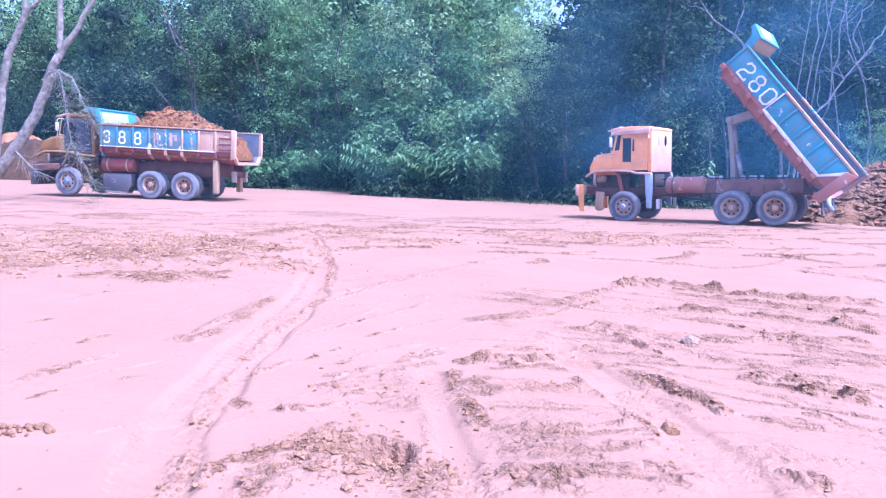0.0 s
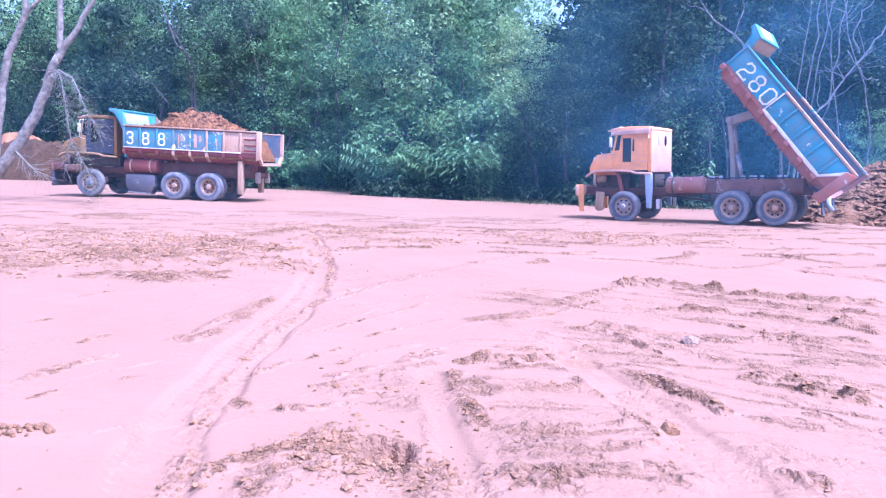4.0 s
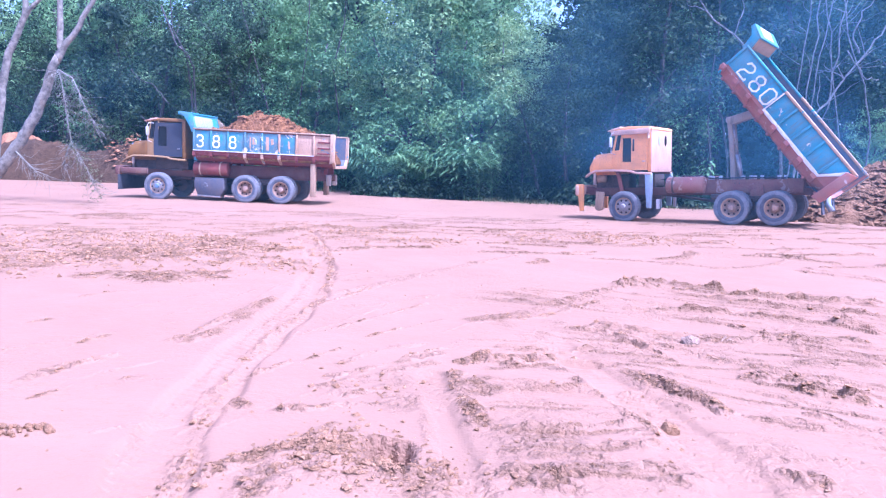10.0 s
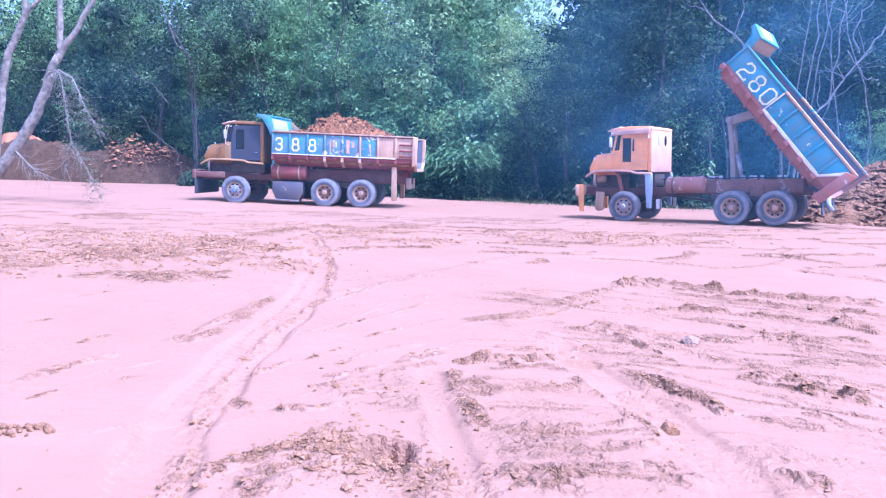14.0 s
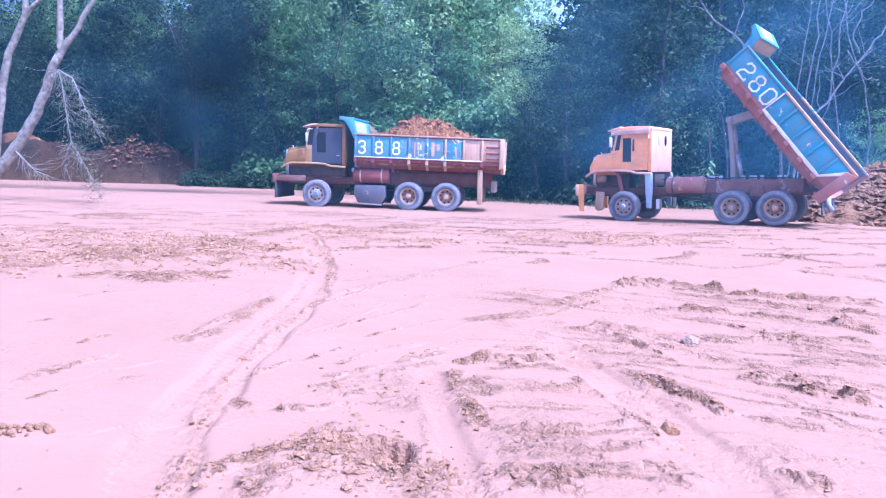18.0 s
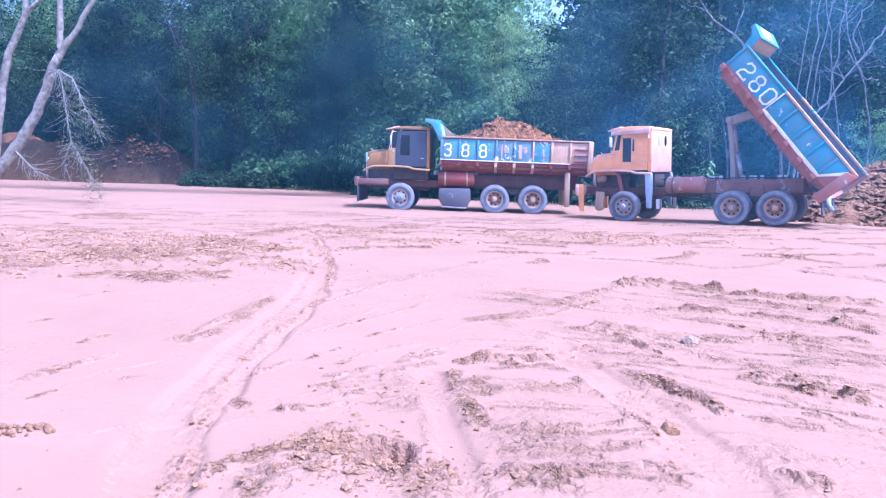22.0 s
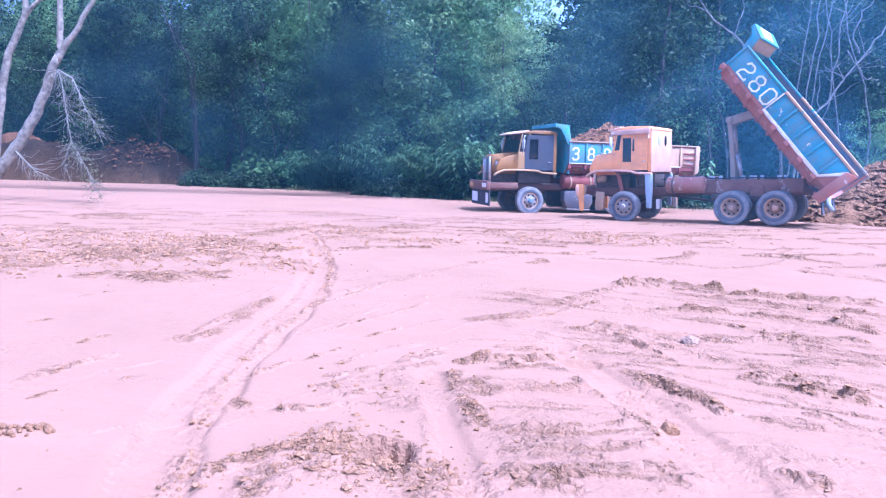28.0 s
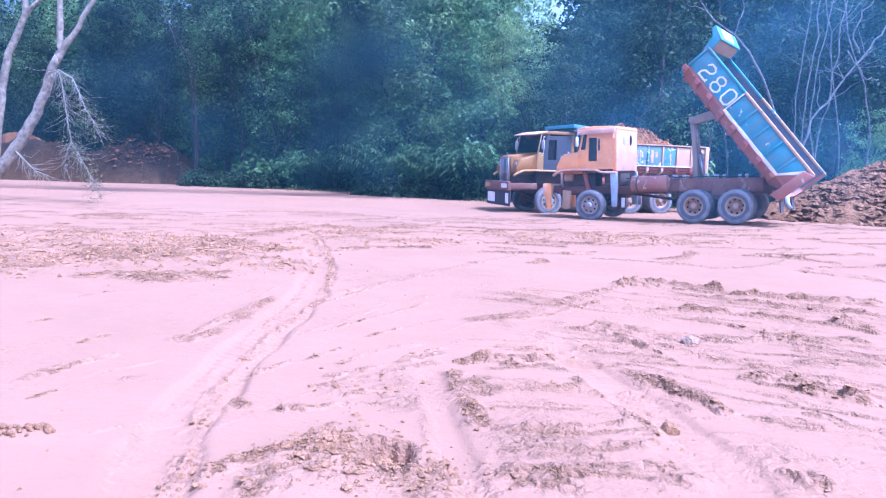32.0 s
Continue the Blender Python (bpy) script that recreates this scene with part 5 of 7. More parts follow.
def cab_parts(truck, body_mat, trim_mat, door_mat, back_mat, dx, visor_mat, other):
    """Long-nosed cab, drawn from its back wall at 3.15 + dx."""
    def P(pts):
        return [(x + dx, z) for x, z in pts]
    roof = 3.18
    HW = 0.98
    # back wall, pillars, roof and door panels are separate plates round a hollow cab
    bm = bmesh.new()
    box(bm, 3.15 + dx, 3.22 + dx, -HW, HW, 1.68, roof - 0.02, 0.05)
    part("cab_back_wall", bm, back_mat, truck)
    bm = bmesh.new()
    prism(bm, P([(3.13, roof - 0.10), (3.16, roof - 0.01), (3.30, roof + 0.03), (4.10, roof + 0.05), (4.62, roof + 0.01), (4.66, roof - 0.04), (4.62, roof - 0.07), (3.2, roof - 0.10)]), -HW - 0.01, HW + 0.01, 0.03)
    part("cab_roof", bm, body_mat, truck)
    for side in (1, -1):
        y0, y1 = side * (HW - 0.06), side * HW
        wx0, wx1, wz0, wz1 = (3.96, 4.34, 2.16, 2.90) if other else (3.95, 4.31, 2.04, 2.84)
        bm = bmesh.new()
        prism(bm, P([(3.17, 1.70), (3.30, 1.70), (3.30, roof - 0.05), (3.17, roof - 0.05)]), y0, y1, 0.015)
        part("rear_pillar", bm, body_mat, truck)
        # door: a ring of plates round its window
        bm = bmesh.new()
        out = [(3.31, 1.76), (4.52, 1.76), (4.52, 2.40), (4.42, 3.04), (3.31, 3.06)] if other else [(3.31, 1.76), (4.36, 1.76), (4.36, 2.40), (4.27, 3.04), (3.31, 3.06)]
        hole = [(wx0, wz0), (wx1, wz0), (wx1, wz0 + 0.2), (wx1 - 0.02, wz1), (wx0, wz1)]
        for yy in (y0 + side * 0.015, y1 + side * 0.012):
            vo = [bm.verts.new((x + dx, yy, z)) for x, z in out]
            vi = [bm.verts.new((x + dx, yy, z)) for x, z in hole]
            for i in range(5):
                j = (i + 1) % 5
                bm.faces.new((vo[i], vo[j], vi[j], vi[i]))
        bm.verts.ensure_lookup_table()
        for i in range(5):
            j = (i + 1) % 5
            bm.faces.new((bm.verts[i], bm.verts[j], bm.verts[10 + j], bm.verts[10 + i]))
            bm.faces.new((bm.verts[5 + j], bm.verts[5 + i], bm.verts[15 + i], bm.verts[15 + j]))
        bmesh.ops.recalc_face_normals(bm, faces=bm.faces[:])
        door = part("cab_door", bm, door_mat, truck, "cab door with a window opening")
        bm = bmesh.new()
        prism(bm, P([(3.40, 2.04), (3.52, 2.04), (3.52, 2.07), (3.40, 2.07)]), side * (HW + 0.012), side * (HW + 0.045), 0.008)
        part("door_handle", bm, M_STEEL, door)
        bm = bmesh.new()
        prism(bm, P([(wx0 - 0.02, wz0 - 0.02), (wx1 + 0.02, wz0 - 0.02), (wx1, wz1 + 0.02), (wx0 - 0.02, wz1 + 0.02)]), y0 - side * 0.005, y0 + side * 0.008)
        part("door_window", bm, M_GLASS, door)
        bm = bmesh.new()
        prism(bm, P([(4.37, 1.76), (4.80, 1.76), (4.80, 2.38), (4.64, roof - 0.03), (4.60, roof - 0.03), (4.75, 2.42), (4.405, 2.42), (4.32, roof - 0.03), (4.28, roof - 0.03), (4.37, 2.40)] if other else [(4.37, 1.76), (4.72, 1.76), (4.72, 2.40), (4.54, roof - 0.03), (4.46, roof - 0.03), (4.63, 2.44), (4.44, 2.44), (4.33, roof - 0.03), (4.28, roof - 0.03), (4.37, 2.40)]), y0, y1, 0.010)
        part("front_pillar", bm, trim_mat if other else body_mat, truck)
        bm = bmesh.new()
        prism(bm, P([(4.38, 2.41), (4.76 if other else 4.64, 2.43), (4.61 if other else 4.50, 3.10), (4.30, 3.10)]), y0 + side * 0.02, y0 + side * 0.03)
        part("quarter_window", bm, M_GLASS, truck)
        # wing edge running along the foot of cab and bonnet
        bm = bmesh.new()
        line = [(5.80, 1.60), (5.62, 1.71), (5.38, 1.79), (4.9, 1.80), (4.4, 1.79), (3.98, 1.77), (3.78, 1.70), (3.15, 1.67)]
        lo = [(x, z - 0.075) for x, z in line[::-1]]
        prism(bm, P(line + lo), side * (HW - 0.10), side * (HW + 0.085), 0.02)
        part("wing_edge", bm, trim_mat, truck, "projecting edge of the front wing")
        # bonnet side and headlight
        bm = bmesh.new()
        prism(bm, P([(4.70, 1.78), (5.40, 1.78), (5.66, 1.66), (5.70, 1.86), (5.52, 2.18), (4.70, 2.38)]), side * 0.46, side * (HW - 0.02), 0.05)
        part("bonnet_side", bm, body_mat, truck)
        bm = bmesh.new()
        lathe(bm, [(0.085, 0.0), (0.10, 0.03), (0.085, 0.055), (0.0001, 0.065)], 18)
        bmesh.ops.transform(bm, matrix=pose(5.60 + dx, side * 0.76, 1.98, 0, 0, -90) @ pose(0, 0, 0), verts=bm.verts[:])
        part("headlight", bm, M_CHROME, truck)
        if not other:
            bm = bmesh.new()
            prism(bm, P([(3.20, 2.97), (4.70, 2.94), (4.72, 3.10), (3.20, 3.15)]), side * (HW + 0.005), side * (HW + 0.13), 0.015)
            rg = part("rain_guard", bm, visor_mat, truck, "pale dusty guard over the door")
            bm = bmesh.new()
            prism(bm, P([(3.24, 2.80), (3.28, 2.80), (3.28, 2.97), (3.24, 2.97)]), side * (HW + 0.005), side * (HW + 0.12))
            part("bracket", bm, visor_mat, rg)
            bm = bmesh.new()
            prism(bm, P([(3.82, 2.40), (3.90, 2.40), (3.89, 2.80), (3.83, 2.80)]), side * (HW + 0.012), side * (HW + 0.02), 0.003)
            part("door_vent", bm, M_GLASS, door)
        # bracket and mirror
        bm = bmesh.new()
        tube(bm, [(4.50 + dx, side * HW, 3.02), (4.62 + dx, side * (HW + 0.18), 3.02), (4.66 + dx, side * (HW + 0.22), 2.95), (4.66 + dx, side * (HW + 0.22), 2.35), (4.60 + dx, side * HW, 2.30)], 0.013, 6)
        br = part("mirror_bracket", bm, M_CHROME if not other else M_WHITE, truck)
        bm = bmesh.new()
        box(bm, 4.64 + dx, 4.70 + dx, side * (HW + 0.12), side * (HW + 0.32), 2.55, 2.88, 0.025)
        part("mirror", bm, M_MIRROR, br)
        # step plates under the door
        bm = bmesh.new()
        box(bm, 3.35 + dx, 3.75 + dx, side * 0.72, side * 1.0, 1.22, 1.26, 0.008)
        part("step", bm, M_GREASE, truck)
    # windscreen in two leaning panes, wiper, dash
    for side in (1, -1):
        bm = bmesh.new()
        f = 0.08 if other else 0.0
        vs = [(4.70 + f, 0.03, 2.44), (4.70 + f, 0.90, 2.44), (4.50 + f, 0.90, 3.08), (4.50 + f, 0.03, 3.08)]
        a = [bm.verts.new((x + dx, side * y, z)) for x, y, z in vs]
        b = [bm.verts.new((x + dx - 0.012, side * y, z)) for x, y, z in vs]
        bm.faces.new(a)
        bm.faces.new(b[::-1])
        for i in range(4):
            j = (i + 1) % 4
            bm.faces.new((a[i], b[i], b[j], a[j]))
        bmesh.ops.recalc_face_normals(bm, faces=bm.faces[:])
        part("windscreen_pane", bm, M_GLASS, truck)
    bm = bmesh.new()
    prism(bm, P([(4.71, 2.40), (4.74, 2.40), (4.53, 3.10), (4.49, 3.10)]), -0.03, 0.03)
    part("windscreen_post", bm, body_mat, truck)
    bm = bmesh.new()
    box(bm, 4.62 + dx, 4.76 + dx, -0.96, 0.96, 2.32, 2.44, 0.02)
    part("cowl", bm, body_mat, truck)
    bm = bmesh.new()
    box(bm, 3.25 + dx, 4.66 + dx, -0.90, 0.90, 1.70, 1.75, 0.01)
    part("cab_floor", bm, M_CAB_IN, truck)
    bm = bmesh.new()
    box(bm, 3.28 + dx, 3.75 + dx, -0.85, 0.85, 1.76, 2.22, 0.05)
    box(bm, 3.24 + dx, 3.40 + dx, -0.85, 0.85, 2.20, 2.75, 0.05)
    part("bench_seat", bm, M_CAB_IN, truck)
    bm = bmesh.new()
    box(bm, 4.36 + dx, 4.62 + dx, -0.88, 0.88, 2.05, 2.40, 0.04)
    part("dashboard", bm, M_CAB_IN, truck)
    # sun visor
    bm = bmesh.new()
    prism(bm, P([(4.38, roof + 0.0), (4.90, roof - 0.10), (4.91, roof - 0.065), (4.60, roof + 0.02), (4.38, roof + 0.06)]), -HW - 0.02, HW + 0.02, 0.012)
    part("sun_visor", bm, visor_mat, truck)
    # raised middle of the bonnet, grille
    bm = bmesh.new()
    prism(bm, P([(4.66, 1.60), (5.68, 1.60), (5.74, 2.18), (5.68, 2.30), (5.55, 2.33), (4.66, 2.43)]), -0.47, 0.47, 0.05)
    part("bonnet", bm, body_mat, truck)
    bm = bmesh.new()
    for z in (1.30, 2.22):
        box(bm, 5.70 + dx, 5.80 + dx, -0.38, 0.38, z - 0.04, z + 0.04, 0.012)
    for y in (-0.36, 0.36):
        box(bm, 5.70 + dx, 5.80 + dx, y - 0.035, y + 0.035, 1.30, 2.22, 0.012)
    gr = part("grille", bm, M_CHROME, truck, "dull chrome radiator grille")
    for i in range(9):
        bm = bmesh.new()
        y = -0.28 + i * 0.07
        box(bm, 5.71 + dx, 5.76 + dx, y - 0.014, y + 0.014, 1.33, 2.19, 0.004)
        part("grille_bar", bm, M_HUB if i in (3, 4, 5) and other else M_CHROME, gr)
    bm = bmesh.new()
    box(bm, 5.60 + dx, 5.70 + dx, -0.34, 0.34, 1.28, 2.2, 0.01)
    part("radiator", bm, M_GREASE, truck)
    bm = bmesh.new()
    tube(bm, [(5.62 + dx, 0, 2.32), (5.64 + dx, 0, 2.40), (5.70 + dx, 0, 2.42)], [0.02, 0.018, 0.012], 8)
    part("bonnet_badge", bm, M_CHROME, truck)


def tipper_truck(label, loaded, wb, tandem, raised, number):
    """A six-wheel-line tipper, nose along +x, the middle of the rear axles at the origin."""
    truck = thing("tipper_truck", label, "truck", "tipper trucks")
    other = loaded
    fx = wb + tandem / 2
    dx = fx - 4.19
    hub_f = M_HUB if loaded else M_RIM_GREY
    wheels = []
    for side in (1, -1):
        w = wheel(truck, fx, side * 1.02, R, side, M_RIM_GREY, hub_f, False, True)
        wheels.append(w)
        for x in (tandem / 2, -tandem / 2):
            wheels.append(wheel(truck, x, side * 1.07, R, side, M_RIM, M_RIM, True, False))
            wheels.append(wheel(truck, x, side * 0.74, R, side, M_RIM, M_GREASE, True, False))
    # chassis
    for y in (-0.43, 0.43):
        bm = bmesh.new()
        box(bm, -2.45 if loaded else -1.85, 5.75 + dx, y - 0.04, y + 0.04, 0.90, 1.16, 0.012)
        part("frame_rail", bm, M_CHASSIS, truck)
    for x in (-2.3 if loaded else -1.75, -1.1, 0.0, 1.2, 2.4, 3.6 + dx, 5.3 + dx):
        bm = bmesh.new()
        box(bm, x - 0.06, x + 0.06, -0.39, 0.39, 0.93, 1.12, 0.01)
        part("cross_member", bm, M_CHASSIS, truck)
    for y in (-0.46, 0.46):
        bm = bmesh.new()
        box(bm, -2.35 if loaded else -1.35, 2.7, y - 0.06, y + 0.06, 1.164, 1.37, 0.015)
        part("subframe_beam", bm, M_RED if loaded else M_CHASSIS, truck)
    # side plates that hide the rails in the middle
    for side in (1, -1):
        bm = bmesh.new()
        box(bm, -2.2 if loaded else -1.3, 2.55, side * 0.50, side * 0.54, 0.98, 1.40, 0.01)
        part("side_plate", bm, M_CHASSIS if loaded else M_RED_DIRTY, truck)
    for x in (tandem / 2, -tandem / 2):
        bm = bmesh.new()
        tube(bm, [(x, -1.0, R), (x, -0.25, R), (x, 0, R), (x, 0.25, R), (x, 1.0, R)], [0.075, 0.085, 0.20, 0.085, 0.075], 14)
        part("rear_axle", bm, M_GREASE, truck)
    bm = bmesh.new()
    tube(bm, [(fx, -0.9, R), (fx, -0.5, R - 0.06), (fx, 0.5, R - 0.06), (fx, 0.9, R)], 0.055, 10)
    part("front_axle", bm, M_GREASE, truck)
    for side in (1, -1):
        bm = bmesh.new()
        for k in range(5):
            L = 0.80 - 0.13 * k
            pts = [(fx - L, 0, 0.86 - 0.02 * k), (fx, 0, 0.70 - 0.022 * k), (fx + L, 0, 0.86 - 0.02 * k)]
            prism(bm, [(x, z) for x, y, z in pts] + [(x, z + 0.018) for x, y, z in pts[::-1]], side * 0.46, side * 0.54)
        part("front_spring", bm, M_GREASE, truck)
        bm = bmesh.new()
        for k in range(7):
            L = 0.78 - 0.09 * k
            box(bm, -L, L, side * 0.58, side * 0.67, 0.70 + 0.026 * k, 0.722 + 0.026 * k)
        part("rear_spring", bm, M_GREASE, truck)
    # engine and gearbox lumps under the bonnet
    bm = bmesh.new()
    box(bm, 4.3 + dx, 5.55 + dx, -0.34, 0.34, 0.85, 1.62, 0.08)
    box(bm, 3.2 + dx, 4.32 + dx, -0.24, 0.24, 0.75, 1.15, 0.08)
    part("engine", bm, M_GREASE, truck)
    # dark block added to fill the shaded gap under the cab
    bm = bmesh.new()
    if loaded:
        box(bm, 3.20 + dx, 4.50 + dx, -0.62, 0.62, 1.17, 1.66, 0.04)
    else:
        box(bm, 3.30, 3.90, -0.45, 0.45, 1.17, 1.62, 0.04)
    part("dark_gap_filler", bm, M_GREASE, truck)
    bm = bmesh.new()
    tube(bm, [(3.2 + dx, 0, 0.92), (tandem / 2 + 0.2, 0, 0.60)], 0.05, 10)
    part("drive_shaft", bm, M_GREASE, truck)
    if loaded:
        before = set(truck.children_recursive)
        cab_parts(truck, M_YELLOW, M_YELLOW_TRIM, M_DOOR, M_YELLOW, dx, M_ORANGE_DUST_LIT, True)
        # a shorter nose than the frame would allow
        for ob in set(truck.children_recursive) - before:
            ob.data.transform(Matrix.Translation((3.11 + dx, 0, -0.09)) @ Matrix.Diagonal((0.935, 1, 1, 1)) @ Matrix.Translation((-3.15 - dx, 0, 0)))
    else:
        before = set(truck.children_recursive)
        # the back wall takes the paler paint, sunlight put into its colour
        cab_parts(truck, M_ORANGE, M_ORANGE_DUST_LIT, M_ORANGE, M_ORANGE_DUST_LIT, dx, M_ORANGE_DUST_LIT, False)
        # this cab sits farther back and has a shorter nose
        for ob in set(truck.children_recursive) - before:
            ob.data.transform(Matrix.Translation((3.24, 0, 0)) @ Matrix.Diagonal((0.89, 1, 1, 1)) @ Matrix.Translation((-3.15 - dx, 0, 0)))
        for y in (0.30, -0.30):
            bm = bmesh.new()
            lathe(bm, [(0.12, 0.0), (0.13, 0.012), (0.12, 0.02), (0.0001, 0.02)], 20)
            bmesh.ops.transform(bm, matrix=pose(3.242, y, 2.74, 0, 0, 90) @ Matrix.Diagonal((0.75, 1, 1.45, 1)), verts=bm.verts[:])
            part("rear_window", bm, M_PALE_BLUE if y > 0 else M_GLASS, truck, "small oval rear window")
    # bumper
    if loaded:
        dx -= 0.10
    bm = bmesh.new()
    box(bm, 5.86 + dx, 6.00 + dx, -1.12, 1.12, 0.92, 1.26, 0.03)
    bump = part("front_bumper", bm, M_CHASSIS if loaded else M_ORANGE_DUST_LIT, truck, "heavy steel front bumper")
    for side in (1, -1):
        bm = bmesh.new()
        box(bm, 5.60 + dx, 5.90 + dx, side * 0.40, side * 0.50, 0.95, 1.20, 0.01)
        part("bumper_arm", bm, M_CHASSIS, truck)
        if loaded:
            bm = bmesh.new()
            box(bm, 5.98 + dx, 6.012 + dx, side * 0.55, side * 1.05, 1.02, 1.18, 0.006)
            part("bumper_plate", bm, M_WHITE if side > 0 else M_YELLOW_TRIM, bump)
            bm = bmesh.new()
            prism(bm, [(5.905 + dx, 0.82), (5.912 + dx, 0.82), (5.912 + dx, 0.45), (5.905 + dx, 0.45)], side * (0.72 if side > 0 else 0.30), side * 1.0)
            part("flap_mark", bm, M_NUMBER, truck, "white mark painted on the flap")
            bm = bmesh.new()
            box(bm, 4.75 + dx, 5.86 + dx, side * 0.92, side * 1.02, 0.98, 1.20, 0.02)
            part("wing_beam", bm, M_CHASSIS, truck)
        else:
            bm = bmesh.new()
            prism(bm, [(5.70 + dx, 1.30), (5.98 + dx, 1.30), (5.98 + dx, 0.90), (5.90 + dx, 0.88), (5.84 + dx, 0.36), (5.72 + dx, 0.36), (5.70 + dx, 0.80)], side * 0.98, side * 1.10, 0.02)
            part("bumper_end", bm, M_ORANGE, truck, "bent orange bumper end")
            bm = bmesh.new()
            prism(bm, [(4.98 + dx, 1.02), (5.30 + dx, 1.05), (5.34 + dx, 0.42), (5.20 + dx, 0.36), (5.02 + dx, 0.40)], side * 0.86, side * 0.94, 0.03)
            part("splash_plate", bm, M_FLAP_TAN, truck, "dented pale splash plate")
            bm = bmesh.new()
            prism(bm, [(3.22, 1.64), (3.46, 1.64), (3.44, 1.2), (3.40, 0.48), (3.24, 0.48), (3.20, 1.2)], side * 0.92, side * 1.04, 0.02)
            part("front_flap", bm, M_PALE_BLUE, truck, "pale blue flap behind the front wheel")
            bm = bmesh.new()
            box(bm, 3.05 + dx, 3.16 + dx, side * 0.80, side * 0.86, 0.45, 0.78, 0.01)
            part("hanging_tag", bm, M_WHITE, truck)
            bm = bmesh.new()
            prism(bm, [(4.55 + dx, 1.70), (4.70 + dx, 1.70), (4.52 + dx, 1.0), (4.38 + dx, 1.0)], side * 0.55, side * 0.62, 0.015)
            part("wing_strut", bm, M_RED_PINK, truck)
            bm = bmesh.new()
            tube(bm, [(5.05 + dx, side * 0.62, 1.48), (5.35 + dx, side * 0.62, 1.48)], 0.13, 16)
            part("air_filter", bm, M_FLAP_TAN, truck)
    if loaded:
        bm = bmesh.new()
        box(bm, 5.86 + dx, 5.90 + dx, -1.12, 1.12, 0.34, 0.915, 0.012)
        part("front_flap", bm, M_RUBBER, truck, "wide black rubber flap below the bumper")
    # fuel tank with straps, step box
    for side in (1, -1):
        bm = bmesh.new()
        x0, x1 = (1.48, 2.78) if loaded else (1.56, 2.72)
        tube(bm, [(x0 - 0.02, side * 0.82, 1.24), (x0, side * 0.82, 1.24), (x1, side * 0.82, 1.24), (x1 + 0.02, side * 0.82, 1.24)], [0.24, 0.27, 0.27, 0.24], 28)
        tank = part("fuel_tank", bm, M_RED if loaded else M_TANK, truck, "dusty red round fuel tank")
        for xs in ((x0 + 0.25, x1 - 0.25) if loaded else (x1 - 0.20,)):
            bm = bmesh.new()
            tube(bm, [(xs - 0.03, side * 0.82, 1.24), (xs + 0.03, side * 0.82, 1.24)], 0.278, 28)
            part("tank_strap", bm, M_FLAP_TAN if loaded else M_GREASE, tank)
        bm = bmesh.new()
        tube(bm, [(x0 + 0.65, side * 0.82, 1.50), (x0 + 0.65, side * 0.82, 1.56)], 0.05, 12)
        part("filler_cap", bm, M_GREASE, tank)
        if loaded:
            bm = bmesh.new()
            prism(bm, [(1.60, 0.90), (2.76, 0.90), (2.78, 0.55), (2.64, 0.24), (1.72, 0.20), (1.58, 0.45)], side * 0.62, side * 1.02, 0.04)
            part("battery_box", bm, M_BOX, truck, "dusty blue-grey dented box under the tank")
            bm = bmesh.new()
            prism(bm, [(1.70, 0.20), (2.66, 0.24), (2.64, 0.18), (1.74, 0.14)], side * 0.66, side * 1.05, 0.015)
            part("box_shoe", bm, M_STEEL, truck, "scraped pale foot of the box")
    bm = bmesh.new()
    for x in ((1.4, 2.2, 2.95) if loaded else (-0.6, 0.1, 0.45, 1.4, 1.75, 2.3, 2.75)):
        box(bm, x - 0.05, x + 0.05, -0.50, -0.42, 1.37, 1.52, 0.01)
        box(bm, x - 0.05, x + 0.05, 0.42, 0.50, 1.37, 1.52, 0.01)
    part("bed_rest", bm, M_STEEL, truck)
    # rear flaps
    for side in (1, -1):
        bm = bmesh.new()
        if loaded:
            box(bm, -2.02, -1.84, side * 0.88, side * 1.14, 0.30, 1.55, 0.02)
            part("rear_flap", bm, M_FLAP_TAN, truck, "pale tan rear mud board")
            bm = bmesh.new()
            box(bm, -2.50, -2.30, side * 0.42, side * 0.55, 0.72, 1.15, 0.04)
            part("tow_bracket", bm, M_HOIST, truck)
        else:
            line = [(-1.42, 1.16), (-1.62, 1.12), (-1.78, 0.98), (-1.86, 0.72), (-1.90, 0.34)]
            prism(bm, line + [(x - 0.035, z + 0.01) for x, z in line[::-1]], side * 0.74, side * 1.16)
            part("rear_flap", bm, M_RUBBER, truck, "curved black rubber mud flap")
            if side > 0:
                bm = bmesh.new()
                tube(bm, [(-1.98, 0.70, 0.92), (-2.00, 0.70, 0.62), (-2.10, 0.70, 0.44)], 0.085, 14)
                part("tail_pipe", bm, M_PALE_BLUE, truck, "pale bent tail pipe")
                bm = bmesh.new()
                tube(bm, [(-1.60, 0.60, 1.02), (-1.99, 0.70, 0.94)], 0.05, 10)
                part("pipe_arm", bm, M_GREASE, truck)
            # hoses, air cylinder and spring hanger along the bare frame
            bm = bmesh.new()
            tube(bm, [(0.98, side * 0.62, 0.84), (1.38, side * 0.62, 0.84)], 0.10, 14)
            part("air_cylinder", bm, M_GREASE, truck)
            bm = bmesh.new()
            tube(bm, [(3.05, side * 0.58, 1.42), (2.2, side * 0.60, 1.53), (1.3, side * 0.58, 1.44), (0.4, side * 0.57, 1.46), (-0.8, side * 0.57, 1.43)], 0.018, 6)
            part("hose", bm, M_RUBBER, truck)
            bm = bmesh.new()
            prism(bm, [(-0.16, 1.24), (0.16, 1.24), (0.24, 0.74), (-0.24, 0.74)], side * 0.545, side * 0.60, 0.012)
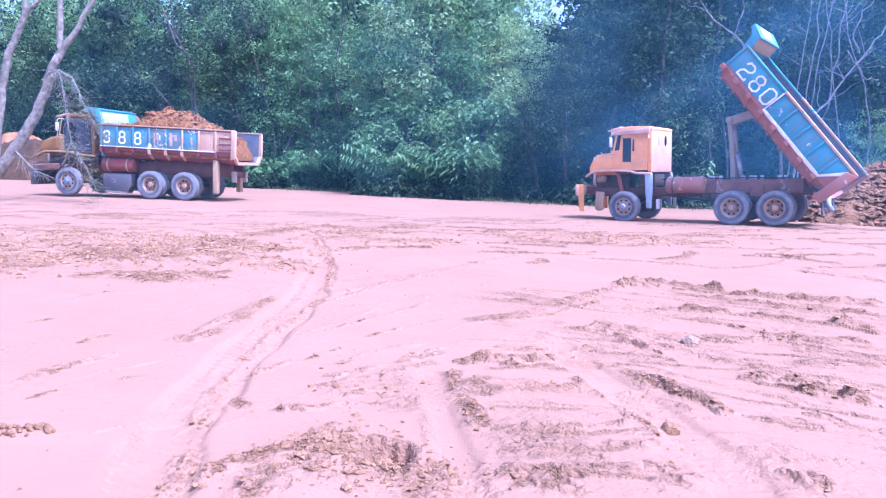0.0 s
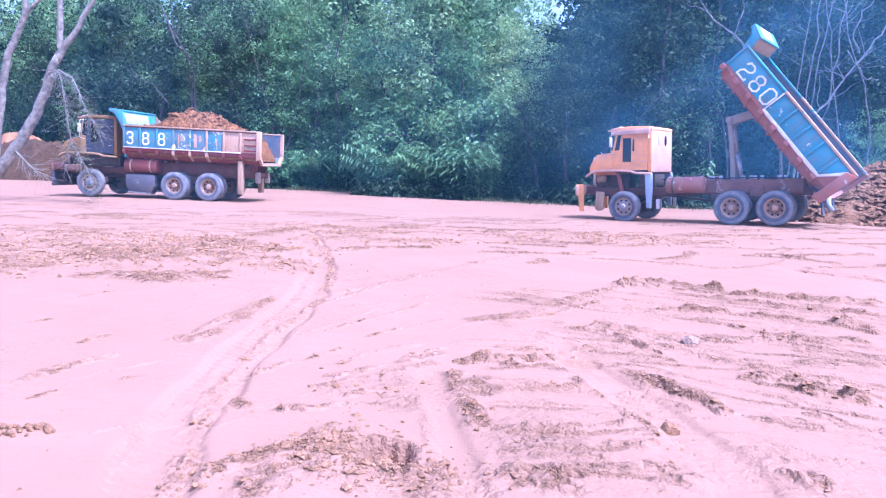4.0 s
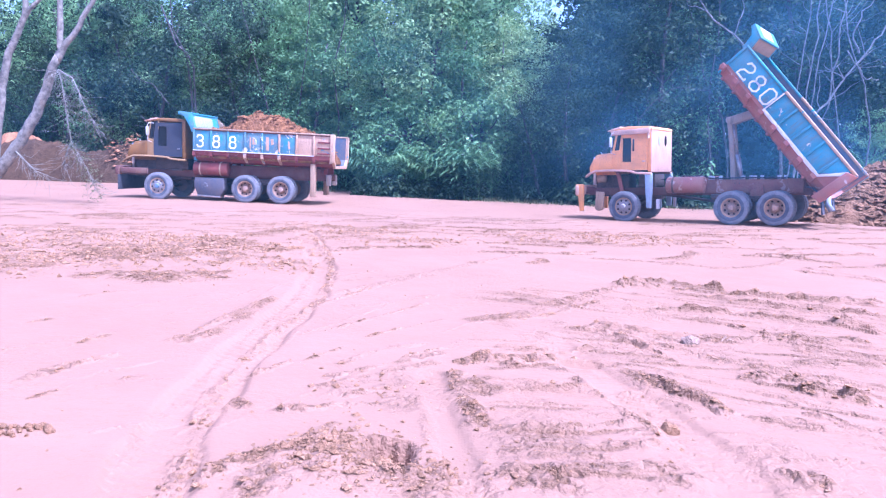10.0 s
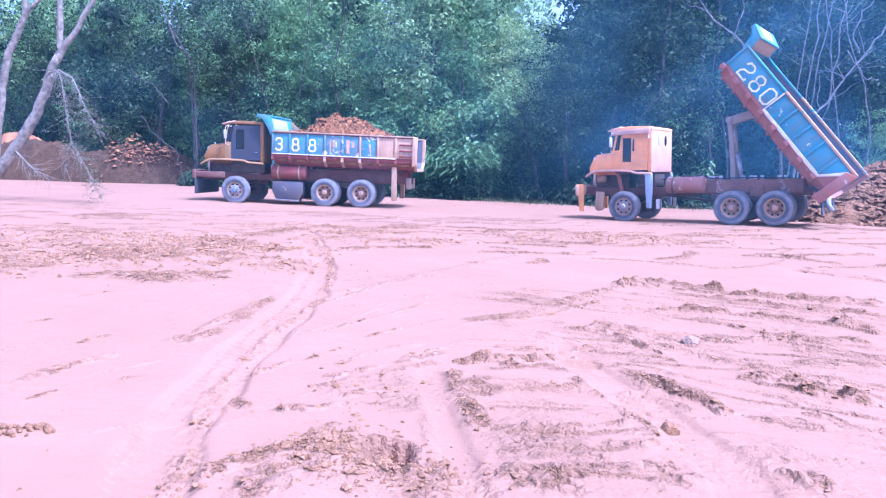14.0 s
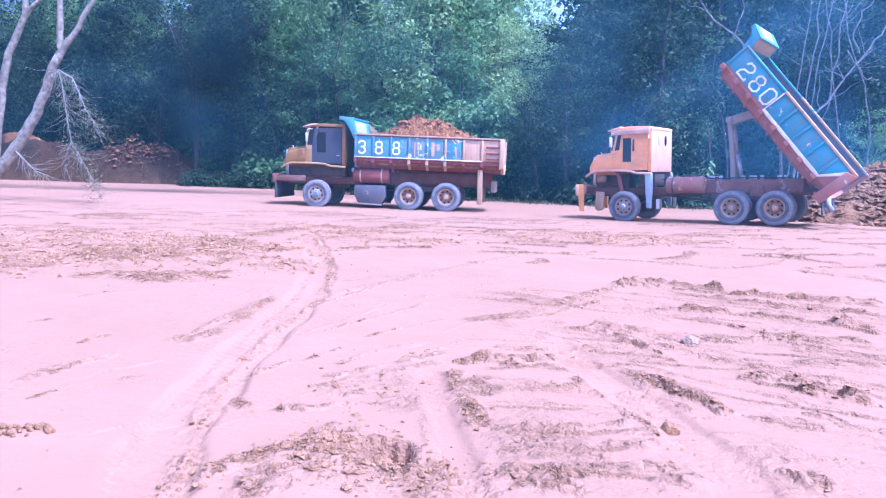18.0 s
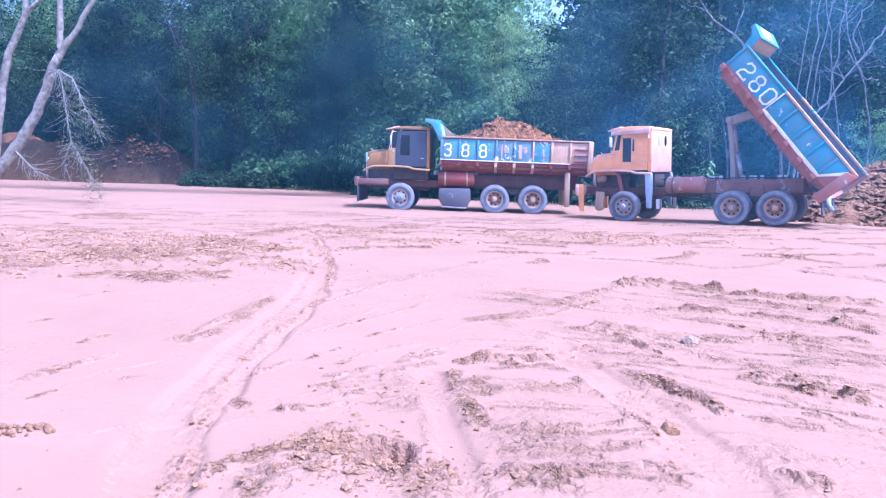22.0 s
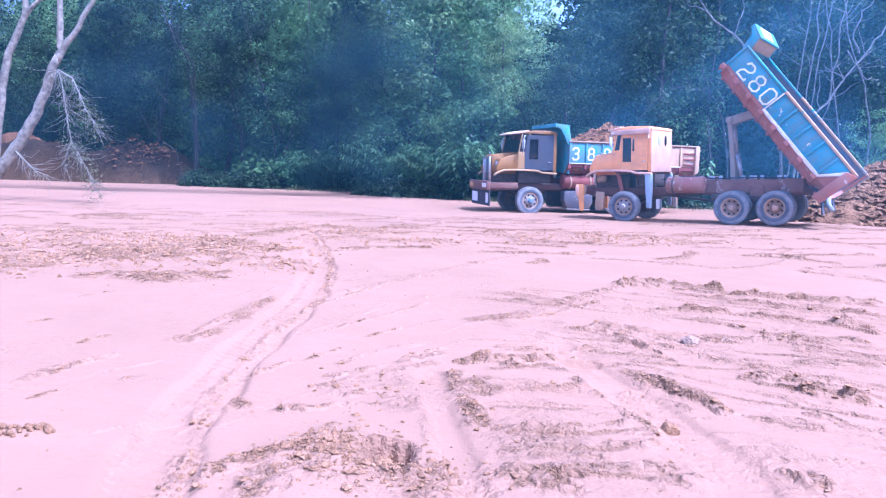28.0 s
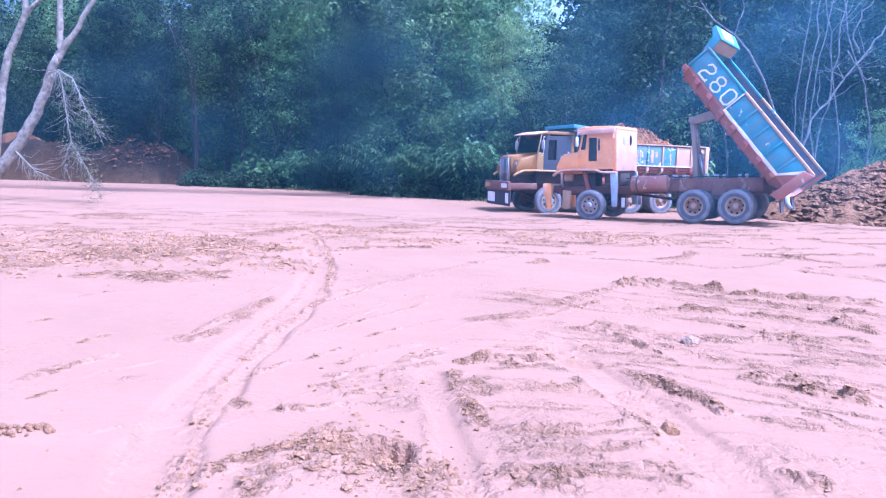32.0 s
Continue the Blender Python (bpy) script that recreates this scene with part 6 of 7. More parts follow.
            part("spring_hanger", bm, M_RED_DIRTY, truck)
            for xb in (0.55, 0.68):
                bm = bmesh.new()
                tube(bm, [(xb, side * 0.535, 1.28), (xb, side * 0.555, 1.28)], 0.022, 8)
                part("bolt", bm, M_GREASE, truck)
    hinge = (-2.05, 1.42) if loaded else (-1.70, 1.06)
    bed = tipper_bed(truck, raised, number, loaded, hinge, None if loaded else (-1.953, 0, 0.837))
    bm = bmesh.new()
    tube(bm, [(hinge[0], -0.70, hinge[1]), (hinge[0], 0.70, hinge[1])], 0.06, 12)
    part("hinge_pin", bm, M_GREASE, truck)
    for side in (1, -1):
        bm = bmesh.new()
        prism(bm, [(hinge[0] - 0.12, hinge[1] - 0.26), (hinge[0] + 0.25, hinge[1] - 0.26), (hinge[0] + 0.10, hinge[1] + 0.04), (hinge[0] - 0.08, hinge[1] + 0.04)], side * 0.53, side * 0.60, 0.01)
        part("hinge_bracket", bm, M_CHASSIS, truck)
    return truck, wheels, bed, fx


TRUCK_B, WHEELS_B, BED_B, FX_B = tipper_truck("ochre-yellow tipper truck with a blue bed heaped with soil", True, 3.495, 1.388, 0, "388")
TRUCK_A, WHEELS_A, BED_A, FX_A = tipper_truck("orange tipper truck with its blue bed raised to dump soil", False, 3.52, 1.265, 52.7, "280")
SCALE_A, SCALE_B = 0.97, 1.02
TRUCK_A.scale = (SCALE_A,) * 3
TRUCK_B.scale = (SCALE_B,) * 3

# hoist under the raised bed: a slim leg, a knuckle and a tapered arm
for side in (1, -1):
    bm = bmesh.new()
    f = 0.0 if side > 0 else -0.06
    prism(bm, [(0.92 + f, 3.20), (1.07 + f, 3.20), (1.00 + f, 2.60), (0.92 + f, 1.30), (0.76 + f, 1.30), (0.86 + f, 2.60)], side * 0.10, side * 0.15, 0.012)
    part("hoist_leg", bm, M_HOIST, TRUCK_A, "dusty steel hoist leg")
    bm = bmesh.new()
    prism(bm, [(1.10, 3.38), (1.04, 3.22), (0.86, 3.16), (0.02, 3.44), (-0.06, 3.54), (0.04, 3.66), (0.84, 3.44)], side * 0.16, side * 0.21, 0.012)
    part("hoist_arm", bm, M_HOIST, TRUCK_A, "dusty steel hoist arm")
bm = bmesh.new()
tube(bm, [(0.60, 0, 1.25), (0.76, 0, 2.2)], 0.07, 14)
tube(bm, [(0.755, 0, 2.15), (0.94, 0, 3.28)], 0.045, 14)
part("hoist_ram", bm, M_STEEL, TRUCK_A, "hydraulic lifting ram")
bm = bmesh.new()
tube(bm, [(0.98, -0.24, 3.29), (0.98, -0.225, 3.29), (0.98, 0.225, 3.29), (0.98, 0.24, 3.29)], [0.10, 0.115, 0.115, 0.10], 16)
part("hoist_pin", bm, M_HOIST, TRUCK_A)


def soil_heap(name, nx, ny, height, material, label, category, kind=""):
    """A heap of loose soil as a closed lumpy sheet. height(x, y) in metres over a unit square."""
    xs, ys = np.linspace(0, 1, nx), np.linspace(0, 1, ny)
    XX, YY = np.meshgrid(xs, ys)
    v = height(XX.ravel(), YY.ravel())
    idx = np.arange(nx * ny).reshape(ny, nx)
    q = np.stack([idx[:-1, :-1], idx[:-1, 1:], idx[1:, 1:], idx[1:, :-1]], -1).reshape(-1, 4)
    return tagged(new(name, raw_mesh(name, v, q, material)), label, category, "", kind)


def load_shape(u, v):
    x, y = -2.55 + 5.0 * u, -1.13 + 2.26 * v
    cross = np.sqrt(np.clip(1 - (y / 1.16) ** 2, 0, 1))
    top = np.interp(x, [-2.55, -2.3, -1.6, -0.9, -0.2, 0.45, 1.0, 1.4, 1.7, 2.45], [1.95, 2.35, 2.70, 3.06, 3.38, 3.46, 3.30, 3.04, 2.86, 2.72])
    z = np.minimum(top, 2.66) + (top - np.minimum(top, 2.66)) * cross ** 1.2
    z = np.where(x < -2.2, z - 0.25 * (y / 1.1) ** 2, z)
    z = z + (0.30 * np.abs(fbm(x, y, 0.55, 4, 3, 0.65)) - 0.06 + 0.10 * np.clip(fbm(x, y, 0.2, 3, 13), 0, 1)) * np.clip((x + 2.5) / 0.5, 0.3, 1)
    la, oa = cells(x, y, 0.30, 211)
    lb, ob_ = cells(x, y, 0.14, 221)
    z = z + np.maximum(0.11 * la * (0.5 + 0.6 * oa), 0.07 * lb * (0.6 + 0.5 * ob_)) * np.clip((x + 2.5) / 0.5, 0.4, 1)
    edge = (u < 0.001) | (u > 0.999) | (v < 0.001) | (v > 0.999)
    z = np.where(edge, 1.70, z)
    return np.stack([x * SCALE_B, y * SCALE_B, (z - 0.13 + 0.021 * (x + 2.05)) * SCALE_B], 1)


rng = np.random.default_rng(19)
U2, W2 = 0.03 + 0.86 * rng.random(520), 0.06 + 0.88 * rng.random(520)
ON_LOAD = load_shape(U2, W2)
LOAD = soil_heap("soil_load", 210, 100, load_shape, M_LOAD, "heaped reddish-brown soil filling the truck bed", "soil load")
V, F = stone_arrays(rng, 0.03, 0.115, ON_LOAD, 0.35)
shared("clods", raw_mesh("clods", V, F, M_LOAD, False), LOAD)["label"] = "loose lumps of the heaped soil"


# ---- earth mounds ----
def mound(name, cx, cy, rx, ry, high, seed, material, label, n=110, lean=0.0, clod=0.16):
    """A dumped mound: flat-footed, lumpy, sides at the angle of repose."""
    def shape(u, v):
        x, y = cx + rx * (2 * u - 1), cy + ry * (2 * v - 1)
        a = np.arctan2(2 * v - 1, 2 * u - 1)
        d = np.hypot(2 * u - 1, 2 * v - 1) * (1 + 0.16 * fbm(np.cos(a) * 2 + seed, np.sin(a) * 2, 1.0, 3, seed))
        body = np.clip(1 - d, 0, 1)
        z = high * np.clip(body * 1.75 - 0.30 * body ** 2, 0, 1.15)
        z = z * (1 + 0.25 * fbm(x, y, 1.6, 3, seed + 3)) + np.clip(body * 6, 0, 1) * (clod * np.abs(fbm(x, y, 0.55, 4, seed + 5, 0.6)) + 0.5 * clod * np.clip(fbm(x, y, 0.22, 3, seed + 7), 0, 1))
        g = base_height(x, y)
        return np.stack([x + lean * z, y, np.where(body > 0, g + z - 0.05, g - 0.35)], 1)
    return soil_heap(name, n, n, shape, material, label, "soil mound")


mound("soil_mound", 15.6, 25.6, 4.4, 3.4, 1.40, 3, M_PILE, "dumped mound of brown soil clods behind a truck", 190, 0.0, 0.17)
mound("soil_mound", 21.0, 27.5, 4.8, 3.8, 1.7, 9, M_PILE, "dumped mound of brown soil beside the forest", 100, 0.0, 0.24)
# mounds in shade take the darkened clay, the heap behind the bright one
mound("clay_mound", -20.6, 48.6, 6.2, 3.0, 2.2, 5, M_CLAY_SHADE, "long mound of reddish clay at the forest edge, darkened as shade", 120, 0.0, 0.22)
mound("clay_mound", -27.8, 49.6, 5.6, 3.0, 2.3, 15, M_CLAY_SHADE, "long mound of reddish clay at the forest edge, darkened as shade", 110, 0.0, 0.22)
mound("clay_mound", -31.5, 53.5, 4.0, 3.2, 2.5, 25, M_CLAY_SUN, "heap of clay behind a mound, sunlight put into its orange", 90, 0.0, 0.22)
rng = np.random.default_rng(11)
pts = []
for _ in range(6500):
    x, y = 15.4 + rng.normal(0, 2.0), 25.2 + rng.normal(0, 1.7)
    d = math.hypot((x - 15.6) / 4.4, (y - 25.6) / 3.4)
    if d < 1.08:
        z = 1.40 * max(0.0, (1 - d) * 1.75 - 0.3 * (1 - d) ** 2) if d < 1 else 0.0
        pts.append((x, y, float(base_height(np.array([x]), np.array([y]))[0]) + z))
V, F = stone_arrays(rng, 0.035, 0.19, pts)
tagged(new("mound_clods", raw_mesh("mound_clods", V, F, M_PILE, False)), "brown soil clods tumbled over the dumped mound", "clods", "", "stuff")


pts = []
for _ in range(230):
    x, y = -20.0 + rng.normal(0, 1.1), 47.4 + rng.normal(0, 0.5)
    d = math.hypot((x + 20.6) / 6.2, (y - 48.6) / 3.0)
    pts.append((x, y, 0.10 + 2.2 * max(0.0, (1 - d) * 1.75 - 0.3 * (1 - d) ** 2)))
V, F = stone_arrays(rng, 0.05, 0.20, pts)
tagged(new("clay_clods", raw_mesh("clay_clods", V, F, M_CLAY_SUN, False)), "broken clay lumps on the dark mound, coloured orange as sunlit", "clods", "", "stuff")


# ---- plants ----
def leaf_arrays(rng, centres, per, spread, size, up_bias=0.9, aspect=0.5):
    """Folded diamond leaves scattered about clump centres, as number arrays."""
    n = len(centres) * per
    off = rng.normal(0, 1, (n, 3))
    off *= (0.55 + 0.45 * np.linalg.norm(off, axis=1, keepdims=True)) / np.linalg.norm(off, axis=1, keepdims=True)
    c = np.repeat(np.asarray(centres, float), per, 0) + off * np.asarray(spread) * 1.25
    nrm = 0.36 * rng.normal(0, 1, (n, 3)) + 0.95 * off + (0, 0, up_bias)
    nrm /= np.linalg.norm(nrm, axis=1, keepdims=True)
    t = np.cross(nrm, rng.normal(0, 1, (n, 3)))
    t /= np.linalg.norm(t, axis=1, keepdims=True)
    s = np.cross(nrm, t)
    L = size * (0.6 + 0.8 * rng.random((n, 1)))
    fold = nrm * L * 0.12
    v = np.stack([c - t * L * 0.5, c + s * L * aspect * 0.5 + fold, c + t * L * 0.5 - fold, c - s * L * aspect * 0.5 + fold], 1).reshape(-1, 3)
    return v, np.arange(4 * n).reshape(-1, 4)


def limb(bm, rng, start, way, length, r0, r1, bend=0.25, n=5, sides=6):
    """A crooked limb; returns its points."""
    pts = [Vector(start)]
    d = Vector(way).normalized()
    for i in range(n):
        d = (d + Vector(rng.normal(0, bend, 3)) * 0.6 + Vector((0, 0, 0.06))).normalized()
        pts.append(pts[-1] + d * length / n)
    tube(bm, pts, [r0 + (r1 - r0) * i / n for i in range(n + 1)], sides)
    return pts


def forest_tree(seed, height, crown_low, crown_r, leaf_size, clumps, per, leaf_mat, label, bark=None, spread=0.42):
    """A forest tree: tapered trunk with limbs, a ragged crown of leaf clumps."""
    rng = np.random.default_rng(seed)
    tree = thing("tree", label, "tree", "forest edge trees")
    bm = bmesh.new()
    trunk = limb(bm, rng, (0, 0, -0.2), (0.05, 0.03, 1), height * 0.86, 0.13 + height * 0.006, 0.04, 0.12, 9, 9)
    cents = []
    for i in range(15):
        k = crown_low + (1 - crown_low) * (i + 0.5) / 15
        p = trunk[min(9, max(1, int(k * 9)))]
        a = i * 2.4 + rng.random()
        out = crown_r * (0.55 + 0.45 * rng.random()) * math.sin(math.pi * min(0.96, max(0.18, (k - crown_low) / (1 - crown_low) * 0.8 + 0.25)))
        q = limb(bm, rng, p, (math.cos(a), math.sin(a), 0.55), out * 1.15, 0.055, 0.012, 0.35, 5, 5)
        cents += [tuple(v) for v in q[2:]] + [tuple(q[-1] + Vector(rng.normal(0, 0.5, 3))) for _ in range(3)]
    part("trunk", bm, bark or M_BARK, tree)
    extra = []
    while len(extra) < clumps - len(cents):
        v = rng.normal(0, 1, 3)
        v /= np.linalg.norm(v)
        rr = (0.72 + 0.32 * rng.random())
        zc = height * (crown_low + (1 - crown_low) * 0.52)
        extra.append((v[0] * crown_r * rr, v[1] * crown_r * rr, zc + v[2] * height * (1 - crown_low) * 0.52 * rr))
    cents = np.array(cents + extra)
    cents = cents[cents[:, 2] > 0.3]
    v, f = leaf_arrays(rng, cents, per, (spread, spread, spread * 0.62), leaf_size)
    shared("crown", raw_mesh("crown", v, f, leaf_mat), tree)
    return tree


def place(proto, spots):
    """The first spot takes the first-built thing itself, the others its copies."""
    for i, (x, y, turn, size) in enumerate(spots):
        m = pose(x, y, float(base_height(np.array([x]), np.array([y]))[0]), 0, 0, turn) @ Matrix.Diagonal((size, size, size, 1))
        if i == 0:
            proto.matrix_basis = m
        else:
            c = copy_thing(proto, Matrix())
            c.matrix_basis = m


EDGE_X = [-40, -30, -16, -9, -5, -1, 3, 7, 12, 18, 30]
EDGE_Y = [55, 54, 51.5, 44.5, 44, 38.5, 36.0, 35.0, 34.0, 33.0, 31]


def edge(x):
    """Where the forest begins, for a place along the clearing."""
    return float(np.interp(x, EDGE_X, EDGE_Y))


rng = np.random.default_rng(5)
FRONT = [
    forest_tree(1, 12.5, 0.12, 2.6, 0.20, 200, 33, M_LEAF, "tall leafy forest tree with a ragged green crown", None, 0.36),
    forest_tree(2, 12.0, 0.10, 2.9, 0.175, 230, 33, M_LEAF_B, "fine-leaved light green forest tree", None, 0.40),
    forest_tree(3, 13.0, 0.20, 2.7, 0.21, 190, 33, M_LEAF_SHADE, "dark green forest tree with a spreading crown, shade in its colour", None, 0.36),
    forest_tree(4, 10.5, 0.05, 2.6, 0.19, 200, 33, M_LEAF, "leafy forest tree with low branches", None, 0.34),
]
BACK = [
    forest_tree(6, 15.5, 0.34, 3.0, 0.26, 190, 30, M_LEAF_B, "tall slender forest tree with a high light crown"),
    forest_tree(7, 14.5, 0.26, 2.8, 0.30, 180, 30, M_LEAF_SHADE, "dark green forest tree with a high crown, shade in its colour"),
    forest_tree(8, 14.5, 0.20, 2.9, 0.28, 180, 30, M_LEAF, "tall green tree standing deep in the forest"),
]
BACK.append(forest_tree(9, 14.5, 0.22, 2.7, 0.20, 220, 38, M_LEAF_SUNLIT, "tall pale green tree, sunlight put into its leaf colour", None, 0.40))
BACK.append(forest_tree(10, 5.6, 0.50, 2.2, 0.20, 105, 26, M_LEAF, "small spreading tree hung with leafy vines", None, 0.36))
KINDS = FRONT + BACK
lots = [[] for _ in KINDS]
for row, (back, gap) in enumerate(((1.6, 2.7), (5.0, 2.7), (9.0, 3.0))):
    x = -36.0 + row * 1.1
    while x < 27:
        X = x + rng.normal(0, 0.5)
        dice = rng.random()
        # kinds with the darkened leaf go where the forest lies in shade
        if row == 0:
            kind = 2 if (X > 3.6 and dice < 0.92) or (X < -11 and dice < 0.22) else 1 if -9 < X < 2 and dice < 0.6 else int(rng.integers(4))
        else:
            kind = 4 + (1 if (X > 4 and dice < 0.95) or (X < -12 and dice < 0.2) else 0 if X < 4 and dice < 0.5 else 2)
        size = (0.86, 1.0, 1.12)[row] * (0.86 + 0.30 * rng.random())
        if 3.8 < X < 7.4 and row > 0:      # the dip through which the sky shows
            size *= 0.58
        if X > 8.5 and row < 2:      # the forest stands taller here and shades what lies beside it
            size *= 1.28
        if row == 0 and 2.5 < X < 6.5:
            size *= 0.66
        if row == 0 and -7 < X < 8:      # lower and farther back behind the large-leaved plants
            size *= 0.85
        lots[kind].append((X, edge(X) + back + (1.6 if row == 0 and -7 < X < 8 else 0) + rng.normal(0, 0.8), rng.random() * 360, size))
        x += gap * (0.7 + 0.6 * rng.random()) * (1.25 if X < -10 else 1.0)
lots[3] += [(17.8, 30.6, 60, 0.42), (19.4, 30.3, 190, 0.46), (-10.5, 45.8, 30, 0.95), (-3.0, 41.6, 250, 1.0), (11.0, 36.0, 120, 0.9)]
lots[7] += [(4.2, 39.6, 70, 0.72), (3.4, 38.6, 140, 0.66), (-1.4, 40.6, 260, 0.95)]
lots[8] += [(-3.7, 40.2, 140, 0.90), (-1.9, 39.2, 250, 1.06), (0.0, 38.4, 330, 0.88), (1.8, 38.0, 80, 1.08), (0.9, 40.2, 300, 1.25)]
lots[2] += [(-14.4, 46.8, 40, 1.0), (-12.4, 45.6, 200, 0.9), (3.8, 35.9, 130, 0.34), (4.7, 35.2, 220, 0.48), (5.9, 35.0, 300, 0.60), (7.2, 34.8, 80, 0.74)]
lots[0] += [(-8.2, 46.4, 10, 0.95), (-5.2, 45.2, 100, 0.85), (-16.5, 53.0, 200, 0.95)]
lots[2] += [(-20.4, 51.0, 10, 1.0)]
lots[5] += [(-18.8, 54.4, 90, 1.1), (-24.0, 53.6, 10, 1.1)]
for proto, spots_ in zip(KINDS, lots):
    place(proto, spots_)

# the woods behind, too deep to tell tree from tree
rng = np.random.default_rng(17)
cents = []
for _ in range(5600):
    x = rng.uniform(-62, 50)
    top = 15.5 + 2.5 * math.sin(x * 0.31) + 2.0 * math.sin(x * 0.83 + 1)
    if 4.5 < x < 9.5:
        top = min(top - 3.5, 10.5)
    cents.append((x, edge(x) + 15 + rng.normal(0, 1.6), top * rng.random() ** (0.8 if len(cents) % 4 else 2.5)))
v, f = leaf_arrays(rng, cents, 15, (0.8, 0.8, 0.6), 0.92)
# the shade of the deep woods is in the leaf colour
tagged(new("far_woods", raw_mesh("far_woods", v, f, M_LEAF_SHADE)), "dense dark green woods behind the forest edge, shade in their colour", "woods", "", "stuff")


def bush(seed, r, h, leaf_size, clumps, per, mat, label):
    rng = np.random.default_rng(seed)
    b = thing("bush", label, "bush", "undergrowth bushes")
    bm = bmesh.new()
    cents = []
    for i in range(12):
        a = i * 2.4
        q = limb(bm, rng, (0.1 * math.cos(a), 0.1 * math.sin(a), -0.05), (math.cos(a) * 0.7, math.sin(a) * 0.7, 1), h * (0.7 + 0.4 * rng.random()), 0.025, 0.006, 0.3, 5, 5)
        cents += [tuple(p) for p in q[2:]]
    part("stems", bm, M_BARK, b)
    for _ in range(clumps):
        a, rr = rng.random() * 6.28, r * math.sqrt(rng.random())
        cents.append((rr * math.cos(a), rr * math.sin(a), h * (1 - (rr / r) ** 2 * 0.6) * (0.15 + 0.85 * rng.random())))
    v, f = leaf_arrays(rng, cents, per, (0.20, 0.20, 0.14), leaf_size)
    shared("foliage", raw_mesh("foliage", v, f, mat), b)
    return b


def frond_plant(seed, stems, tall, leaf_len, label, palm):
    """Large-leaved undergrowth: upright stems with long blades, or arching feathered fronds."""
    rng = np.random.default_rng(seed)
    p = thing("palm_plant" if palm else "broadleaf_plant", label, "palm" if palm else "plant", "large-leaved undergrowth")
    sb, V, F = bmesh.new(), [], []

    def blade(root, way, length, width, droop):
        way = Vector(way).normalized()
        side = way.cross(Vector((0, 0, 1)))
        side = side.normalized() if side.length > 0.01 else Vector((1, 0, 0))
        n = len(V)
        for i in range(5):
            s = i / 4
            c = Vector(root) + way * length * s + Vector((0, 0, -droop * length * s * s))
            w = width * math.sin(math.pi * (0.08 + 0.9 * s)) * 0.5
            V.append(c - side * w + Vector((0, 0, w * 0.35)))
            V.append(c)
            V.append(c + side * w + Vector((0, 0, w * 0.35)))
        for i in range(4):
            for k in (0, 1):
                a = n + 3 * i + k
                F.append((a, a + 1, a + 4, a + 3))
    for i in range(stems):
        a = rng.random() * 6.28
        lean = 0.25 + 0.55 * rng.random() if palm else 0.10 + 0.25 * rng.random()
        h = tall * (0.65 + 0.45 * rng.random())
        base = Vector((rng.normal(0, 0.18), rng.normal(0, 0.18), -0.05))
        pts = []
        for k in range(8):
            s = k / 7
            pts.append(base + Vector((math.cos(a) * lean * h * s ** 1.6, math.sin(a) * lean * h * s ** 1.6, h * (s - (0.28 * s ** 3 if palm else 0)))))
        tube(sb, pts, [0.022 - 0.017 * k / 7 for k in range(8)], 5)
        for k in range(2, 8):
            d = (pts[k] - pts[k - 1]).normalized()
            across = d.cross(Vector((math.sin(a), -math.cos(a), 0.2))).normalized()
            across = d.cross(across).normalized() if palm else across
            for sgn in (1, -1):
                for q in range(3 if palm else 1):
                    root = pts[k - 1].lerp(pts[k], (q + 0.5) / 3 if palm else 0.5)
                    w = across * sgn + d * (0.55 if palm else 0.75) + Vector(rng.normal(0, 0.12, 3))
                    blade(root, w, leaf_len * (1 - 0.35 * abs(k - 4) / 4) * (0.8 + 0.4 * rng.random()), leaf_len * (0.09 if palm else 0.24), 0.35 + 0.3 * rng.random())
    part("stems", sb, M_LEAF, p)
    shared("leaves", raw_mesh("leaves", [tuple(v) for v in V], F, M_BIGLEAF), p)
    return p


BUSHES = [bush(31, 1.3, 1.7, 0.23, 90, 14, M_LEAF_B, "light green undergrowth bush"), bush(32, 1.6, 2.4, 0.29, 120, 14, M_LEAF, "leafy green undergrowth bush"), bush(33, 1.1, 1.2, 0.20, 80, 14, M_LEAF_SHADE, "low dark green bush, shade in its colour")]
PLANTS = [frond_plant(41, 11, 2.3, 0.62, "glossy large-leaved plants at the forest edge", False), frond_plant(42, 12, 2.6, 0.55, "feathery young palm at the forest edge", True), frond_plant(43, 9, 1.6, 0.55, "low glossy large-leaved plants", False)]
rng = np.random.default_rng(23)
lots = [[] for _ in range(6)]
x = -34.0
while x < 26:
    for row in range(2):
        # on the shaded right every bush takes the darkened leaf
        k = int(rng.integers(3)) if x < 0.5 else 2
        if x < -15 and row == 0:
            continue
        lots[k].append((x + rng.normal(0, 0.4), edge(x) + 3.8 + 3.2 * row + rng.normal(0, 0.4), rng.random() * 360, 1.3 + 0.5 * rng.random()))
        lots[k].append((x + rng.normal(0, 0.4), edge(x) - 0.3 + 1.3 * row + rng.normal(0, 0.35), rng.random() * 360, 0.75 + 0.5 * rng.random()))
    x += 1.25 + 0.6 * rng.random()
for i in range(26):
    x = -9.5 + 10.5 * rng.random()
    k = 3 + int(rng.integers(3))
    lots[k].append((x, edge(x) - 1.6 + 0.9 * rng.random(), rng.random() * 360, 0.8 + 0.45 * rng.random()))
for i in range(4):
    x = rng.uniform(8, 22)
    lots[3 + int(rng.integers(3))].append((x, edge(x) - 0.6 + 0.7 * rng.random(), rng.random() * 360, 0.7 + 0.4 * rng.random()))
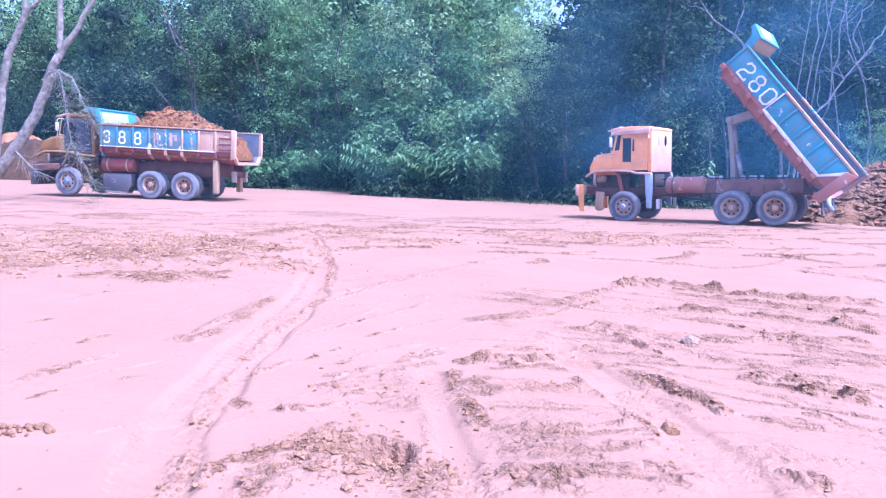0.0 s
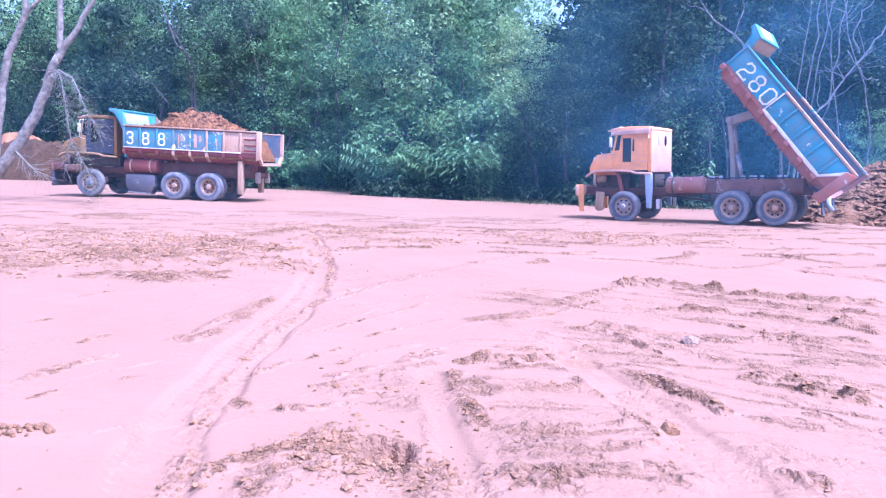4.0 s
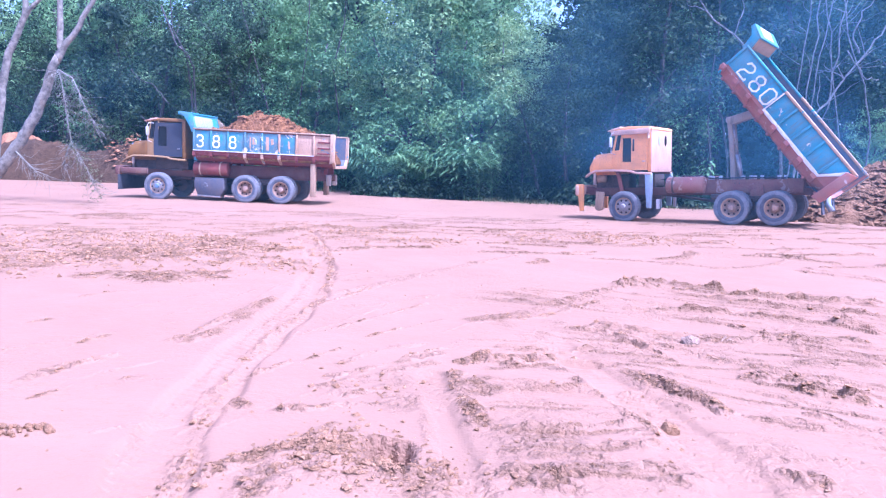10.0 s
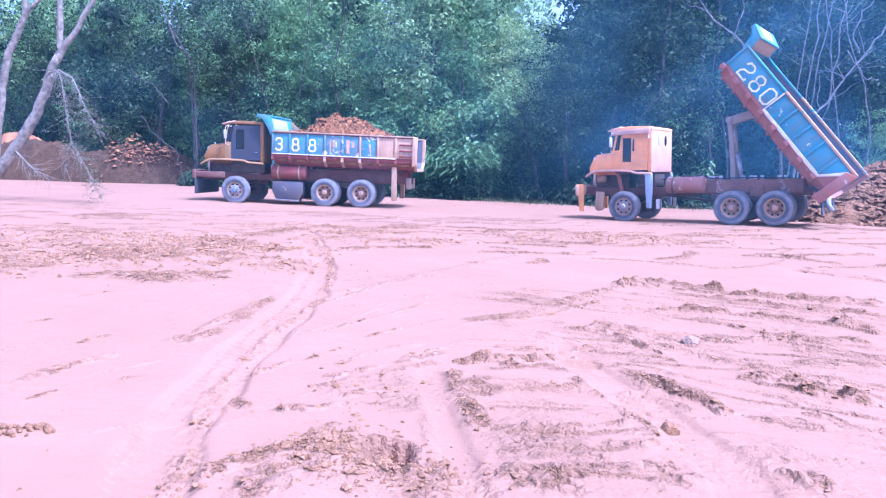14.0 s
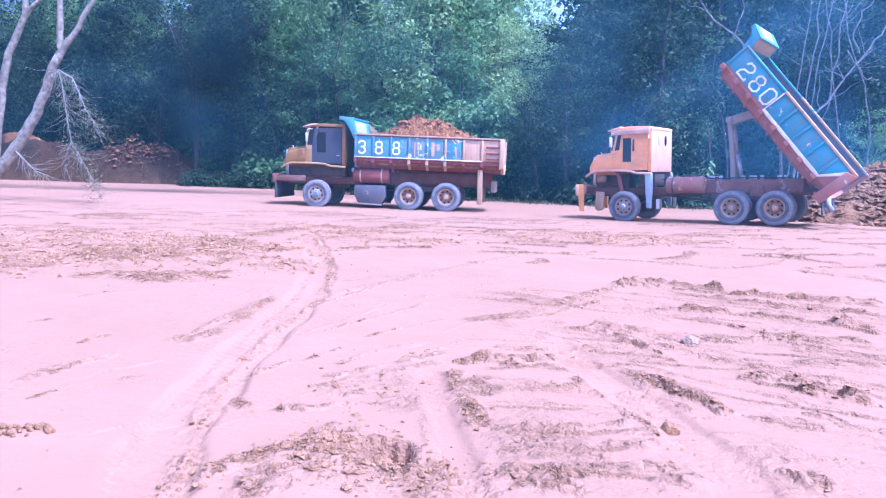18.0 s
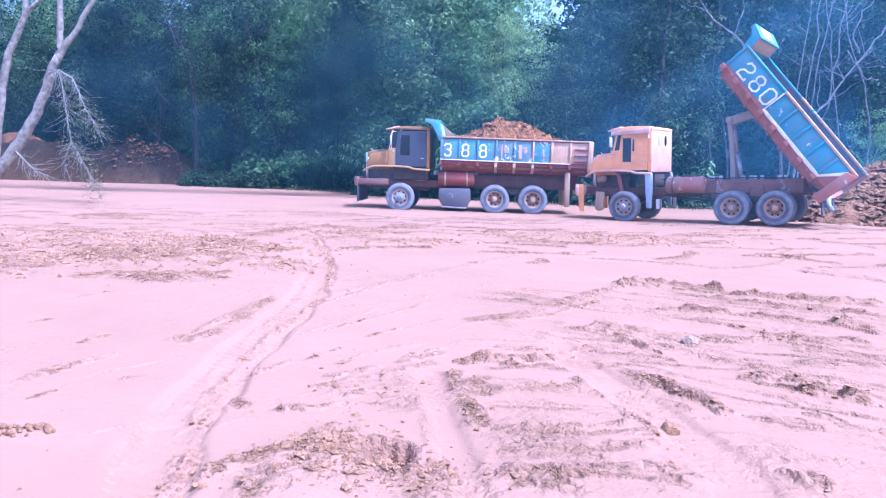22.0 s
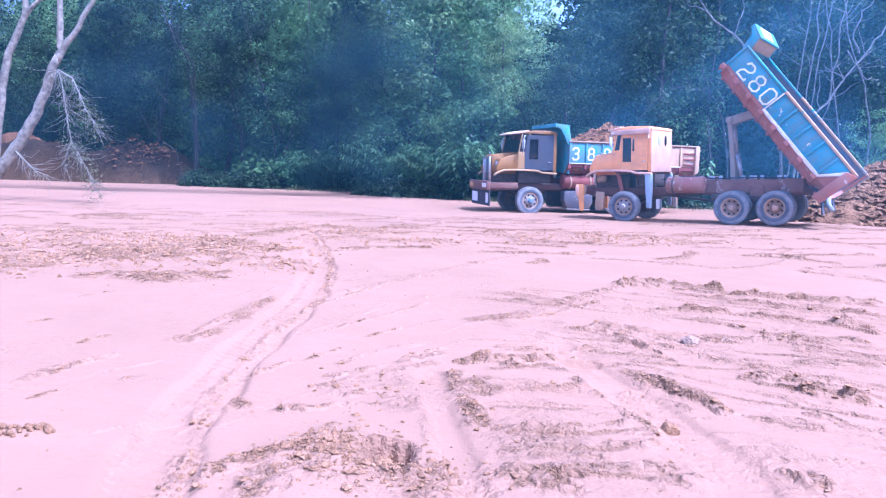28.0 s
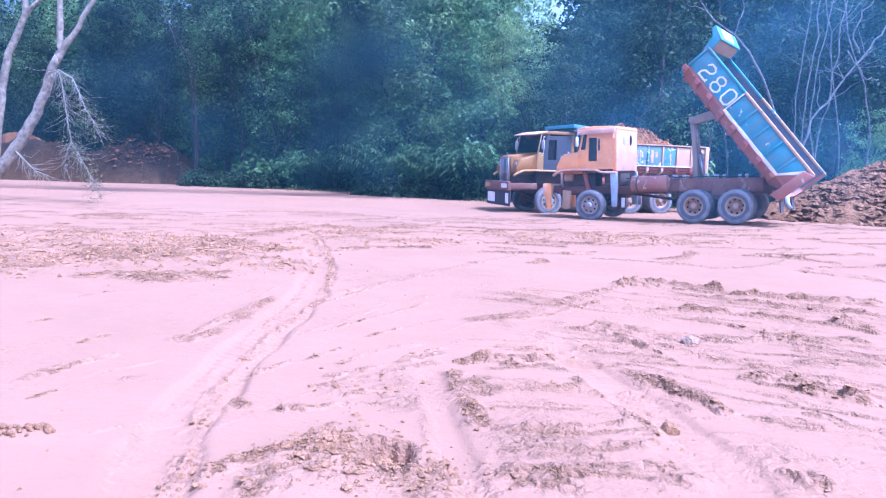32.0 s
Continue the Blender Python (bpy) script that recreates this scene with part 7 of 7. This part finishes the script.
for i in range(22):
    x = -5.0 + 7.5 * rng.random()
    lots[3 + int(rng.integers(3))].append((x, edge(x) - 1.7 + 1.6 * rng.random(), rng.random() * 360, 0.95 + 0.6 * rng.random()))
lots[4] += [(-3.2, 38.4, 20, 1.45), (-1.4, 37.4, 140, 1.3), (0.4, 36.6, 260, 1.4)]
lots[2] += [(-4.0 + 0.9 * i, 38.0 - 0.42 * i, 47 * i, 0.75 + 0.12 * (i % 3)) for i in range(7)]
lots[2] += [(15.5 + 1.3 * i, 30.6 - 0.05 * i, 70 * i, 1.0 + 0.1 * (i % 3)) for i in range(8)]
lots[2] += [(-15.3, 44.6, 10, 0.9), (-13.6, 44.0, 80, 0.8), (-12.0, 43.6, 200, 0.9), (-10.4, 43.4, 300, 0.8)]
for proto, spots_ in zip(BUSHES + PLANTS, lots):
    place(proto, spots_)

# thin grass along the foot of the forest
rng = np.random.default_rng(29)
V, F = [], []
for i in range(5200):
    x = -16 + 36 * rng.random() ** 1.5
    y = edge(x) - 1.2 - abs(rng.normal(0, 0.9)) * (1.2 if x < 0 else 0.7)
    z = float(base_height(np.array([x]), np.array([y]))[0])
    h, a = 0.06 + 0.18 * rng.random() ** 2, rng.random() * 6.28
    dx, dy = 0.018 * math.cos(a), 0.018 * math.sin(a)
    lx, ly = rng.normal(0, 0.35, 2) * h
    n = len(V)
    V += [(x - dx, y - dy, z - 0.01), (x + dx, y + dy, z - 0.01), (x + lx + dx * 0.2, y + ly + dy * 0.2, z + h), (x + lx - dx * 0.2, y + ly - dy * 0.2, z + h)]
    F.append((n, n + 1, n + 2, n + 3))
tagged(new("grass", raw_mesh("grass", V, F, M_GRASS)), "thin pale grass along the forest foot", "grass", "", "stuff")


# ---- smoke and added veils before the trees ----
def veil_sheet(parent, x0, x1, y0, y1, z1, dens, seed, material=None):
    """One thin rigid piece of smoke or of an added veil: a wavy leaning sheet; dens(x, z) tells how thick it is,
    thinning to nothing at the rim.
    """
    nu, nv = 90, 50
    U, W = np.meshgrid(np.linspace(0, 1, nu), np.linspace(0, 1, nv))
    u, w = U.ravel(), W.ravel()
    X, Z = x0 + (x1 - x0) * u, -0.1 + z1 * w
    Yc = y0 + (y1 - y0) * w + 0.35 * fbm(X, Z, 3.0, 3, seed)
    idx = np.arange(nu * nv).reshape(nv, nu)
    q = np.stack([idx[:-1, :-1], idx[:-1, 1:], idx[1:, 1:], idx[1:, :-1]], -1).reshape(-1, 4)
    me = raw_mesh("thin_sheet", np.stack([X, Yc, Z], 1), q, material or M_SMOKE_VEIL)
    rim = np.clip(6 * u * (1 - u), 0, 1) * np.clip(5 * (1 - w), 0, 1) * np.clip(0.3 + 4 * w, 0, 1)
    a = me.attributes.new("sheet_density", "FLOAT", "POINT")
    a.data.foreach_set("value", (rim * dens(X, Z)).astype(np.float32))
    return shared("thin_sheet", me, parent)


def beam_plume(x, z):
    """Thick along a slanting band up to the raised bed, a shaft of light put into the smoke, thick again to its right,
    thin elsewhere.
    """
    across = (z - 2.4) - (x - 6.0) * 0.70
    return 0.036 * np.exp(-(across / 1.2) ** 2) * np.clip((x - 4.5) / 3, 0, 1) + 0.055 * np.clip((x - 11) / 4, 0, 1) + 0.008 * np.clip((x + 1) / 5, 0.0, 1)


smoke = thing("exhaust_smoke", "thin blue diesel smoke drifting before the trees", "smoke", "", "stuff")
veil_sheet(smoke, -3.0, 25.0, 28.6, 29.3, 13.0, beam_plume, 301)
veil_sheet(smoke, -1.0, 24.0, 32.5, 34.2, 12.0, beam_plume, 302)
# even veil added before both trucks, lifting dark tones as glare would
haze = thing("dust_haze", "faint blue see-through veil added before the trucks as glare", "haze", "", "stuff")
veil_sheet(haze, -18.0, 18.0, 19.6, 20.4, 13.0, lambda x, z: 0.042 + 0.014 * np.clip((x + 4) / 8, 0, 1), 304)


# sheet added to stand for the shade that comes over the forest
DIMMER = thing("drifting_smoke", "near-black see-through sheet added to darken the forest", "smoke", "", "stuff")
veil_sheet(DIMMER, -36.0, 4.6, 34.2, 35.2, 13.0, lambda x, z: 0.88 * np.clip((z - 0.35) / 0.6, 0, 1), 303, M_DIM_SHEET)


# ---- bare trees ----
def bare_tree(label, trunks, twigs, material, group="bare trees", sub=0, seed=0, twig_r=0.02):
    """A leafless tree: trunks are (points, first radius, last radius); twigs are thin crooked branches that bear finer ones."""
    rng = np.random.default_rng(seed)
    t = thing("bare_tree", label, "tree", group)
    for i, (pts, r0, r1) in enumerate(trunks):
        fine = []
        P = [Vector(p) for p in pts]
        for a, b in zip(P, P[1:]):
            for s in (0, 0.34, 0.67):
                fine.append(a.lerp(b, s) + Vector(rng.normal(0, max(r0 * 0.10, 0.05 if r0 < 0.06 else 0), 3)) * (1 if s else 0))
        fine.append(P[-1])
        n = len(fine) - 1
        bm = bmesh.new()
        tube(bm, fine, [r0 + (r1 - r0) * k / n for k in range(n + 1)], 10)
        if r0 < 0.06 and i == 0:
            for _ in range(7):
                q = fine[int(rng.integers(n // 3, n))]
                limb(bm, rng, q, (rng.normal(0, 1), rng.normal(0, 0.4), 0.8), 0.6 + 1.2 * rng.random(), r0 * 0.4, 0.005, 0.45, 5, 5)
        part("trunk" if i == 0 else "branch", bm, material, t)
    for pts in twigs:
        bm = bmesh.new()
        P = [Vector(p) for p in pts]
        n = len(P) - 1
        tube(bm, P, [twig_r * (1 - 0.7 * k / n) for k in range(n + 1)], 5)
        for _ in range(sub * n // 9):
            k = rng.integers(n)
            q = P[k].lerp(P[k + 1], rng.random())
            limb(bm, rng, q, (rng.normal(0.25, 0.5), rng.normal(0, 0.5), -0.9 + rng.normal(0, 0.5)), 0.35 + 0.75 * rng.random(), 0.007, 0.003, 0.5, 4, 3)
        part("twig", bm, M_TWIG, t, "dry hanging twigs")
    return t


LEAN = bare_tree("leaning pale dead tree with dry hanging twigs", [
    ([(-16.68, 25.50, -0.16), (-15.63, 25.50, 1.19), (-15.08, 25.50, 1.95), (-14.70, 25.50, 2.47), (-14.30, 25.50, 3.15), (-14.02, 25.50, 3.80), (-13.79, 25.50, 4.48), (-13.50, 25.50, 5.06)], 0.21, 0.14),
    ([(-13.56, 25.50, 4.91), (-13.43, 25.50, 5.35), (-13.41, 25.50, 6.02), (-13.39, 25.50, 6.87), (-13.39, 25.50, 8.08), (-13.23, 25.50, 9.38)], 0.125, 0.07),
    ([(-13.58, 25.50, 4.89), (-13.29, 25.50, 5.41), (-12.86, 25.50, 5.94), (-12.55, 25.50, 6.51), (-12.18, 25.50, 7.09), (-11.73, 25.50, 7.94)], 0.12, 0.06)], [
    [(-13.71, 25.20, 4.44), (-13.37, 25.20, 4.57), (-13.26, 25.20, 4.07), (-13.17, 25.20, 3.31), (-13.09, 25.20, 2.64), (-13.01, 25.20, 2.12), (-12.79, 25.20, 1.73), (-12.53, 25.20, 1.29), (-12.32, 25.20, 0.84), (-12.16, 25.20, 0.41)],
    [(-13.37, 25.20, 4.57), (-12.90, 25.20, 4.31), (-12.68, 25.20, 3.80), (-12.47, 25.20, 3.23), (-12.20, 25.20, 2.85), (-12.10, 25.20, 2.47)],
    [(-13.01, 25.20, 2.12), (-13.22, 25.20, 1.66), (-13.32, 25.20, 1.17)],
    [(-14.83, 25.00, 1.75), (-14.51, 25.00, 1.43), (-14.19, 25.00, 1.11), (-13.75, 25.00, 0.93)]], M_BARK_PALE, "bare trees", 150, 3, 0.026)
v, f = leaf_arrays(np.random.default_rng(71), [(-13.71, 25.20, 4.44), (-13.37, 25.20, 4.57), (-13.26, 25.20, 4.07), (-13.17, 25.20, 3.31), (-13.09, 25.20, 2.64), (-13.01, 25.20, 2.12), (-12.79, 25.20, 1.73), (-12.53, 25.20, 1.29), (-12.32, 25.20, 0.84), (-12.16, 25.20, 0.41)][5:] + [(-13.37, 25.20, 4.57), (-12.90, 25.20, 4.31), (-12.68, 25.20, 3.80), (-12.47, 25.20, 3.23), (-12.20, 25.20, 2.85), (-12.10, 25.20, 2.47)][3:], 95, (0.24, 0.18, 0.24), 0.075)
shared("leaves", raw_mesh("leaves", v, f, M_GRASS), LEAN)["label"] = "few small pale green leaves on the hanging twigs"
bare_tree("pale bare tree with a forked trunk", [
    ([(-16.49, 26.20, -0.15), (-16.16, 26.20, 2.61), (-15.91, 26.20, 4.11), (-15.66, 26.20, 5.21), (-15.29, 26.20, 5.94), (-15.02, 26.20, 6.53), (-14.97, 26.20, 7.65), (-14.79, 26.20, 9.19)], 0.165, 0.075),
    ([(-15.07, 26.20, 6.40), (-14.85, 26.20, 6.75), (-14.56, 26.20, 7.01), (-14.17, 26.20, 7.39), (-13.65, 26.20, 8.07)], 0.09, 0.04)], [], M_BARK_PALE, "bare trees", 0, 4)
for pts, r0 in (
    ([(15.36, 30.20, 1.89), (15.02, 30.20, 4.20), (15.20, 30.20, 6.49), (15.58, 30.20, 8.74), (15.57, 30.20, 10.06)], 0.034),
    ([(16.70, 30.80, 2.40), (16.33, 30.80, 4.75), (15.95, 30.80, 6.83), (15.58, 30.80, 8.87), (15.30, 30.80, 10.21)], 0.032),
    ([(17.35, 29.80, 3.32), (16.93, 29.80, 5.35), (16.06, 29.80, 7.34), (15.67, 29.80, 9.09), (15.50, 29.80, 9.95)], 0.036),
    ([(14.67, 30.00, 2.75), (14.70, 30.00, 4.41), (14.86, 30.00, 6.56), (14.95, 30.00, 8.68), (15.00, 30.00, 10.21)], 0.042),
    ([(15.58, 30.50, 3.31), (15.94, 30.50, 5.17), (16.11, 30.50, 7.24), (16.31, 30.50, 8.82), (16.42, 30.50, 10.16)], 0.046),
    ([(14.81, 31.00, 3.31), (14.80, 31.00, 5.43), (15.00, 31.00, 7.52), (15.09, 31.00, 9.81)], 0.034)):
    foot = [(pts[0][0] - 0.25, pts[0][1], 0.0)]
    bare_tree("pale slender bare tree at the forest edge", [(foot + pts, r0 * 0.85, 0.022)], [], M_BARK_GREY, "bare trees", 0, int(r0 * 1000))
R3_FOOT = [(14.0, 29.5, 0.0), (14.3, 29.5, 2.2)]
bare_tree("pale leaning bare tree with crooked branches", [
    (R3_FOOT + [(14.72, 29.50, 3.87), (15.64, 29.50, 5.11), (16.65, 29.50, 6.47), (17.25, 29.50, 7.27), (18.03, 29.50, 8.43)], 0.055, 0.025),
    ([(16.42, 29.50, 6.53), (16.12, 29.50, 7.29), (16.38, 29.50, 8.17), (17.08, 29.50, 9.05)], 0.04, 0.015),
    ([(15.95, 29.50, 6.62), (16.34, 29.50, 6.08), (16.85, 29.50, 5.50), (17.33, 29.50, 5.51)], 0.03, 0.012)], [], M_BARK_GREY, "bare trees", 0, 7)
bare_tree("dry crooked branch tree overhanging the clearing", [
    ([(15.0, 32.0, 0.0), (14.6, 31.8, 3.5)] + [(10.25, 31.50, 9.35), (11.22, 31.50, 8.10), (12.17, 31.50, 7.49), (12.83, 31.50, 6.81), (13.52, 31.50, 5.69)][::-1], 0.07, 0.025),
    ([(11.22, 31.50, 8.10), (10.66, 31.50, 8.55), (10.05, 31.50, 8.70)], 0.03, 0.012),
    ([(12.17, 31.50, 7.49), (12.41, 31.50, 8.25), (12.46, 31.50, 9.41)], 0.03, 0.012)], [], M_BARK_GREY, "bare trees", 0, 8)
bare_tree("thin dry bent tree in the undergrowth", [
    ([(8.2, 32.0, 0.0), (8.3, 32.0, 2.2)] + [(8.43, 32.00, 3.80), (9.12, 32.00, 4.72), (9.83, 32.00, 5.22), (10.56, 32.00, 5.31), (11.31, 32.00, 5.21)], 0.024, 0.008)], [], M_BARK, "bare trees", 0, 9)
bare_tree("grey crooked tree stem before the forest", [
    ([(-17.57, 45.20, 10.89), (-16.98, 45.20, 9.39), (-16.68, 45.20, 8.56), (-16.00, 45.20, 8.07), (-15.63, 45.20, 7.23), (-15.55, 45.20, 5.18), (-15.48, 45.20, 0.13)][::-1], 0.07, 0.04),
    ([(-18.38, 43.60, 6.29), (-17.61, 43.60, 6.05), (-17.05, 43.60, 5.50), (-16.56, 43.60, 4.85)][::-1] + [(-18.8, 43.6, 6.9)], 0.03, 0.015)], [], M_BARK, "bare trees", 0, 10)
bare_tree("dry pale leaning branch in the undergrowth", [
    ([(-15.6, 43.2, 0.0), (-15.8, 43.2, 1.2)] + [(-18.09, 43.20, 4.12), (-17.70, 43.20, 3.46), (-16.95, 43.20, 2.72), (-16.11, 43.20, 2.17)][::-1], 0.03, 0.02)], [], M_BARK, "bare trees", 0, 12)
for pts, r0 in (
    ([(-15.75, 45.60, 3.12), (-15.96, 45.60, 6.24), (-16.21, 45.60, 7.95), (-17.06, 45.60, 9.63), (-17.18, 45.60, 12.33)], 0.10),
    ([(12.55, 34.20, 1.80), (12.24, 34.20, 3.90), (12.26, 34.20, 5.97), (12.48, 34.20, 8.03), (12.40, 34.20, 10.30)], 0.08),
    ([(13.42, 34.40, 1.95), (12.99, 34.40, 4.19), (11.98, 34.40, 6.12), (11.59, 34.40, 8.04), (10.65, 34.40, 10.30)], 0.07),
    ([(-10.35, 44.80, 1.14), (-10.70, 44.80, 3.73), (-11.11, 44.80, 5.43), (-11.63, 44.80, 7.28), (-12.47, 44.80, 10.60), (-12.80, 44.80, 12.24)], 0.08),
    ([(-10.17, 44.60, 1.15), (-9.51, 44.60, 3.24), (-8.99, 44.60, 4.96), (-8.66, 44.60, 7.66), (-8.40, 44.60, 10.66), (-8.51, 44.60, 12.63)], 0.09),
    ([(-6.65, 44.20, 1.24), (-6.51, 44.20, 4.31), (-6.88, 44.20, 7.32), (-6.23, 44.20, 9.98), (-6.08, 44.20, 12.59)], 0.07)):
    foot = [(pts[0][0], pts[0][1], 0.0)]
    bare_tree("grey-green crooked stem at the edge of the forest", [(foot + pts, r0, 0.02)], [], M_BARK, "bare trees", 0, int(r0 * 990))


# ---- what moves ----
REVERSE = [(0.0, -10.392), (0.5, -10.238), (1.0, -10.154), (1.5, -10.034), (2.0, -9.869), (2.5, -9.705), (3.0, -9.567), (3.5, -9.555), (5.5, -9.555), (6.0, -9.452), (6.5, -9.245), (7.0, -8.941), (7.5, -8.627), (8.0, -8.271), (8.5, -7.952), (9.0, -7.597), (9.5, -7.267), (10.0, -6.864), (11.0, -6.118), (12.0, -5.333), (13.0, -4.558), (14.0, -3.715), (14.5, -3.324), (16.5, -1.709), (17.0, -1.310), (18.0, -0.512), (19.0, 0.227), (20.0, 1.069), (21.0, 1.803), (22.0, 2.610), (23.0, 3.386), (24.0, 4.234), (25.0, 4.913), (25.5, 5.271), (27.5, 6.650), (28.0, 6.986), (28.5, 7.290), (29.0, 7.556), (29.5, 7.653), (30.0, 7.584), (30.5, 7.556), (31.0, 7.556), (32.0, 7.556)]


def at_eye(x, y, z, s):
    """Pull a place towards or away from the eye point, to suit a truck's size."""
    return EYE[0] + s * (x - EYE[0]), EYE[1] + s * (y - EYE[1]), EYE[2] + s * (z - EYE[2])


def poly(c, u):
    r = 0.0
    for v in c:
        r = r * u + v
    return r


def b_pose(x):
    """The loaded truck's way: where it stands and how it is turned, by how far it has backed."""
    u = (x + 2) / 10
    y = poly((2.76619, 1.09203, -1.88097, 27.86226), u)
    z = poly((0.00657, 0.06428, -0.08817, -0.02852), u)
    t = poly((0.37241, 0.17821, -0.05784, 3.03285), u)
    p = poly((-0.01383, -0.00089), u)
    r = poly((-0.00293, -0.00098), u)
    return pose(*at_eye(x, y, z, SCALE_B), math.degrees(r), -math.degrees(p), math.degrees(t))


def a_pose(d):
    """The tipping truck after pulling ahead and bearing left; d runs from 0 to 1."""
    x, y, z = at_eye(10.144 - 1.043 * d, 22.964 + 0.455 * d, 0.089, SCALE_A)
    return pose(x, y, z, -0.842, 2.566, 143.63 + 1.74 * d)


def spin(wheels, rows, scale):
    """Turn each wheel by the way rolled: rows of (seconds, metres ahead)."""
    for w in wheels:
        place_ = w.location.copy()
        walk(w, [(t, pose(*place_) @ pose(0, 0, 0, 0, math.degrees(d / (R * scale)), 0)) for t, d in rows])


def motions():
    rows = [(t, b_pose(x)) for t, x in REVERSE]
    walk(TRUCK_B, rows)
    walk(LOAD, rows)
    rolled, last, out = 0.0, None, []
    for t, m in rows:
        if last is not None:
            step = m.translation - last.translation
            rolled += step.dot(m.to_3x3() @ Vector((1, 0, 0)))
        last = m
        out.append((t, rolled))
    spin(WHEELS_B, out, SCALE_B)
    # the darkening sheet slides in from the left as the shade does
    walk(DIMMER, [(0.0, pose(-50, 0, 0)), (12.5, pose(-40, 0, 0)), (14.5, pose(-32, 0, 0)), (17.0, pose(-13, 0, 0)), (19.5, pose(-1, 0, 0)), (25.0, pose(0, 0, 0)), (32.0, pose(0.5, 0, 0))])
    ahead = [(0.0, 0.0), (29.4, 0.0), (30.0, -0.03), (30.5, -0.045), (30.8, 0.0), (31.0, 0.06), (31.25, 0.23), (31.5, 0.44), (31.75, 0.71), (32.0, 1.0)]
    walk(TRUCK_A, [(t, a_pose(d)) for t, d in ahead])
    spin(WHEELS_A, [(t, 1.104 * d) for t, d in ahead], SCALE_A)


motions()
